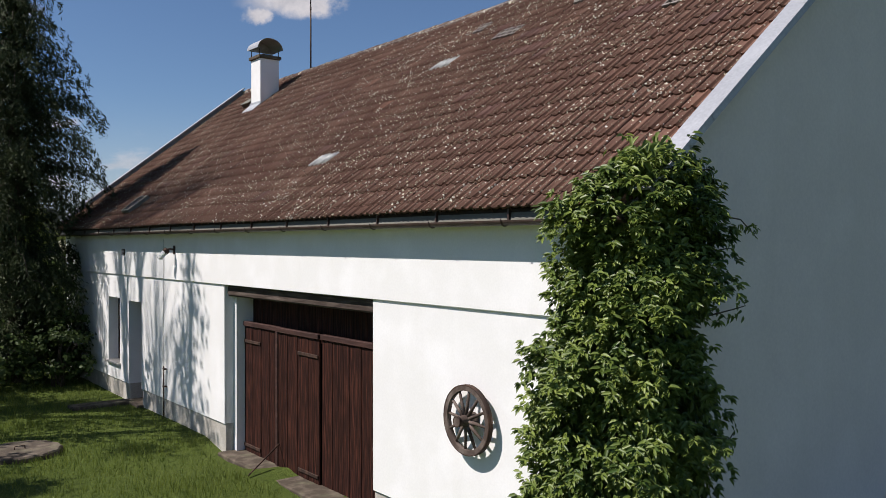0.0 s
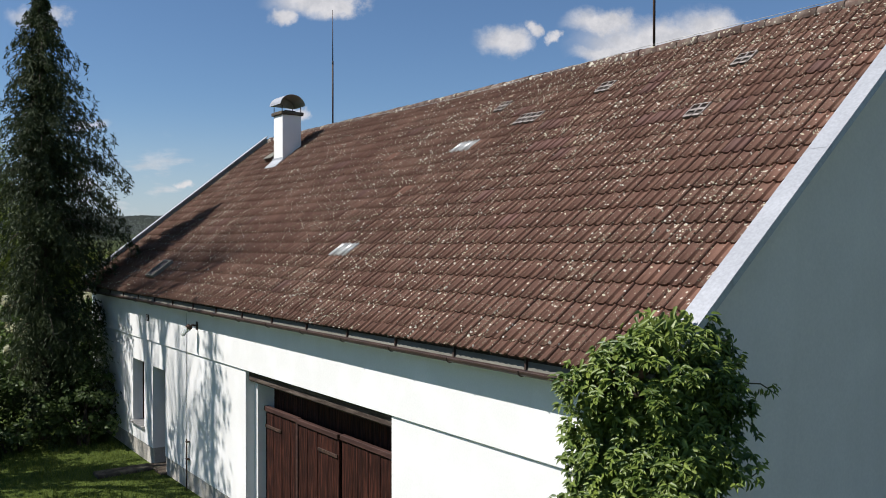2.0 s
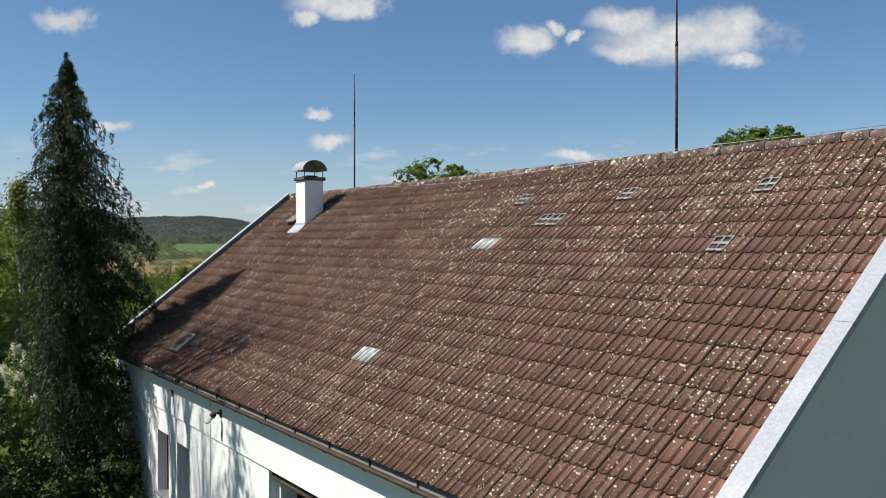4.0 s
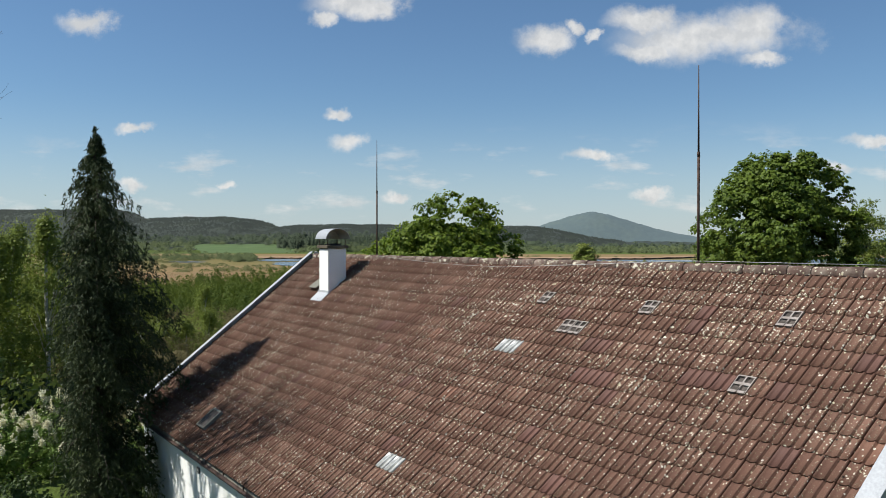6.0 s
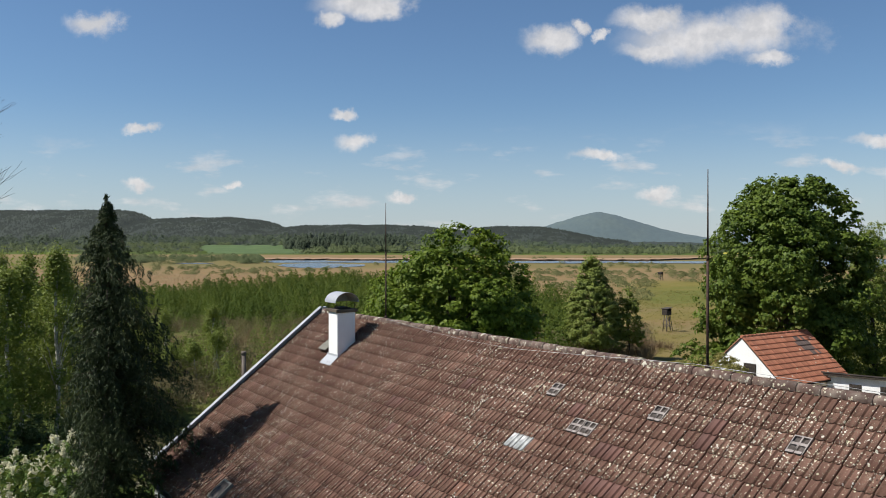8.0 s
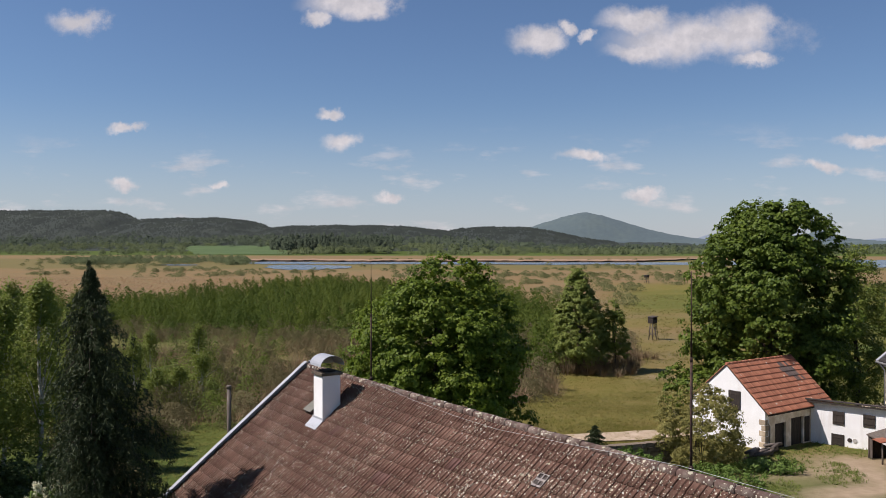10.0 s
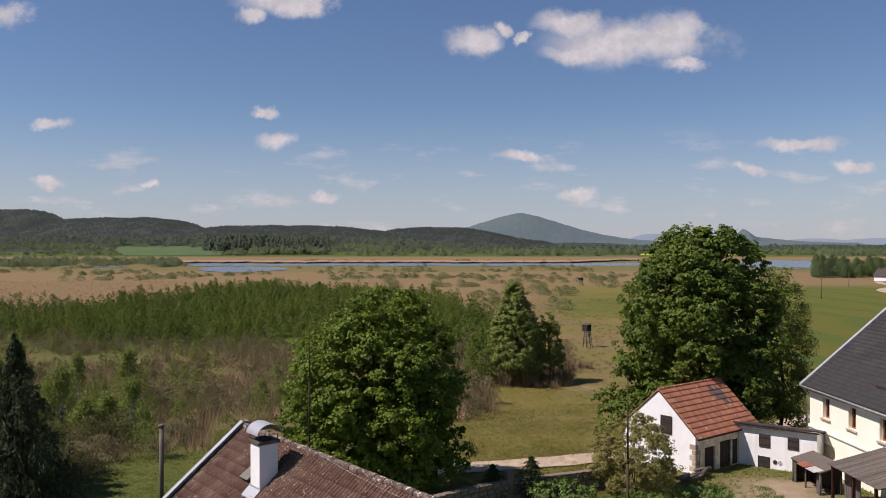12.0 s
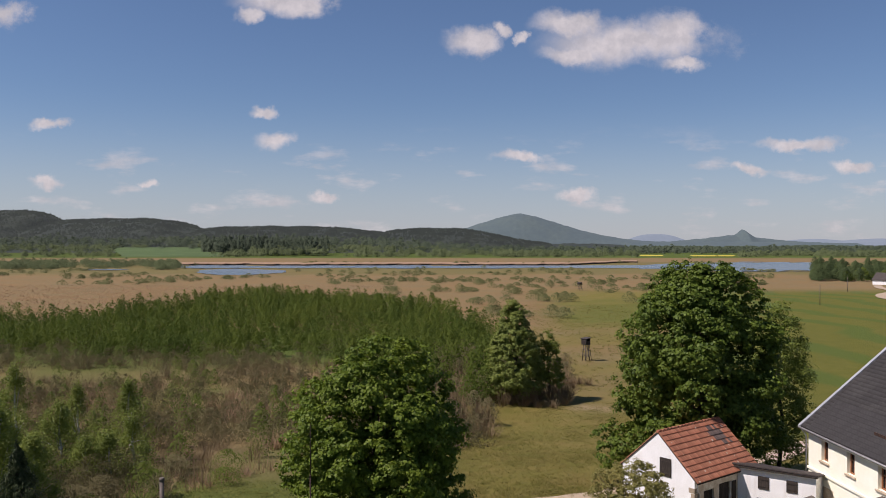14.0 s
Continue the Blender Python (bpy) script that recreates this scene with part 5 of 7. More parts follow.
def birch(x, y, height, width, label, seed, density=1.0):
    z0 = float(fall(x, y))
    t = thing("birch_tree", (x, y, z0), label, "birch tree", "birches beside the barn")
    n = int(150 * density * height / 9)
    hz = 0.14 + 0.86 * rng.random(n)
    a = np.round(rng.random(n) * 13) / 13 * 2 * np.pi + np.floor(hz * 9) * 0.9 + rng.normal(size=n) * 0.22
    rad = 1.45 * width * np.where(hz < 0.25, 0.6 + 0.4 * hz / 0.25, (1 - hz) / 0.75) * (0.15 + 0.85 * rng.random(n) ** 0.55) * (1 + 0.30 * np.sin(3 * a + hz * 9 + seed)) * (0.75 + 0.35 * ((hz * 9) % 1))
    cc = np.stack([rad * np.cos(a), rad * np.sin(a), hz * height + 0.25 * rad], -1)
    k = rng.poisson(74, n)
    ids = np.repeat(np.arange(n), k)
    off = rng.normal(size=(len(ids), 3)) * np.array([0.24, 0.24, 0.30]) - np.array([0, 0, 0.25]) * rng.random((len(ids), 1))
    V, F = slips(cc[ids] + off, rng.normal(size=(len(ids), 3)) * 0.5 + unit(off) * 0.5 + np.array([-0.2, 0.1, 0.6]), 0.14 * (0.7 + 0.6 * rng.random(len(ids))), 0.7, hang=0.8)
    arrays("crown", V, F, M_BIRCH, t)
    pick = cc[rng.permutation(n)[:9]]
    trunk_and_limbs("trunk", (0, 0, 0), (0.15, 0.1, height * 0.93), 0.09 + 0.006 * height, [tuple(p) for p in pick], M_BIRCH_BARK, t, 0.1)


for x, y, h, w, s in ((-1.2, 21.4, 9.0, 1.9, 21), (-4.4, 16.0, 9.5, 2.3, 23), (-5.6, 13.2, 8.5, 2.0, 24), (-0.3, 17.7, 12.0, 2.0, 22), (6.4, 46.8, 9.8, 2.0, 1), (4.0, 45.5, 8.6, 2.0, 2), (2.6, 43.0, 9.4, 1.8, 3), (8.6, 49.5, 7.6, 1.8, 4), (1.4, 39.5, 9.2, 2.0, 31), (-1.0, 41.5, 9.8, 2.2, 32), (0.2, 46.5, 10.4, 2.2, 33), (-3.4, 44.0, 10.0, 2.3, 34), (-5.5, 42.0, 12.0, 2.6, 35), (5.0, 49, 9.0, 2.0, 6), (-4.2, 46.5, 13.0, 3.0, 36), (-7.0, 50.0, 14.0, 3.2, 37), (-1.6, 52.0, 12.0, 2.8, 38), (2.6, 47.0, 8.8, 2.1, 39), (-7.6, 44.6, 13.0, 3.0, 40), (9.0, 53.0, 7.6, 2.1, 41), (6.0, 54.5, 9.6, 2.4, 42), (10.5, 50.5, 5.6, 1.5, 13),
                      (22.6, 71.7, 7.0, 2.1, 7), (19.45, 75.5, 6.4, 1.9, 8), (14.8, 76.8, 8.2, 2.2, 9), (10.2, 70.0, 10.0, 2.4, 10), (15.7, 66.0, 5.9, 1.7, 11), (5.6, 66.0, 10, 2.3, 12),
                      (17.5, 60.0, 3.7, 1.3, 14), (20.1, 63.0, 4.5, 1.6, 15), (15.9, 60.0, 3.6, 1.4, 16), (12.6, 60.0, 4.0, 1.6, 17), (11.5, 62.0, 4.9, 1.7, 18)):
    birch(x, y, h, w, "young birch with pale trunk and light green leaves", s, {21: 0.6, 22: 0.16, 23: 0.5, 24: 0.4}.get(s, 0.6 if s > 31 and s < 41 else 0.75))


def conifer(x, y, height, label):
    """A weeping conifer: arching limbs with drooping side sprays, ragged outline, nodding tip."""
    t = thing("conifer_tree", (x, y, 0), label, "conifer tree")
    bm = bmesh.new()
    tube(bm, [(0, 0, -0.3), (0.02, 0, height * 0.4), (0, 0.03, height * 0.75), (-0.01, 0.02, height * 0.93), (-0.02, 0.02, height + 0.08)], 0.21, 10, 0.006)
    part("trunk", bm, M_BARK, t)
    C, A, S = [], [], []
    n = 400
    for k in range(n):
        f = (k + 0.5) / n
        z = 0.35 + (height - 0.40) * f ** 0.80
        z = z + 0.30 * (round(z / 0.55) * 0.55 - z)
        dz = height - z
        a = k * 2.39996 + rng.normal() * 0.35
        d = np.array([math.cos(a), math.sin(a), 0])
        side = np.array([-d[1], d[0], 0])
        # longer towards the barn's gable than on the side under the other trees
        lean = 1 + 0.34 * min(1, dz / 5.5) * (0.95 * d[0] - 0.3 * d[1])
        r = float(np.interp(dz, (0, 0.35, 0.8, 1.4, 2.2, 3, 3.8, 4.7, 6.1, 9, 11.4), (0.03, 0.13, 0.40, 0.67, 0.90, 1.06, 1.26, 1.42, 1.50, 1.45, 1.35))) * lean * (0.52 + 0.62 * rng.random() ** 0.8)
        m = max(5, int(r / 0.15))
        q = np.linspace(0.06, 1, m)
        rise = 0.34 * r * np.sin(q * 2.2) - 0.30 * r * q ** 3
        P = d[None] * (q * r)[:, None] + np.stack([0 * q, 0 * q, z + rise], -1)
        if k % 3 == 0:
            limb = bmesh.new()
            tube(limb, [tuple(p) for p in P[::max(1, m // 4)]], 0.012 + 0.018 * dz / height, 5, 0.005)
            part("limb", limb, M_BARK, t)
        # side sprays, shorter towards the limb's end, hanging like fringes
        for p, qq in zip(P, q):
            for e in (-1, 1):
                ln = (0.10 + 0.30 * min(r, 1.8) / 1.8) * (1.15 - 0.65 * qq) * rng.uniform(0.6, 1.4)
                cnt = int((8 + 44 * ln) * (0.62 + 0.38 * min(1, dz / 4)))
                g = rng.random(cnt)
                base = p + (side * e * 0.8 + d * 0.40)[None] * (ln * g)[:, None]
                base[:, 2] -= (0.08 + 0.50 * ln) * g ** 1.5 + (0.10 + 0.20 * qq * min(1, r)) * rng.random(cnt) ** 1.6
                C.append(base + rng.normal(size=(cnt, 3)) * 0.022)
                A.append(side * e * 0.35 + d * 0.3 + np.array([0, 0, -0.55]) + rng.normal(size=(cnt, 3)) * 0.40)
                S.append(0.08 + 0.10 * rng.random(cnt))
    C, A, S = np.concatenate(C), unit(np.concatenate(A)), np.concatenate(S)
    W = unit(np.cross(A, rng.normal(size=A.shape)))
    h = S[:, None]
    V = np.stack([C - A * h * 0.5, C + W * h * 0.10, C + A * h * 0.5, C - W * h * 0.10], 1).reshape(-1, 3)
    F = (np.arange(len(C))[:, None, None] * 4 + np.array([[0, 1, 2], [0, 2, 3]])[None]).reshape(-1, 3)
    arrays("foliage", V, F, M_SPRUCE, t, "dark green drooping sprays")
    return t


conifer(4.2, 22.45, 11.35, "tall dark weeping conifer at the barn's far corner")


def shrub(name, x, y, r, h, mat, label, clumps=110, per=45, leaf=0.11, flowers=None, group="", z=None, category="shrub", seed=1.0):
    z0 = float(fall(x, y)) if z is None else z
    t = thing(name, (x, y, z0), label, category, group)
    cc, V, F = crown((0, 0, h * 0.5), (r, r, h * 0.55), clumps, per, leaf, seed, 0.35, 0.25, 0.4, -0.95)
    arrays("leaves", V, F, mat, t)
    for k in range(9):
        a = k * 2.4
        bm = bmesh.new()
        q = cc[rng.integers(len(cc))]
        tube(bm, [(0.15 * math.cos(a), 0.15 * math.sin(a), -0.1), (q[0] * 0.4, q[1] * 0.4, q[2] * 0.55), tuple(q)], 0.035, 5, 0.006)
        part("stem", bm, M_BARK, t)
    if flowers:
        sel = cc[np.argsort(-(cc[:, 2] / h + 0.45 * np.hypot(cc[:, 0], cc[:, 1]) / r + 0.25 * rng.random(len(cc))))[:flowers]]
        ids = np.repeat(np.arange(len(sel)), 110)
        off = rng.normal(size=(len(ids), 3)) * np.array([0.045, 0.045, 0.08])
        C = sel[ids] * np.array([1.10, 1.10, 1.05]) + off + np.array([0, 0, 0.20])
        V, F = kites(C, rng.normal(size=C.shape) + np.array([-0.3, -0.2, 0.7]), 0.06, 0.9)
        arrays("blossom", V, F, M_FLOWER, t, "creamy white blossom")
    return t


shrub("lilac_bush", 3.6, 33.4, 2.3, 1.9, M_LILAC, "broad shrub with creamy white blossom behind the conifer", 260, 70, 0.10, 120, "", None, "shrub", 2)
shrub("lilac_bush", 4.95, 33.9, 0.6, 2.5, M_LILAC, "slender upright shrub with creamy white blossom behind the conifer", 60, 60, 0.10, 34, "", None, "shrub", 7)
shrub("lilac_bush", 6.9, 27.3, 0.9, 3.3, M_LILAC, "white-flowering shrub behind the barn's far gable", 90, 45, 0.12, 45, "", None, "shrub", 3)
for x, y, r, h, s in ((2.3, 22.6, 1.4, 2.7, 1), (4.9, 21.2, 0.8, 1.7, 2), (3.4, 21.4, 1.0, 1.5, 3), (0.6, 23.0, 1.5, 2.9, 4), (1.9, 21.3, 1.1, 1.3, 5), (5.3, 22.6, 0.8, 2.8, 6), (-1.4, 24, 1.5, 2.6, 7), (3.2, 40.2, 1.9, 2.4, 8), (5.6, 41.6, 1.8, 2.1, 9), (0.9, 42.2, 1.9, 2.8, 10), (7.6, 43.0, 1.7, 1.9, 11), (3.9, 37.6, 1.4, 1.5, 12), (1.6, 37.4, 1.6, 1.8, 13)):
    shrub("undergrowth_shrub", x, y, r, h, M_HEDGE, "leafy shrub under the trees, leaves coloured dark for their shade", int(100 * r * h / 3), 55, 0.10, None, "shrubs under the trees", 0.0, "shrub", s)
shrub("elder_bush", 36.6, 29.2, 2.3, 4.0, M_OLIVE, "loose olive-green bush before the white shed", 330, 70, 0.11, None, "", None, "bush", 4)
shrub("yard_bush", 31.5, 29.6, 1.8, 1.2, M_LILAC, "low bright green bush inside the yard wall", 60, 50, 0.14, None, "", None, "bush", 5)
shrub("nettle_patch", 38.8, 26.2, 1.4, 0.5, M_LILAC, "rank green weeds beside the shed", 70, 45, 0.12, None, "", None, "weeds", 6)
shrub("nettle_patch", 34.6, 25.9, 2.0, 0.55, M_LILAC, "rank green weeds in the yard grass", 90, 45, 0.12, None, "", None, "weeds", 7)
shrub("house_bush", 62.5, 29.8, 2.0, 3.2, M_HEDGE, "dark small tree behind the house", 60, 45, 0.16, None, "", None, "bush", 8)
shrub("house_bush", 72, 26.0, 3.0, 4.6, M_LILAC, "light green bush behind the house roof", 90, 45, 0.2, None, "", None, "bush", 9)


def young_fir(x, y, h):
    t = thing("young_fir", (x, y, float(fall(x, y))), "small young fir beside the yard wall", "fir", "young firs by the wall")
    bm = bmesh.new()
    tube(bm, [(0, 0, -0.1), (0, 0, h)], 0.045, 6, 0.008)
    part("trunk", bm, M_BARK, t)
    n = 3200
    z = h * (0.08 + 0.92 * rng.random(n))
    tier = (z * 3.2) % 1
    r = 0.60 * h * (1 - z / h) ** 0.65 * rng.random(n) ** 0.6 * (0.35 + 0.65 * (1 - tier))
    a = np.round(rng.random(n) * 9) / 9 * 2 * np.pi + rng.normal(size=n) * 0.16 + np.floor(z * 3.2) * 0.7
    C = np.stack([r * np.cos(a), r * np.sin(a), z + 0.12 * r], -1)
    V, F = kites(C, rng.normal(size=C.shape) + np.array([0, 0, 1.2]), 0.15, 0.35)
    arrays("needles", V, F, M_SPRUCE, t)


young_fir(29.2, 32.6, 2.0)
young_fir(31.2, 31.7, 2.3)


def bare_tree(x, y, h):
    t = thing("bare_tree", (x, y, 0), "bare leafless tree with fine dark twigs", "tree")
    fine = bmesh.new()
    r = random.Random(5)

    def grow(p, d, ln, rad, lvl):
        q = p + d * ln
        m = p.lerp(q, 0.5) + Vector((r.uniform(-1, 1), r.uniform(-1, 1), r.uniform(-1, 1))) * ln * 0.07
        if lvl < 3:
            bm = bmesh.new()
            tube(bm, [p, m, q], rad, 7, rad * 0.55, False)
            part("trunk" if lvl == 0 else "branch", bm, M_BARK, t)
        else:
            tube(fine, [p, m, q], rad, 4, rad * 0.55, False)
        if lvl >= 6:
            return
        for k in range((4, 4, 4, 4, 3, 3)[lvl]):
            nd = (d + Vector((r.uniform(-1, 1), r.uniform(-1, 1), r.uniform(-0.20, 0.7))) * 0.46).normalized()
            grow(p.lerp(q, r.uniform(0.5, 1.0)), nd, ln * (r.uniform(0.24, 0.32) if lvl == 0 else r.uniform(0.60, 0.78)), rad * 0.5, lvl + 1)
    grow(Vector((0, 0, -0.2)), Vector((0.03, -0.02, 1)), h * 0.55, 0.27, 0)
    part("brushwood", fine, M_BARK, t, "fine dark twigs")["kind"] = "stuff"


bare_tree(-1.9, 21.1, 18.6)


# ---------------------------------------------------------------- thickets: uncountable growth down the slope
def scatter_on(n, d0, d1, u0, u1, keep):
    d = d0 + (d1 - d0) * rng.random(n)
    u = u0 + (u1 - u0) * rng.random(n)
    x, y = FWD.x * d + RIGHT.x * u * d, FWD.y * d + RIGHT.y * u * d
    k = keep(x, y, d, u)
    return x[k], y[k], d[k], u[k]


def lawn_edge(x):
    """Where the lawn behind the barn ends and the rough slope begins."""
    return np.interp(x, (5, 13, 18, 25, 28), (49.5, 51, 53.5, 54.8, 58))


def thicket(name, xs, ys, height, width, per, leaf, mat, label, category, spread=1.0, spire=False, hang=0.0, round_off=0.35, rise=0.0, start=0.0):
    n = len(xs)
    up = rise * np.maximum(ahead_of(xs, ys) - start, 0) * (1 - soft(side_of(xs, ys) / np.maximum(ahead_of(xs, ys), 1), -0.12, 0.10))
    h = height * (0.5 + 0.8 * rng.random(n)) * (1 + 0.28 * wavy(xs, ys, 9 * width, 8))
    ids = np.repeat(np.arange(n), per)
    m = len(ids)
    f = rng.random(m) ** 0.8
    rad = width * np.sqrt(rng.random(m)) * np.where(f < 0.45, 0.7 + 0.6 * f, 1.6 * np.sqrt(np.clip(1 - f, 0, 1)) * 0.74) * spread
    a = rng.random(m) * 2 * np.pi
    if spire:
        f = rng.random(m) ** 1.15
        rad = width * np.sqrt(rng.random(m)) * (1 - f) ** 0.5
    C = np.stack([xs[ids] + rad * np.cos(a), ys[ids] + rad * np.sin(a), (fall(xs, ys) + up)[ids] + h[ids] * (0.05 + 0.95 * f)], -1)
    out = np.stack([np.cos(a), np.sin(a), 0 * a], -1) * round_off + np.array(SUN * 0.65 - FWD * 0.5) * (1.25 - round_off) + rng.normal(size=(m, 3)) * 0.25
    V, F = slips(C, out, leaf * (0.6 + 0.8 * rng.random(m)), 0.5 if hang else 0.75, hang=hang)
    return tagged(arrays(name, V, F, mat), label, category, "", "stuff")


def twigs(name, xs, ys, height, width, per, mat, label, category, thick=0.03):
    n = len(xs)
    h = height * (0.6 + 0.7 * rng.random(n))
    ids = np.repeat(np.arange(n), per)
    m = len(ids)
    a = rng.random(m) * 2 * np.pi
    r = width * np.sqrt(rng.random(m))
    B = np.stack([xs[ids] + 0.45 * r * np.cos(a), ys[ids] + 0.45 * r * np.sin(a), fall(xs, ys)[ids] + h[ids] * 0.2 * rng.random(m)], -1)
    hh = h[ids] * (0.45 + 0.6 * rng.random(m))
    T = B + np.stack([0.6 * r * np.cos(a), 0.6 * r * np.sin(a), hh], -1)
    W = np.stack([-np.sin(a), np.cos(a), 0 * a], -1) * thick
    V = np.stack([B - W, B + W, T], 1).reshape(-1, 3)
    F = np.arange(m * 3).reshape(-1, 3)
    return tagged(arrays(name, V, F, mat), label, category, "", "stuff")


M_YOUNG = leafy("young_birch_thicket", (0.052, 0.084, 0.008), (0.148, 0.176, 0.020), 0.35, 0.7, 0.06, 0.40)
M_TWIG = leafy("reddish_brown_twigs", (0.150, 0.105, 0.056), (0.255, 0.178, 0.098), 0.1, 0.8, 0.06, 0.35)
M_WILLOW = leafy("grey_willow_scrub", (0.145, 0.124, 0.054), (0.195, 0.165, 0.080), 0.35, 0.7, 0.05, 0.35)
M_REEDBUSH = leafy("olive_reed_bushes", (0.110, 0.118, 0.044), (0.185, 0.178, 0.070), 0.3, 0.8, 0.02, 0.3)
M_REED = leafy("dry_reeds", (0.32, 0.21, 0.125), (0.38, 0.255, 0.155), 0.2, 0.8, 0.05, 0.35)


def edge_back(u):
    # far edge of the young wood, as a distance
    return np.interp(u, [-0.7, -0.54, -0.45, -0.38, -0.31, -0.23, -0.1, 0.0, 0.07], [190, 222, 240, 275, 325, 400, 360, 270, 190])


x, y, d, u = scatter_on(5200, 96, 440, -0.72, 0.075, lambda x, y, d, u: (d < edge_back(u) + 14 * wavy(x, y, 25, 2)) & (d > 164 + 14 * wavy(x, y, 20, 3) - 62 * soft(u, -0.16, 0.05)))
near = d < 235
thicket("young_wood", x[near], y[near], 5.6, 2.3, 205, 0.31, M_YOUNG, "dense thicket of young light-green birches on the wet ground", "thicket", 1.0, True, 0.0, 0.6)
thicket("young_wood", x[~near], y[~near], 5.6, 2.7, 170, 0.40, M_YOUNG, "far edge of the thicket of young light-green birches", "thicket", 1.0, True, 0.0, 0.6)
x, y, d, u = scatter_on(1700, 54, 185, -0.72, 0.06, lambda x, y, d, u: (wavy(x, y, 13, 7) > -0.25) & (d > 62 + 25 * soft(u, -0.3, -0.1)))
twigs("bare_scrub", x, y, 1.9, 1.7, 74, M_TWIG, "reddish-brown bare scrub and dead stalks on the slope", "scrub", 0.013)
for n, d0, d1, per, leaf in ((480, 44, 80, 560, 0.10), (1150, 80, 180, 185, 0.225)):
    x, y, d, u = scatter_on(n, d0, d1, -0.70, 0.05, lambda x, y, d, u: (wavy(x, y, 16, 4) > -0.25) & (y > lawn_edge(x) + 2) & (d > 46 + 20 * soft(u, -0.3, -0.1)))
    thicket("willow_scrub", x, y, 2.4, 1.9, per, leaf, M_WILLOW, "grey-green willow scrub between the birches", "scrub", 1.1, False, 1.0, 0.75)
x, y, d, u = scatter_on(42, 42, 64, -0.56, -0.2, lambda x, y, d, u: (wavy(x, y, 8, 9) > -0.6) & (y > lawn_edge(x) + 1))
thicket("slope_bushes", x, y, 2.1, 1.7, 700, 0.11, M_YOUNG, "light green bushes at the top of the slope", "bushes")
x, y, d, u = scatter_on(80, 60, 165, -0.70, 0.0, lambda x, y, d, u: d > 62 + 20 * soft(u, -0.3, -0.1))
thicket("slope_saplings", x, y, 4.6, 1.5, 520, 0.16, M_YOUNG, "light green birch saplings among the scrub", "saplings", 1.0, True)
x, y, d, u = scatter_on(900, 78, 128, -0.62, 0.02, lambda x, y, d, u: wavy(x, y, 12, 5) > 0.0)
twigs("slope_reeds", x, y, 1.5, 1.6, 34, M_REED, "pinkish-tan dry reeds in gaps of the scrub", "reeds", 0.035)
x, y, d, u = scatter_on(900, 44, 66, -0.5, 0.0, lambda x, y, d, u: (y > lawn_edge(x) + 0.5) & (y < lawn_edge(x) + 5 + 2 * wavy(x, y, 4, 2)))
twigs("edge_reeds", x, y, 1.1, 0.7, 16, M_REED, "tan dry stalks along the lawn's far edge", "reeds", 0.014)
x, y, d, u = scatter_on(200, 95, 160, -0.10, 0.15, lambda x, y, d, u: (u < 0.06) | (d > 112))
twigs("meadow_scrub", x, y, 2.6, 1.9, 90, M_TWIG, "brown brushwood round the meadow trees", "scrub", 0.03)
x, y = 78 + 24 * rng.random(70), 77 + 14 * rng.random(70)
k = (y - 79 < 0.55 * (x - 78) + 4) & (y - 79 > 0.55 * (x - 78) - 3)
twigs("meadow_brush", x[k], y[k], 2.1, 1.5, 120, M_TWIG, "grey-brown bare brushwood under the meadow trees", "scrub", 0.02)
x, y, d, u = scatter_on(200, 95, 160, -0.10, 0.15, lambda x, y, d, u: (u < 0.06) | (d > 112))
thicket("meadow_bushes", x[::2], y[::2], 2.8, 1.7, 420, 0.16, M_WILLOW, "olive bushes round the meadow trees", "bushes")
x, y, d, u = scatter_on(9000, 205, 560, -0.72, 0.12, lambda x, y, d, u: (d > edge_back(u) - 10) & (rng.random(len(u)) > soft(u, -0.12, -0.02)))
twigs("reed_bed", x, y, 0.8, 1.6, 5, M_REED, "tan dry reed bed beyond the young wood", "reeds", 0.09)
x, y, d, u = scatter_on(520, 260, 700, -0.1, 0.35, lambda x, y, d, u: (wavy(x, y, 28, 9) > 0.15) & ((d > 330) | (u < 0.16)))
thicket("reed_willows", x, y, 3.6, 3.2, 300, 0.42, M_REEDBUSH, "rounded willow bushes in the reeds", "bushes", 1.2)
x, y, d, u = scatter_on(130, 32, 64, -0.56, -0.16, lambda x, y, d, u: (x < 24) & (y > 33) & ((x < 9) | (y > lawn_edge(x))))
thicket("barn_side_bushes", x, y, 1.9, 1.6, 700, 0.10, M_WILLOW, "olive saplings and brushwood behind the barn's far gable", "bushes", 1.1)


# woods beyond the lake
# Both far greens are lightened in the base colour to imitate aerial haze.
M_PINE = leafy("haze_lightened_pine_wood", (0.050, 0.066, 0.040), (0.080, 0.098, 0.056), 0.0, 0.9, 0.008, 0.35)
M_FARLEAF = leafy("haze_lightened_leafy_wood", (0.075, 0.095, 0.040), (0.115, 0.135, 0.056), 0.0, 0.9, 0.008, 0.35)
M_SHORE = leafy("dark_shore_leaves", (0.036, 0.055, 0.018), (0.082, 0.108, 0.034), 0.1, 0.8, 0.03, 0.4)


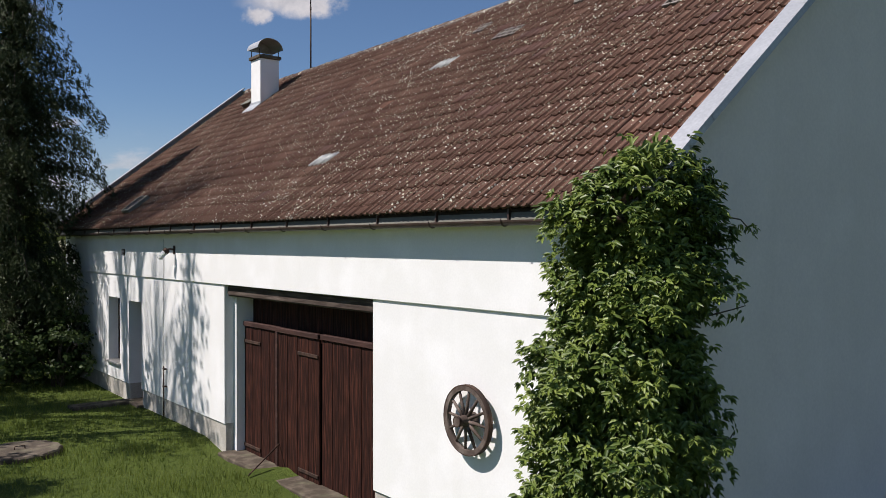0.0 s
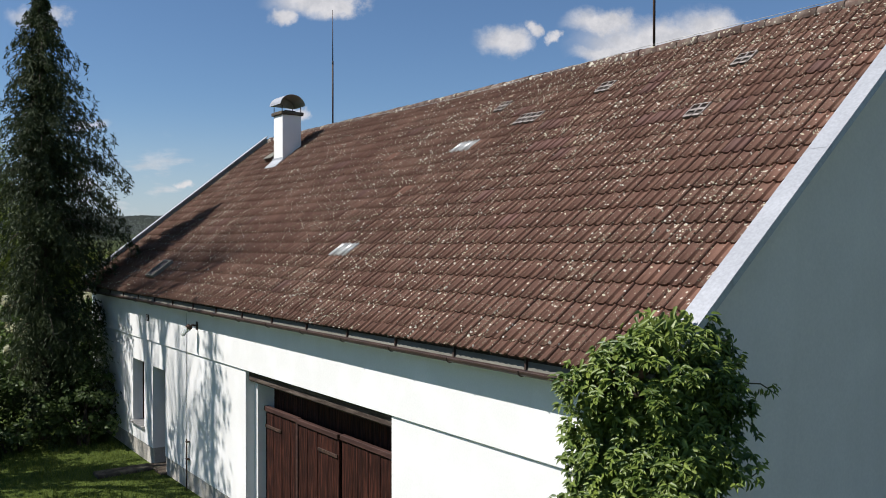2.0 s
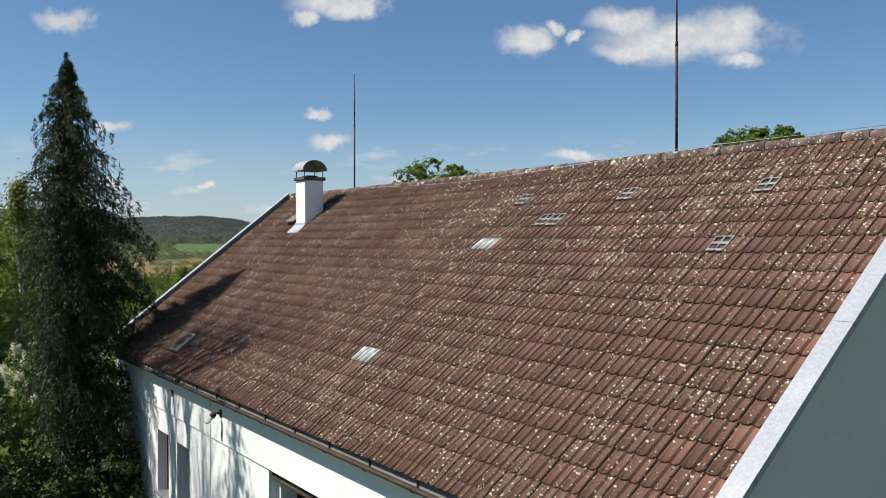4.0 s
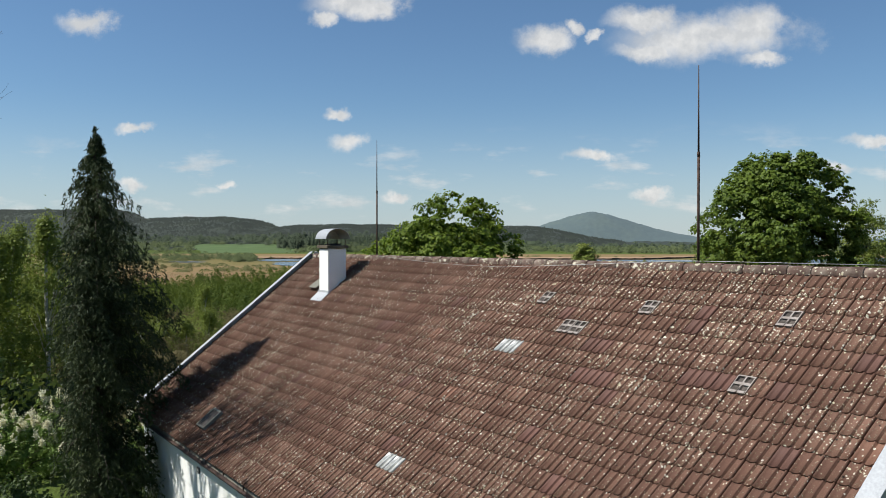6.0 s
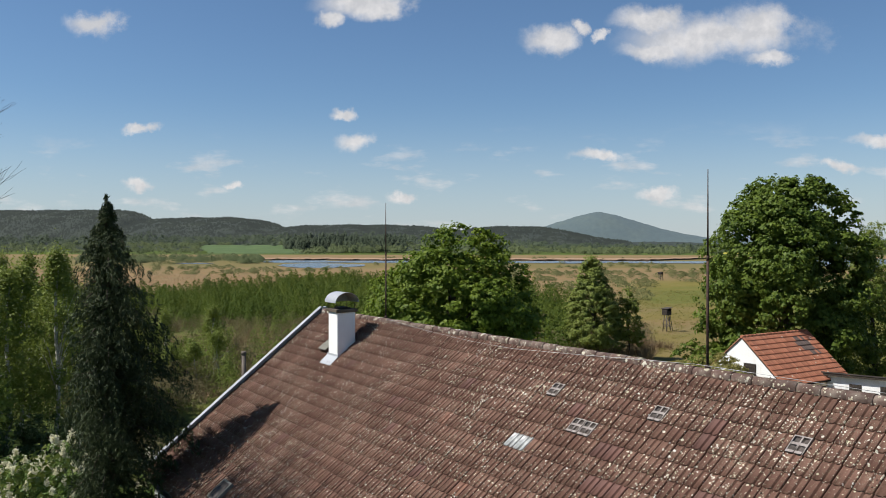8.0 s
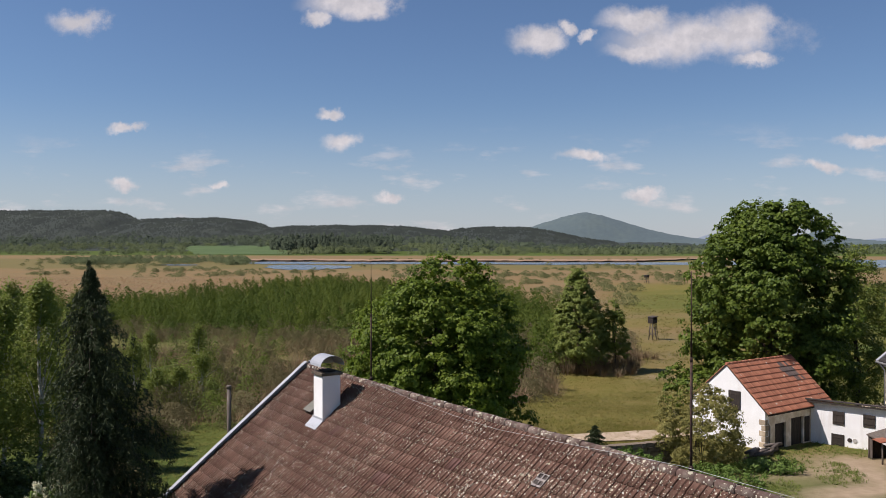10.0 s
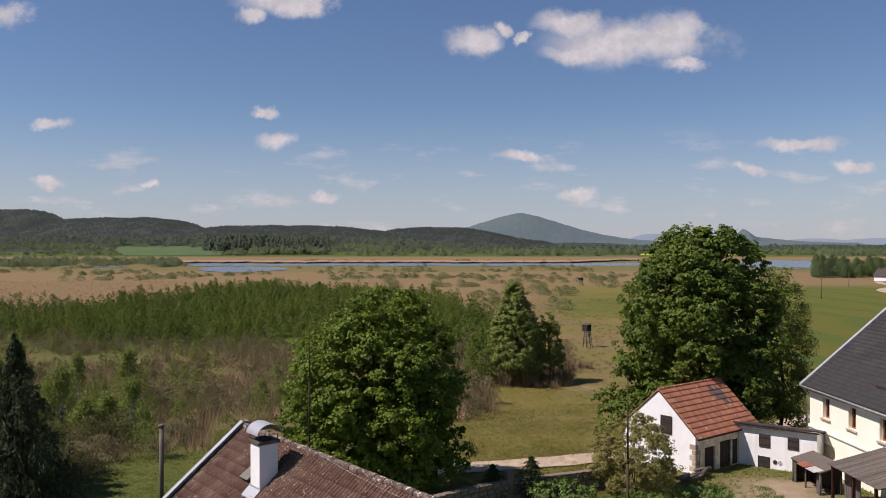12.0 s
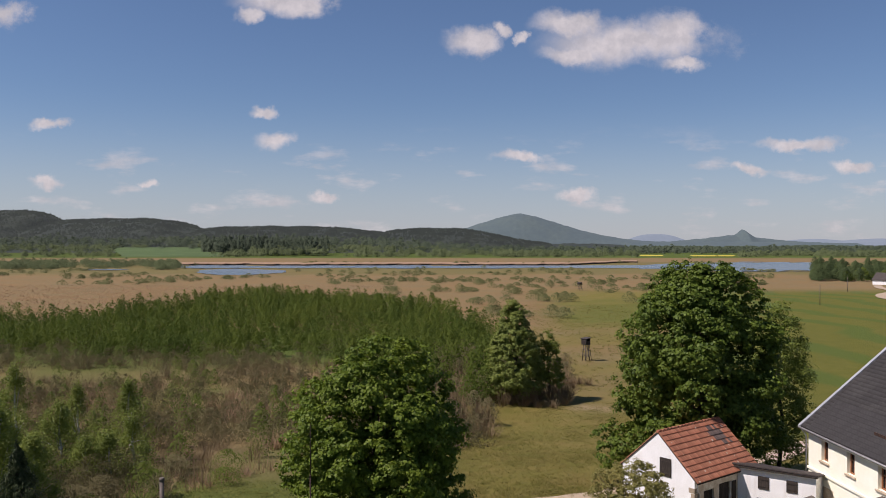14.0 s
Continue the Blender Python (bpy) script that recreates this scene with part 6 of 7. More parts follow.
def green_field(d, u):
    return (u > -0.40) & (u < -0.285) & (d < 2080)
x, y, d, u = scatter_on(1700, 2060, 2900, -0.78, 0.75, lambda x, y, d, u: ~((u > 0.235) & (u < 0.36) & (d < 2300)))
thicket("far_dark_woods", x, y, 17, 14, 62, 4.2, M_PINE, "dark pine woods beyond the lake", "woods", 1.2, False, 0.0, 0.35, 0.045, 1900)
x, y, d, u = scatter_on(1900, 1745, 2120, -0.78, 0.75, lambda x, y, d, u: ~green_field(d, u) & ~((u > 0.235) & (u < 0.36)) & (wavy(x, y, 110, 1) > -0.3))
thicket("far_light_woods", x, y, 12, 9, 72, 2.6, M_FARLEAF, "lighter green leafy woods along the lake shore", "woods", 1.2, False, 0.0, 0.35, 0.05, 1760)
x, y, d, u = scatter_on(560, 1930, 2160, -0.292, -0.14, lambda x, y, d, u: d > 0)
thicket("pine_block", x, y, 26, 6, 110, 2.8, M_PINE, "dark block of tall pines beside a green field", "woods", 1.2, False, 0.0, 0.35, 0.08, 1930)
x, y, d, u = scatter_on(900, 2600, 4000, 0.12, 0.8, lambda x, y, d, u: d > 0)
thicket("distant_woods", x, y, 14, 30, 60, 6, M_PINE, "flat distant woods towards the horizon", "woods", 1.2)
x, y, d, u = scatter_on(420, 930, 1200, -0.56, -0.32, lambda x, y, d, u: wavy(x, y, 60, 4) > -0.35)
thicket("shore_trees", x, y, 7.5, 6.0, 170, 1.1, M_FARLEAF, "green trees standing along the near lake shore", "trees", 1.2)
# far shores: bushes in the reeds, trees at the lake's end
x, y, d, u = scatter_on(1500, 560, 1250, -0.62, 0.4, lambda x, y, d, u: ((wavy(x, y, 55, 5) > 0.15) & ~((d > 930) & (d < 1150) & (u > -0.3)) & ~((np.abs(u + 0.245) < 0.06) & (d > 750))) | ((u < -0.3) & (d > 950) & (d < 1230) & (wavy(x, y, 55, 5) > -0.2)))
thicket("reed_bushes", x, y, 3.4, 4.0, 130, 0.8, M_REEDBUSH, "low willow bushes scattered through the reed beds", "bushes", 1.2)
x, y, d, u = scatter_on(240, 640, 900, 0.415, 0.62, lambda x, y, d, u: (d > 640 + 300 * (u < 0.45)) & (wavy(x, y, 30, 3) > -0.5))
thicket("shore_woods", x, y, 13, 4.6, 420, 0.9, M_SHORE, "dark green trees along the end of the lake", "woods", 1.2)
x, y, d, u = scatter_on(120, 600, 860, 0.42, 0.62, lambda x, y, d, u: d > 640 + 260 * (u < 0.45))
thicket("shore_bushes", x, y, 8, 3.6, 380, 0.75, M_YOUNG, "fresh green trees and bushes before the lake's end", "woods", 1.2)


# lawn grass near the barn
def lawn():
    n = 60000
    x = -3 + 8.6 * rng.random(n)
    y = 7.5 + 16 * rng.random(n) ** 1.1
    k = (np.hypot(x - 2.82, y - 14.7) > 0.62) & ~((np.abs(x - 5.03) < 0.62) & (np.abs(y - 18.25) < 0.24)) & ~((x > 5.2) & (y > 8.2) & (y < 13.5))
    k &= rng.random(n) < 0.65 + 0.5 * wavy(x, y, 1.1, 3)
    x, y = x[k], y[k]
    m = len(x)
    h = 0.05 + 0.075 * rng.random(m) + 0.05 * np.clip(wavy(x, y, 0.9, 6), 0, 1)
    a = rng.random(m) * 2 * np.pi
    z = 0.035 * wavy(x, y, 2.3)
    B = np.stack([x, y, z - 0.01], -1)
    W = np.stack([np.cos(a), np.sin(a), 0 * a], -1) * 0.006
    lean = np.stack([rng.normal(size=m), rng.normal(size=m), 0 * a], -1) * 0.03
    T = B + lean + np.stack([0 * h, 0 * h, h], -1)
    V = np.stack([B - W, B + W, T], 1).reshape(-1, 3)
    tagged(arrays("lawn_grass", V, np.arange(m * 3).reshape(-1, 3), leafy("lawn_blades", (0.100, 0.140, 0.021), (0.180, 0.220, 0.045), 0.4, 0.6, 0.9)), "rough green lawn grass before the barn", "grass", "", "stuff")


lawn()


# rough grass in the meadow and the yard
x, y, d, u = scatter_on(26000, 30, 118, -0.02, 0.30, lambda x, y, d, u: ((d > 46) | (x > 31)) & (rng.random(len(u)) < 0.55 + 0.5 * wavy(x, y, 6, 2)) & ~((np.abs(x - 45) < 4) & (np.abs(y - 22.5) < 2)))
twigs("meadow_grass", x, y, 0.13, 0.4, 7, leafy("meadow_blades", (0.140, 0.148, 0.026), (0.285, 0.230, 0.080), 0.6, 0.7, 0.25), "uneven olive and straw-coloured meadow grass", "grass", 0.022)


n = 7500
x, y = 29 + 21 * rng.random(n), 15.5 + 14 * rng.random(n)
bare = np.exp(-((x - 42.5) / 6.0) ** 2 - ((y - 22.2) / 3.6) ** 2) * 2.3 * soft(wavy(x, y, 1.7, 4), -0.7, 0.35)
k = (rng.random(n) > bare * 1.3) & ~((x > 42.6) & (y > 29.1)) & (x - 47.3 < 0.2 * (29.3 - y))
x, y = x[k], y[k]
twigs("yard_grass", x, y, 0.14, 0.25, 8, leafy("yard_blades", (0.100, 0.140, 0.024), (0.215, 0.245, 0.060), 0.35, 0.7, 0.5), "tufts of fresh green grass in the farmyard", "grass", 0.016)
x, y = 9 + 19 * rng.random(5200), 30 + 26 * rng.random(5200)
k = y < lawn_edge(x) + 0.8
twigs("rear_lawn", x[k], y[k], 0.11, 0.35, 8, leafy("rear_lawn_blades", (0.100, 0.118, 0.020), (0.215, 0.205, 0.052), 0.3, 0.7, 0.5), "yellowish rough grass behind the barn", "grass", 0.018)
x, y, d, u = scatter_on(5000, 118, 330, 0.03, 0.30, lambda x, y, d, u: rng.random(len(u)) < 0.5 + 0.5 * wavy(x, y, 11, 2))
twigs("meadow_tufts", x, y, 0.40, 0.9, 9, leafy("tuft_blades", (0.160, 0.165, 0.040), (0.275, 0.225, 0.080), 0.6, 0.7, 0.08), "tufts of straw and green grass in the far meadow", "grass", 0.045)


# ---------------------------------------------------------------- creeper on the barn's corner
def creeper():
    t = thing("creeper", (WALL, NEAR, 0), "thick leafy creeper climbing the barn's corner", "climbing plant")
    P, Nn = [], []
    n = 1500
    z = 4.18 * rng.random(n) ** 0.9
    left = np.interp(z, [0, 0.9, 2.4, 3.4, 3.8, 4.1, 4.3], [1.50, 1.34, 1.05, 0.76, 0.64, 0.42, 0.1])
    right = np.interp(z, [0, 1.2, 1.8, 2.5, 3.0, 3.5, 3.9, 4.2, 4.45], [0.52, 0.56, 0.62, 0.40, 0.46, 0.66, 0.58, 0.40, 0.25])
    s = -right + (left + right) * rng.random(n)
    z = np.minimum(z, 4.24 - 0.74 * np.clip(s, 0, 2) - 0.1 * rng.random(n))
    thick = 0.36 * np.sqrt(np.clip(1 - ((s - 0.35) / 1.7) ** 2, 0.12, 1)) * (0.75 + 0.5 * rng.random(n)) * np.interp(z, [0, 3.8, 4.4], [1.0, 0.95, 0.5])
    thick = thick * (1 + 0.26 * np.sin(z * 5 + s * 4) + 0.36 * np.sin(z * 9 - s * 7) * np.sin(s * 7 + 1)) * np.where(rng.random(n) < 0.42, 0.38, 1.0)
    c = np.clip(s / 0.42, -1, 1)
    ang = (1 - c) / 2 * (math.pi / 2)
    nx, ny = -np.cos(ang), -np.sin(ang)
    bx = np.where(s < 0, -s, 0.0)
    by = np.where(s > 0, s, 0.0)
    cc = np.stack([bx + nx * thick, by + ny * thick, z + 0.03], -1)
    out = np.stack([nx, ny, 0.25 + 0 * z], -1)
    # a dark inner mass of small leaves
    k = rng.poisson(15, n)
    ids = np.repeat(np.arange(n), k)
    m = len(ids)
    C = np.stack([bx, by, z], -1)[ids] + np.stack([nx, ny, 0 * z], -1)[ids] * (thick[ids] * (0.15 + 0.5 * rng.random(m)))[:, None] + rng.normal(size=(m, 3)) * np.array([0.06, 0.06, 0.07])
    Nr = unit(out[ids] * 0.9 + rng.normal(size=(m, 3)) * 0.42 + np.array([0, 0, 0.35]))
    ln = 0.075 + 0.05 * rng.random(m)
    down = np.array([0, 0, -1.0]) + rng.normal(size=(m, 3)) * 0.55
    # shoots: fans of drooping leaflets round one tip
    q = 3700
    pick = rng.integers(0, n, q)
    tip = cc[pick] + rng.normal(size=(q, 3)) * 0.055
    face = unit(out[pick] + rng.normal(size=(q, 3)) * 0.3)
    side = unit(np.cross(face, np.array([0, 0, 1.0])))
    fan = 6
    a = np.linspace(-1.35, 1.35, fan)[None] + rng.normal(size=(q, fan)) * 0.22
    way = unit(side[:, None] * np.sin(a)[..., None] + face[:, None] * 0.45 + np.array([0, 0, -1.0]) * (np.cos(a) * 0.9 + 0.15)[..., None])
    size = (0.060 + 0.045 * rng.random((q, fan)))
    C = np.concatenate([C, (tip[:, None] + way * size[..., None] * 0.5).reshape(-1, 3)])
    Nr = np.concatenate([Nr, unit((face[:, None] * 0.7 + np.array([0, 0, 0.8]) - way * 0.1 + rng.normal(size=(q, fan, 3)) * 0.16).reshape(-1, 3))])
    ln = np.concatenate([ln, size.ravel()])
    down = np.concatenate([down, way.reshape(-1, 3)])
    # trailing shoots over the gable
    for (sx, sz, dx, dz, q) in ((0.55, 3.72, 0.85, -0.24, 40), (0.5, 2.75, 0.72, 0.10, 30), (0.5, 3.3, 0.5, 0.08, 20), (0.35, 4.0, 0.3, 0.05, 14), (0.6, 1.6, 0.45, 0.12, 18)):
        f = np.linspace(0, 1, q)
        C = np.concatenate([C, np.stack([sx + dx * f, -0.12 - 0.12 * np.sin(f * 3), sz + dz * f + 0.05 * np.sin(f * 9)], -1) + rng.normal(size=(q, 3)) * 0.022])
        Nr = np.concatenate([Nr, unit(rng.normal(size=(q, 3)) * 0.4 + np.array([-0.2, -1, 0.3]))])
        ln = np.concatenate([ln, 0.10 * (1 - 0.5 * f)])
        down = np.concatenate([down, np.array([0, 0, -1.0]) + rng.normal(size=(q, 3)) * 0.55])
    m = len(C)
    Lx = unit(down - Nr * np.sum(down * Nr, 1, keepdims=True))
    Wx = np.cross(Nr, Lx)
    h = ln[:, None]
    fold = Nr * h * 0.10
    V = np.stack([C - Lx * h * 0.45, C - Lx * h * 0.2 + Wx * h * 0.17 + fold, C + Lx * h * 0.15 + Wx * h * 0.155 + fold, C + Lx * h * 0.55 - Nr * h * 0.12,
                  C + Lx * h * 0.15 - Wx * h * 0.155 + fold, C - Lx * h * 0.2 - Wx * h * 0.17 + fold], 1)
    tri = np.array([[0, 1, 2], [0, 2, 3], [0, 3, 4], [0, 4, 5]])
    near = np.argsort(np.where(C[:, 2] > 1.2, -np.sum(Nr * np.array([-0.55, -0.75, 0.3]), 1) - 0.3 * (C[:, 0] < 0.1), 9))[:260]
    mask = np.ones(m, bool)
    mask[near] = False
    rest_v = V[mask]
    F = (np.arange(len(rest_v))[:, None, None] * 6 + tri[None]).reshape(-1, 3)
    arrays("foliage", rest_v.reshape(-1, 3), F, M_IVY, t, "dense overlapping green leaves")["kind"] = "stuff"
    me = bpy.data.meshes.new("leaf")
    me.from_pydata([(0, -0.45, 0), (0.27, -0.2, 0.10), (0.24, 0.15, 0.10), (0, 0.55, -0.12), (-0.24, 0.15, 0.10), (-0.27, -0.2, 0.10)], [], [tuple(q) for q in tri])
    me.materials.append(M_IVY)
    for q in near:
        o = new("leaf", me)
        o.parent = t
        B = Matrix((tuple(Wx[q]), tuple(Lx[q]), tuple(Nr[q]))).transposed().to_4x4()
        o.matrix_basis = Matrix.Translation(C[q]) @ B @ Matrix.Scale(float(ln[q]), 4)
    bm = bmesh.new()
    r = random.Random(3)
    for k in range(26):
        sx = r.uniform(-0.45, 0.75)
        pts = []
        for q in range(8):
            zz = q * 0.52 + r.uniform(-0.05, 0.05)
            sx += r.uniform(-0.08, 0.08)
            pts.append((-0.05 if sx > 0 else -sx, sx if sx > 0 else -0.05, zz - 0.1))
        tube(bm, pts, 0.02, 5, 0.006)
    for (sx, sz, dx, dz) in ((0.55, 3.72, 0.85, -0.24), (0.5, 2.75, 0.72, 0.10), (0.5, 3.3, 0.5, 0.08), (0.35, 4.0, 0.3, 0.05), (0.6, 1.6, 0.45, 0.12)):
        tube(bm, [(sx - 0.3, -0.15, sz), (sx + dx * 0.5, -0.24, sz + dz * 0.5 + 0.04), (sx + dx, -0.14, sz + dz)], 0.009, 5, 0.004)
    part("stems", bm, M_BARK, t, "woody brown stems")


creeper()

# ---------------------------------------------------------------- yard behind the barn
M_RED_TILE = surface("old_red_clay_tile", (0.33, 0.125, 0.07), (0.43, 0.19, 0.11), 3, 0.85, 0.4, 40, vary=0.22, spots=(((0.5, 0.42, 0.34), 5, 0.12),))
M_DARK_TILE = surface("blackened_clay_tile", (0.10, 0.075, 0.065), (0.17, 0.12, 0.10), 3, 0.85, 0.4, 40, vary=0.2)
M_SHED_WALL = surface("flaking_whitewash", (0.82, 0.81, 0.78), (0.88, 0.87, 0.85), 1.2, 0.9, 0.4, 25, streak=((0.55, 0.48, 0.40), 0.35))
M_RUBBLE = surface("weathered_rubble_stone", (0.17, 0.13, 0.092), (0.27, 0.215, 0.16), 1.2, 0.9, 0.7, 25, vary=0.12)
M_STONE = surface("sandstone_blocks", (0.42, 0.33, 0.23), (0.55, 0.46, 0.35), 2.2, 0.9, 0.7, 25, vary=0.2)
M_SHED_FRONT = surface("sandy_rubble_and_worn_limewash", (0.62, 0.52, 0.39), (0.80, 0.73, 0.62), 2.4, 0.92, 0.6, 22, streak=((0.44, 0.33, 0.23), 0.3))
M_SHUTTER = surface("grey_brown_shutter_boards", (0.032, 0.025, 0.020), (0.060, 0.046, 0.036), 5, 0.8, 0.4, 40, vary=0.2, stretch=(4, 4, 0.6))
M_CREAM = surface("cream_painted_plaster", (0.86, 0.82, 0.66), (0.90, 0.86, 0.72), 0.9, 0.85, 0.2, 30, streak=((0.76, 0.70, 0.56), 0.2), grain=0.3)
M_SLATE = surface("dark_slate_roof", (0.044, 0.041, 0.040), (0.060, 0.056, 0.054), 0.5, 0.8, 0.2, 8, vary=0.10, spec=0.15)
M_FELT = surface("tarred_roof_felt", (0.055, 0.045, 0.040), (0.095, 0.078, 0.068), 1.5, 0.8, 0.3, 20)
M_RUST = surface("rusty_red_sheet", (0.26, 0.09, 0.05), (0.36, 0.15, 0.09), 3, 0.7, 0.2, 30)
M_WFRAME = surface("orange_brown_window_wood", (0.28, 0.11, 0.045), (0.36, 0.16, 0.07), 3, 0.5, 0.2, 40)
M_GREY_TRIM = surface("grey_stucco_trim", (0.42, 0.39, 0.35), (0.52, 0.49, 0.44), 2, 0.9, 0.3, 40)
M_BAR = surface("grey_glazing_bars", (0.26, 0.255, 0.245), (0.34, 0.335, 0.325), 4, 0.7, 0.1, 50)
M_GREY_WOOD = surface("silvered_boards", (0.105, 0.084, 0.068), (0.175, 0.148, 0.124), 4, 0.85, 0.4, 40, vary=0.2, stretch=(4, 4, 0.6))

# small white shed with a red tiled roof; its ridge runs along x
SX0, SX1, SY0, SY1, SB = 42.8, 49.2, 29.4, 34.9, -0.6
SR_Y, SR_Z, SE_Z = 32.1, 4.4, 1.75
shed = thing("shed", (45.7, 32.1, SB), "small white farm shed with a steep red tiled roof", "shed")
si = shed.matrix_world.inverted()


def shed_part(name, bm, mat, label="", parent=None):
    o = part(name, bm, mat, parent or shed, label)
    o.matrix_parent_inverse = si
    return o


def gable_outline():
    return [(SY0, SB - 0.5), (SY1, SB - 0.5), (SY1, SE_Z + 0.1), (SR_Y, SR_Z - 0.12), (SY0, SE_Z + 0.1)]


bm = bmesh.new()
prism(bm, gable_outline(), "x", SX0, SX0 + 0.4)
shed_part("gable_wall", bm, M_SHED_WALL, "whitewashed gable wall with flaking patches")
bm = bmesh.new()
prism(bm, gable_outline(), "x", SX1 - 0.4, SX1)
shed_part("back_gable_wall", bm, M_SHED_WALL)
bm = bmesh.new()
for x0, x1, z0, z1 in ((SX0 + 0.401, 43.75, SB - 0.5, SE_Z + 0.05), (43.75, 44.85, 1.05, SE_Z + 0.05), (44.85, 45.40, SB - 0.5, SE_Z + 0.05), (45.40, 46.65, 1.2, SE_Z + 0.05), (46.65, SX1 - 0.401, SB - 0.5, SE_Z + 0.05)):
    box(bm, (x0, SY0, z0), (x1, SY0 + 0.4, z1))
bmesh.ops.remove_doubles(bm, verts=bm.verts, dist=0.0005)
shed_part("front_wall", bm, M_SHED_FRONT, "sandy bare stone front wall with two doorways")
bm = bmesh.new()
box(bm, (SX0 + 0.401, SY1 - 0.4, SB - 0.5), (SX1 - 0.401, SY1, SE_Z + 0.05))
shed_part("rear_wall", bm, M_SHED_WALL)
for x0, x1, z1 in ((43.75, 44.85, 1.05), (45.40, 46.65, 1.2)):
    n = 7
    w = (x1 - x0) / n
    dm = bmesh.new()
    box(dm, (x0, SY0 + 0.16, SB), (x1, SY0 + 0.18, z1))
    dd = shed_part("door", dm, M_DARK_IN, "dark boarded shed door")
    for k in range(n):
        bm = bmesh.new()
        box(bm, (x0 + k * w + 0.006, SY0 + 0.12, SB), (x0 + (k + 1) * w - 0.006, SY0 + 0.158, z1 - 0.03), 0.004)
        part("plank", bm, M_SHUTTER, dd)
bm = bmesh.new()
box(bm, (SX0 - 0.055, 31.08, 1.68), (SX0 - 0.003, 31.93, 2.83), 0.01)
sh = shed_part("shutter", bm, M_SHUTTER, "closed grey-brown board shutter")
for z in (1.85, 2.6):
    bm = bmesh.new()
    box(bm, (SX0 - 0.075, 31.10, z), (SX0 - 0.056, 31.91, z + 0.08), 0.004)
    part("batten", bm, M_SHUTTER, sh)
# quoins at the corner
for k in range(6):
    bm = bmesh.new()
    w = 0.42 if k % 2 else 0.26
    box(bm, (SX0 - 0.02, SY0 - 0.02, SB + 0.02 + k * 0.33), (SX0 + (0.5 - w) + 0.2, SY0 + w, SB + 0.33 + k * 0.33), 0.02)
    shed_part("quoin", bm, M_STONE, "sandstone corner block")
# drainpipe and open shutter leaf
bm = bmesh.new()
tube(bm, [(SX0 + 0.15, SY0 - 0.10, SE_Z), (SX0 + 0.12, SY0 - 0.10, 1.2), (SX0 + 0.35, SY0 - 0.08, 1.0), (SX0 + 0.3, SY0 - 0.08, -0.3)], 0.035, 8)
shed_part("downpipe", bm, M_ZINC_DULL, "grey metal downpipe")
bm = bmesh.new()
box(bm, (46.75, SY0 - 0.06, -0.4), (47.25, SY0 - 0.012, 1.15), 0.01)
shed_part("door_leaf", bm, M_SHUTTER, "dark door leaf folded back")
# roof
spitch = math.atan((SR_Z - SE_Z) / (SR_Y - SY0 + 0.25))
for side in (0, 1):
    bm = bmesh.new()
    y_e = SY0 - 0.25 if side == 0 else 2 * SR_Y - SY0 + 0.25
    prism(bm, [(y_e, SE_Z - 0.02), (SR_Y, SR_Z - 0.02), (SR_Y, SR_Z - 0.10), (y_e, SE_Z - 0.10)], "x", SX0 - 0.05, SX1 + 0.35)
    rf = shed_part("roof", bm, M_DARK_IN, "red clay tiled roof with darker patches")
    nx, ny = 29, 10
    tw = (SX1 + 0.35 - SX0 + 0.05) / nx
    slope = math.hypot(SR_Y - y_e, SR_Z - SE_Z)
    tl = slope / ny
    meshes = []
    for mat in (M_RED_TILE, M_DARK_TILE):
        bm = bmesh.new()
        prism(bm, [(-tw / 2 + 0.005, 0.0), (-tw / 2 + 0.005, 0.05), (-tw * 0.22, 0.068), (tw * 0.22, 0.068), (tw / 2 - 0.005, 0.05), (tw / 2 - 0.005, 0.0)], "y", 0, tl * 1.12)
        me = bpy.data.meshes.new("tile")
        bm.to_mesh(me)
        bm.free()
        me.materials.append(mat)
        meshes.append(me)
    for i in range(ny):
        for j in range(nx):
            dark = ((j - 22.0) / 3.4) ** 2 + ((i - 6.5 + 0.25 * (j - 21.5)) / 1.7) ** 2 < 1 + 0.5 * math.sin(j * 2.7 + i * 1.9)
            o = new("tile", meshes[dark])
            o.parent = rf
            a = math.degrees(spitch)
            y, z = y_e + (SR_Y - y_e) * i / ny, SE_Z + (SR_Z - SE_Z) * i / ny
            m = pose(SX0 - 0.05 + (j + 0.5) * tw, y, z, a - 5.5)
            if side:
                m = Matrix.Translation((SX0 - 0.05 + (j + 0.5) * tw, y, z)) @ Matrix.Rotation(math.pi, 4, "Z") @ Matrix.Rotation(radians(a - 5.5), 4, "X")
            o.matrix_basis = m @ pose(0, 0, 0, 0, 0.6 * math.sin(i * 3.1 + j * 7.7), 0.5 * math.sin(i * 9.1 + j * 2.7))
for k in range(18):
    bm = bmesh.new()
    x0 = SX0 - 0.05 + k * 0.372
    tube(bm, [(x0, SR_Y, SR_Z + 0.0), (x0 + 0.40, SR_Y, SR_Z - 0.012)], 0.10, 8, 0.085)
    shed_part("ridge_tile", bm, M_RED_TILE)

# low white annex between shed and house
AU = Vector((0.2, -0.98, 0)).normalized()
AN = Vector((AU.y, -AU.x, 0))
annex = thing("annex", (47.4, 29.36, -0.7), "low white annex with shuttered openings and a tarred lean-to roof", "outbuilding", rz=math.degrees(math.atan2(AU.y, AU.x)))
ZA = 0.7


def lean_back(bm):
    # the monopitch roof falls away from the yard
    for v in bm.verts:
        if v.co.z > 1.0:
            v.co.z -= 0.16 * v.co.y


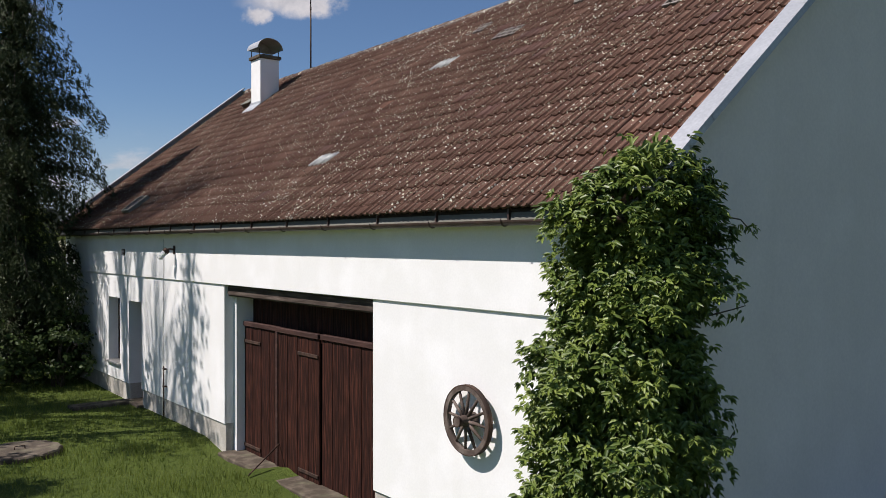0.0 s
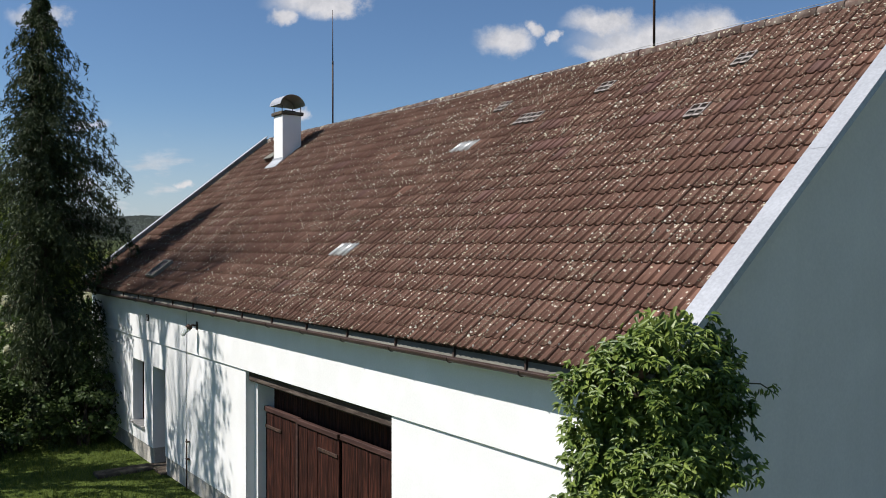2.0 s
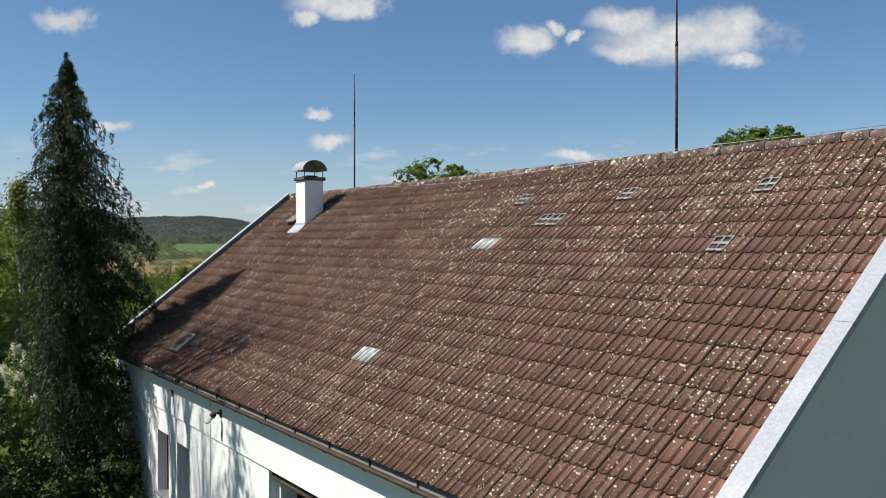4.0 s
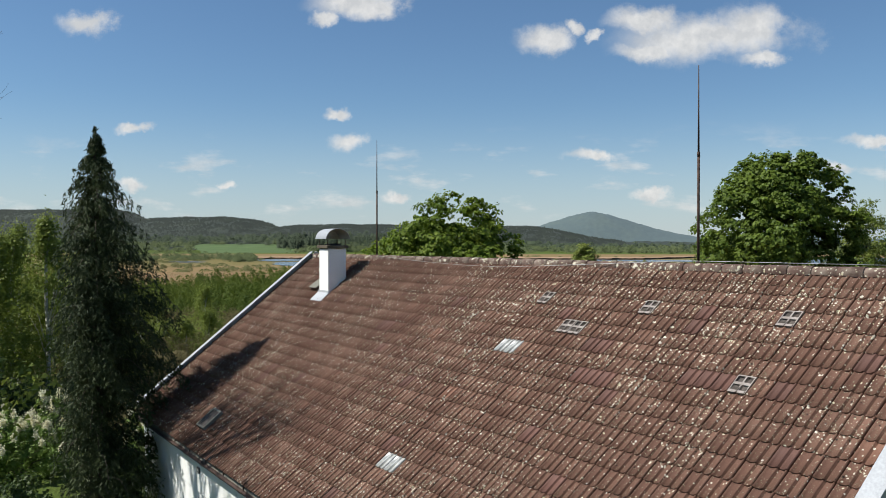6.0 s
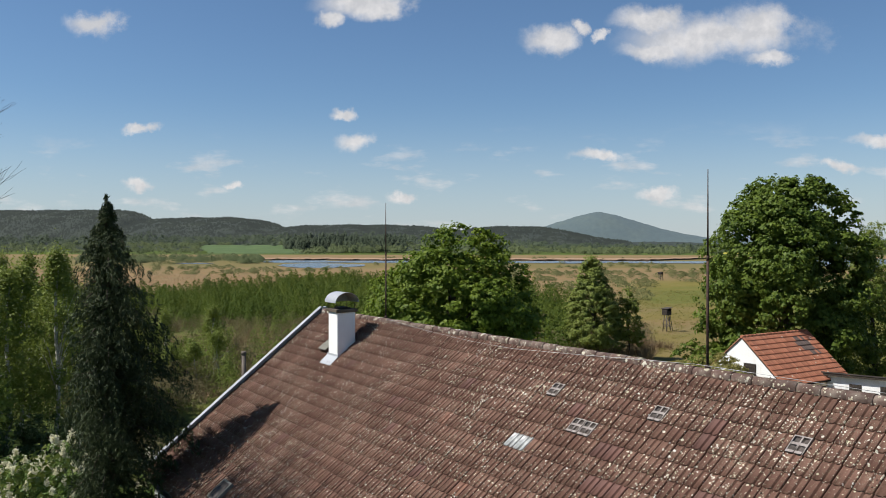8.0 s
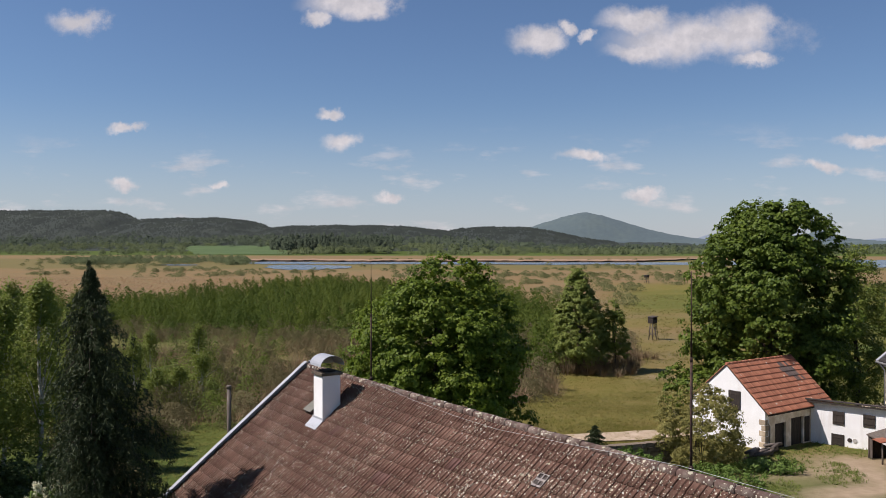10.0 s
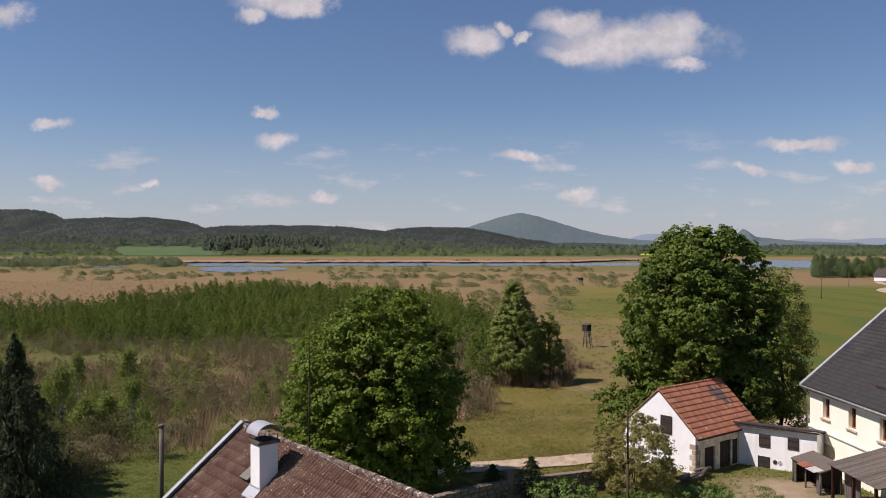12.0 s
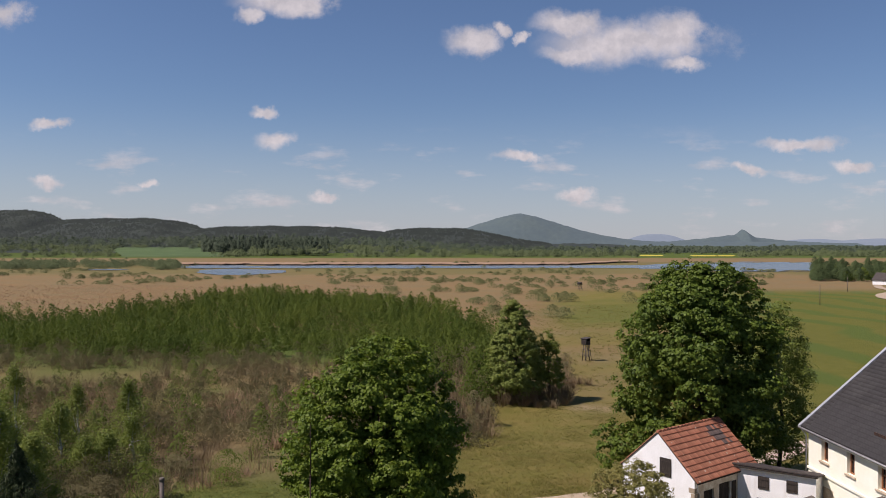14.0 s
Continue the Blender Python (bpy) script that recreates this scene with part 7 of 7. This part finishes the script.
def a_box(name, s0, s1, n0, n1, z0, z1, mat, label="", bevel=0.006, parent=None):
    # s along the wall, n outwards (towards the yard)
    bm = bmesh.new()
    box(bm, (s0, -n1, z0 + ZA), (s1, -n0, z1 + ZA), bevel)
    return part(name, bm, mat, parent or annex, label)


bm = bmesh.new()
prism(bm, [(0.0, -0.5), (4.75, -0.5), (4.75, 2.08 + ZA), (0.0, 2.02 + ZA)], "y", 0, 1.6)
lean_back(bm)
part("wall", bm, M_SHED_WALL, annex, "whitewashed annex wall")
for s0, s1, z0, z1 in ((1.3, 1.98, 0.82, 1.62), (3.04, 3.7, 0.92, 1.66), (1.23, 1.96, -0.52, 0.24)):
    sh = a_box("shutter", s0, s1, 0.003, 0.05, z0, z1, M_SHUTTER, "closed dark board shutter")
    for k in range(2):
        a_box("batten", s0 + 0.03, s1 - 0.03, 0.051, 0.07, z0 + 0.15 + k * (z1 - z0 - 0.38), z0 + 0.23 + k * (z1 - z0 - 0.38), M_SHUTTER, "", 0.004, sh)
for s in (2.28, 2.58):
    bm = bmesh.new()
    tube(bm, [(s, 0.01, -0.02 + ZA), (s, -0.03, -0.02 + ZA)], 0.13, 14)
    # The first disc is near-black to stand for the shade in its hole.
    part("round_vent", bm, M_DARK_IN if s < 2.5 else M_GREY_TRIM, annex, "small round vent hole")
bm = bmesh.new()
prism(bm, [(-0.25, 2.12 + ZA), (4.95, 2.20 + ZA), (4.95, 2.28 + ZA), (-0.25, 2.20 + ZA)], "y", -0.30, 1.7)
lean_back(bm)
part("roof", bm, M_FELT, annex, "tarred felt roof")
bm = bmesh.new()
prism(bm, [(-0.25, 2.0 + ZA), (4.95, 2.12 + ZA), (4.95, 2.198 + ZA), (-0.25, 2.118 + ZA)], "y", -0.295, -0.26)
part("eaves_board", bm, M_SHUTTER, annex, "dark eaves board")

# big cream house
HU = Vector((-0.577, -0.817, 0)).normalized()
house = thing("house", (50.8, 27.0, -1.0), "large cream farmhouse with a dark slate roof", "house", rz=math.degrees(math.atan2(HU.y, HU.x)))
# local x runs along the eaves towards the yard, local y away from the yard
HZ, HE, HL, HW = 1.0, 4.45, 15.0, 12.0
wins = [(2.0, 2.8), (4.9, 5.7), (8.0, 8.8), (11.1, 11.9)]


def h_box(name, lo, hi, mat, label="", bevel=0.006, parent=None):
    bm = bmesh.new()
    box(bm, (lo[0], lo[1], lo[2] + HZ), (hi[0], hi[1], hi[2] + HZ), bevel)
    return part(name, bm, mat, parent or house, label)


bm = bmesh.new()
xs = [0.4] + [v for w in wins for v in w] + [HL]
for k in range(0, len(xs), 2):
    box(bm, (xs[k], 0.35, -1.5 + HZ), (xs[k + 1], 0.85, HE + HZ))
for a, b in wins:
    box(bm, (a, 0.35, -1.5 + HZ), (b, 0.85, 2.82 + HZ))
    box(bm, (a, 0.35, 4.08 + HZ), (b, 0.85, HE + HZ))
bmesh.ops.remove_doubles(bm, verts=bm.verts, dist=0.0005)
part("wall", bm, M_CREAM, house, "cream plastered front wall")
for x0, x1 in ((0.4, 0.9), (HL - 0.5, HL)):
    bm = bmesh.new()
    prism(bm, [(0.851, -1.5 + HZ), (HW - 0.35, -1.5 + HZ), (HW - 0.35, HE + HZ), (HW / 2, 9.45 + HZ), (0.851, HE + 0.35 + HZ)], "x", x0, x1)
    part("gable_wall", bm, M_CREAM, house, "cream plastered gable wall")
h_box("rear_wall", (0.9, HW - 0.85, -1.5), (HL - 0.5, HW - 0.35, HE), M_CREAM)
for a, b in wins:
    wn = h_box("window", (a, 0.62, 2.82), (b, 0.64, 4.08), M_DARK_GLASS, "tall window with orange-brown wooden frame")
    m, z0, z1 = (a + b) / 2, 2.82, 4.08
    for lo, hi in (((a, 0.55, z0), (a + 0.09, 0.618, z1)), ((b - 0.09, 0.55, z0), (b, 0.618, z1)), ((a + 0.091, 0.55, z0), (b - 0.091, 0.618, z0 + 0.09)), ((a + 0.091, 0.55, z1 - 0.09), (b - 0.091, 0.618, z1)),
                   ((m - 0.04, 0.555, z0 + 0.091), (m + 0.04, 0.617, z1 - 0.091)), ((a + 0.091, 0.56, 3.58), (m - 0.041, 0.615, 3.64)), ((m + 0.041, 0.56, 3.58), (b - 0.091, 0.615, 3.64))):
        h_box("frame", lo, hi, M_WFRAME, "", 0.004, wn)
    h_box("sill", (a - 0.15, 0.24, 2.70), (b + 0.15, 0.6, 2.815), M_STONE, "brown sandstone sill", 0.02, wn)
h_box("string_course", (0.36, 0.24, 1.93), (HL + 0.04, 0.349, 2.10), M_CREAM, "cream moulded string course", 0.02)
h_box("cornice", (0.30, 0.14, HE - 0.22), (HL + 0.06, 0.349, HE + 0.02), M_GREY_TRIM, "grey moulded cornice", 0.03)
h_box("plaster_patch", (0.42, 0.335, -0.9), (3.4, 0.3495, 1.30), M_STONE, "bare sandstone where the plaster has gone", 0.004)
hp = math.atan((9.7 - 4.62) / (HW / 2))
for side in (0, 1):
    bm = bmesh.new()
    f = (lambda v: v) if side == 0 else (lambda v: HW - v)
    prism(bm, [(f(-0.05), 4.58 + HZ), (f(HW / 2), 9.66 + HZ), (f(HW / 2), 9.52 + HZ), (f(-0.05), 4.46 + HZ)], "x", 0.0, HL + 0.3)
    rf = part("roof", bm, M_SLATE, house, "dark slate roof")
    if side == 0:
        # the slates: the lowest courses piece by piece, the rest joined
        sl, sw, V, F, q = 0.30, 0.32, [], [], 0
        L_ = math.hypot(HW / 2 + 0.05, 5.08)
        one = bpy.data.meshes.new("slate")
        one.from_pydata([(0.004, 0, 0.030), (sw - 0.004, 0, 0.030), (sw - 0.004, sl * 1.15, 0.012), (0.004, sl * 1.15, 0.012), (0.004, 0, 0.006), (sw - 0.004, 0, 0.006)], [], [(0, 1, 2, 3), (4, 5, 1, 0)])
        one.materials.append(M_SLATE)
        tilt = Matrix.Rotation(hp, 4, "X")
        for i in range(int(L_ / sl)):
            for j in range(int((HL + 0.3) / sw)):
                base = Matrix.Translation((0.18 + j * sw + (sw / 2 if i % 2 else 0), -0.05 + i * sl * math.cos(hp), 4.58 + HZ + i * sl * math.sin(hp))) @ tilt
                if i < 9 and 1 < j < 34:
                    o = new("slate", one)
                    o.parent = rf
                    o.matrix_basis = base @ pose(0, 0, 0, 0.5 * math.sin(i * 7.3 + j * 3.1), 0, 0.5 * math.sin(i * 3.7 + j * 5.9))
                    continue
                V += [tuple(base @ v.co) for v in one.vertices]
                F += [(q, q + 1, q + 2, q + 3), (q + 4, q + 5, q + 1, q)]
                q += 6
        arrays("slating", V, F, M_SLATE, rf, "small dark slates in courses")["kind"] = "stuff"
        bm = bmesh.new()
        prism(bm, [(-0.10, 4.60 + HZ), (HW / 2, 9.78 + HZ), (HW / 2, 9.64 + HZ), (-0.10, 4.44 + HZ)], "x", -0.10, 0.16)
        part("verge_capping", bm, M_ZINC, house, "pale metal verge capping")
bm = bmesh.new()
tube(bm, [(0.0, -0.12, 4.48 + HZ), (HL + 0.2, -0.12, 4.42 + HZ)], 0.065, 8)
part("gutter", bm, M_ZINC_DULL, house, "grey metal gutter")
bm = bmesh.new()
tube(bm, [(0.42, -0.12, 4.45 + HZ), (0.36, 0.22, 4.0 + HZ), (0.36, 0.24, -0.3 + HZ)], 0.05, 8)
part("downpipe", bm, M_ZINC_DULL, house, "grey metal downpipe")
bm = bmesh.new()
for k in range(9):
    s = 1.35
    y, z = -0.05 + s * math.cos(hp), 4.58 + HZ + s * math.sin(hp)
    box(bm, (6.6 + k * 0.4, y - 0.03, z), (6.98 + k * 0.4, y + 0.03, z + 0.18))
part("snow_guard", bm, M_IRON, house, "dark snow guard rail")

# lean-to roofs against the house
lean = thing("lean_to", (45.0, 23.6, -0.4), "low lean-to with patched rusty sheet roof against the house", "lean-to", rz=math.degrees(math.atan2(HU.y, HU.x)))
bm = bmesh.new()
prism(bm, [(0.1, 1.35), (-1.25, 1.75), (-1.25, 1.82), (0.1, 1.42)], "x", -1.7, 1.6)
bmesh.ops.transform(bm, matrix=Matrix.Diagonal((1, -1, 1, 1)), verts=bm.verts)
bmesh.ops.reverse_faces(bm, faces=bm.faces)
part("roof", bm, M_GREY_WOOD, lean, "grey weathered board roof")
for x0, x1, mat, lab in ((-0.5, 0.4, M_RUST, "rusty red sheet"), (0.55, 1.5, M_GREY_TRIM, "grey fibre-cement sheet")):
    bm = bmesh.new()
    box(bm, (x0, -0.15, 1.44), (x1, 0.55, 1.46), 0.004)
    bmesh.ops.transform(bm, matrix=Matrix.Rotation(0.16, 4, "X"), verts=bm.verts)
    part("roof_sheet", bm, mat, lean, lab)
for x in (-1.6, -0.1, 1.5):
    bm = bmesh.new()
    tube(bm, [(x, 0.0, -0.2), (x, 0.0, 1.38)], 0.05, 6)
    part("post", bm, M_GREY_WOOD, lean)
# Back wall is added and coloured dark to stand for the unlit inside.
bm = bmesh.new()
box(bm, (-1.68, 1.14, -0.2), (1.58, 1.20, 1.68))
part("back_wall", bm, M_SHUTTER, lean)
for k in range(6):
    bm = bmesh.new()
    box(bm, (-1.68, 0.06 + k * 0.18, -0.15), (-1.65, 0.23 + k * 0.18, 1.38 + 0.05 * k), 0.004)
    part("side_board", bm, M_SHUTTER, lean)
for k in range(5):
    bm = bmesh.new()
    box(bm, ((-1.62, -1.43, 1.05, 1.24, 1.43)[k], 0.02, -0.1), ((-1.45, -1.26, 1.22, 1.41, 1.58)[k], 0.045, 1.22), 0.004)
    part("board", bm, M_GREY_WOOD, lean)
big = thing("open_shelter", (43.2, 20.6, -0.3), "open shelter with a grey boarded lean-to roof on posts", "shelter", rz=math.degrees(math.atan2(HU.y, HU.x)))
n = 16
for k in range(n):
    bm = bmesh.new()
    prism(bm, [(-0.3, 2.0 + 0.008 * (k % 2)), (3.0, 2.85 + 0.008 * (k % 2)), (3.0, 2.90 + 0.008 * (k % 2)), (-0.3, 2.05 + 0.008 * (k % 2))], "x", -1.2 + k * 0.30, -0.91 + k * 0.30)
    part("roof_board", bm, M_GREY_WOOD, big)
for x in (-1.0, 1.0, 3.0):
    bm = bmesh.new()
    box(bm, (x - 0.07, -0.15, -0.3), (x + 0.07, -0.01, 1.99), 0.01)
    part("post", bm, M_WOOD, big, "red-brown wooden post")
for k in range(7):
    bm = bmesh.new()
    box(bm, (-0.9 + k * 0.22, 0.5, -0.1), (-0.70 + k * 0.22, 0.53, 1.6), 0.004)
    part("board", bm, M_GREY_WOOD, big)

# woodpile before the shed
pile = thing("log_pile", (41.4, 28.5, -0.4), "low heap of old logs before the shed", "log pile")
r = random.Random(11)
for k in range(16):
    bm = bmesh.new()
    x, y, z, a = r.uniform(-1.3, 1.3), r.uniform(-0.35, 0.35), 0.10 + 0.2 * (k // 6), r.uniform(-0.3, 0.3)
    tube(bm, [(x - 0.6 * math.cos(a), y - 0.6 * math.sin(a), z), (x + 0.6 * math.cos(a), y + 0.6 * math.sin(a), z + 0.03)], r.uniform(0.08, 0.13), 8)
    part("log", bm, M_GREY_WOOD, pile)

# stone yard wall along the lane: stones in courses
ywall = thing("yard_wall", (30.4, 32.0, -0.2), "old rubble stone wall along the lane", "stone wall", kind="structure")
r = random.Random(4)
stone_meshes = []
for k in range(5):
    bm = bmesh.new()
    box(bm, (-0.5, -0.2, -0.5), (0.5, 0.2, 0.5), 0.07)
    for v in bm.verts:
        v.co += Vector((r.uniform(-1, 1), r.uniform(-1, 1), r.uniform(-1, 1))) * 0.035
    me = bpy.data.meshes.new("stone")
    bm.to_mesh(me)
    bm.free()
    me.materials.append(M_RUBBLE)
    stone_meshes.append(me)
for (xa, ya), (xb, yb), h in (((24.0, 32.4), (29.7, 32.2), 1.35), ((30.2, 32.3), (36.0, 30.6), 1.25)):
    ln = math.hypot(xb - xa, yb - ya)
    dr = math.atan2(yb - ya, xb - xa)
    for c in range(5):
        s = 0.0
        while s < ln:
            w = r.uniform(0.28, 0.62)
            hh = h / 5
            o = new("stone", r.choice(stone_meshes))
            o.parent = ywall
            o.matrix_parent_inverse = ywall.matrix_world.inverted()
            o.matrix_basis = Matrix.Translation((xa + math.cos(dr) * (s + w / 2), ya + math.sin(dr) * (s + w / 2), -0.35 + hh * (c + 0.5))) @ Matrix.Rotation(dr, 4, "Z") @ Matrix.Diagonal((w * 1.01, 1.1 + r.uniform(-0.05, 0.05), hh * 1.01, 1))
            s += w
bm = bmesh.new()
box(bm, (29.72, 31.95, -0.4), (30.18, 32.5, 1.45), 0.03)
o = part("gate_pillar", bm, M_RUBBLE, ywall, "square stone pillar")
o.matrix_parent_inverse = ywall.matrix_world.inverted()


# hunting hides in the meadow
def hide(x, y, h, s, label):
    t = thing("hunting_hide", (x, y, float(fall(x, y))), label, "hunting hide", "hunting hides in the meadow")
    for a, b in ((-1, -1), (1, -1), (-1, 1), (1, 1)):
        bm = bmesh.new()
        tube(bm, [(a * s * 0.85, b * s * 0.85, -0.2), (a * s * 0.5, b * s * 0.5, h)], 0.09, 6)
        part("leg", bm, M_GREY_WOOD, t)
    for z in (h * 0.35, h * 0.7):
        for a, b in (((-0.7, -0.7), (0.7, -0.7)), ((-0.7, 0.7), (0.7, 0.7)), ((-0.7, -0.7), (-0.7, 0.7)), ((0.7, -0.7), (0.7, 0.7))):
            bm = bmesh.new()
            tube(bm, [(a[0] * s, a[1] * s, z - 0.4), (b[0] * s, b[1] * s, z + 0.4)], 0.05, 5)
            part("brace", bm, M_GREY_WOOD, t)
    bm = bmesh.new()
    box(bm, (-s, -s, h), (s, s, h + 0.7))
    box(bm, (-s, -s, h + 0.7), (-s + 0.12, s, h + 1.2))
    box(bm, (s - 0.12, -s, h + 0.7), (s, s, h + 1.2))
    part("cabin", bm, M_SHUTTER, t, "dark boarded cabin")
    bm = bmesh.new()
    prism(bm, [(-s * 1.25, h + 1.15), (s * 1.25, h + 1.35), (s * 1.25, h + 1.43), (-s * 1.25, h + 1.23)], "y", -s * 1.25, s * 1.25)
    part("roof", bm, M_FELT, t)
    bm = bmesh.new()
    for q in (-0.3, 0.3):
        tube(bm, [(s * 2.2, q, 0), (s, q, h)], 0.05, 5)
    for k in range(9):
        f = (k + 0.5) / 9
        tube(bm, [(s * (2.2 - 1.2 * f), -0.3, h * f), (s * (2.2 - 1.2 * f), 0.3, h * f)], 0.035, 5)
    part("ladder", bm, M_GREY_WOOD, t)


hide(122.9, 109.2, 3.2, 0.62, "raised wooden hunting hide at the meadow edge")
hide(355.1, 319.9, 3.4, 1.0, "distant wooden hunting hide in the reeds")
for x, y in ((321.2, 162.7), (458.7, 216.8)):
    p = thing("power_pole", (x, y, float(fall(x, y))), "thin grey wooden power pole in the mown field", "power pole", "poles across the field")
    bm = bmesh.new()
    tube(bm, [(0, 0, -0.3), (0, 0, 8.2)], 0.17, 7, 0.12)
    part("pole", bm, M_GREY_WOOD, p)
    bm = bmesh.new()
    tube(bm, [(-0.7, 0, 7.7), (0.7, 0, 7.7)], 0.07, 5)
    part("crossarm", bm, M_GREY_WOOD, p)
# flue pipe behind the far gable
flue = thing("flue_pipe", (14.35, 40.7, 0), "tall grey metal flue pipe behind the barn", "flue pipe")
bm = bmesh.new()
tube(bm, [(0, 0, -0.3), (0, 0, 4.45)], 0.11, 12)
part("pipe", bm, M_GREY_WOOD, flue)
bm = bmesh.new()
tube(bm, [(0, 0, 4.45), (0, 0, 4.60)], 0.14, 12, 0.12)
part("cap", bm, M_GREY_WOOD, flue)
# small white house far up the field
fh = thing("far_house", (600, 258, float(fall(600, 258))), "small far white house with a grey gable roof", "house")
bm = bmesh.new()
prism(bm, [(-7, -1), (7, -1), (7, 3.2), (0, 7.6), (-7, 3.2)], "y", -5, 5)
part("wall", bm, M_SHED_WALL, fh)
bm = bmesh.new()
prism(bm, [(-7.6, 3.0), (0, 7.9), (7.6, 3.0), (7.6, 3.4), (0, 8.3), (-7.6, 3.4)], "y", -5.5, 5.5)
part("roof", bm, M_FELT, fh)

# ---------------------------------------------------------------- roof tiles, one by one
for i, j, mat in ROOF_TILES:
    me = tile_meshes.setdefault(mat.name, None) or tile_mesh(mat)
    tile_meshes[mat.name] = me
    o = new("roof_tile", me)
    o.parent = roof
    m = tile_pose(i, j)
    o.matrix_basis = m
    if mat in (M_GLASS_TILE, M_BRIGHT_TILE):
        o["label"] = "pale glass roof tile"
    if mat is M_GLASS_TILE:
        for lo, hi in (((0.145, -0.118, 0.042), (0.190, 0.118, 0.048)), ((0.046, -0.012, 0.042), (0.144, 0.012, 0.048)), ((0.191, -0.012, 0.042), (0.295, 0.012, 0.048)), ((0.002, -0.133, 0.046), (0.045, 0.133, 0.052)), ((0.296, -0.133, 0.040), (0.314, 0.133, 0.046)), ((0.046, -0.133, 0.044), (0.295, -0.119, 0.050)), ((0.046, 0.119, 0.044), (0.295, 0.133, 0.050))):
            bm = bmesh.new()
            box(bm, lo, hi)
            b = part("glazing_bar", bm, M_TILE_BAR, roof)
            b.matrix_basis = m
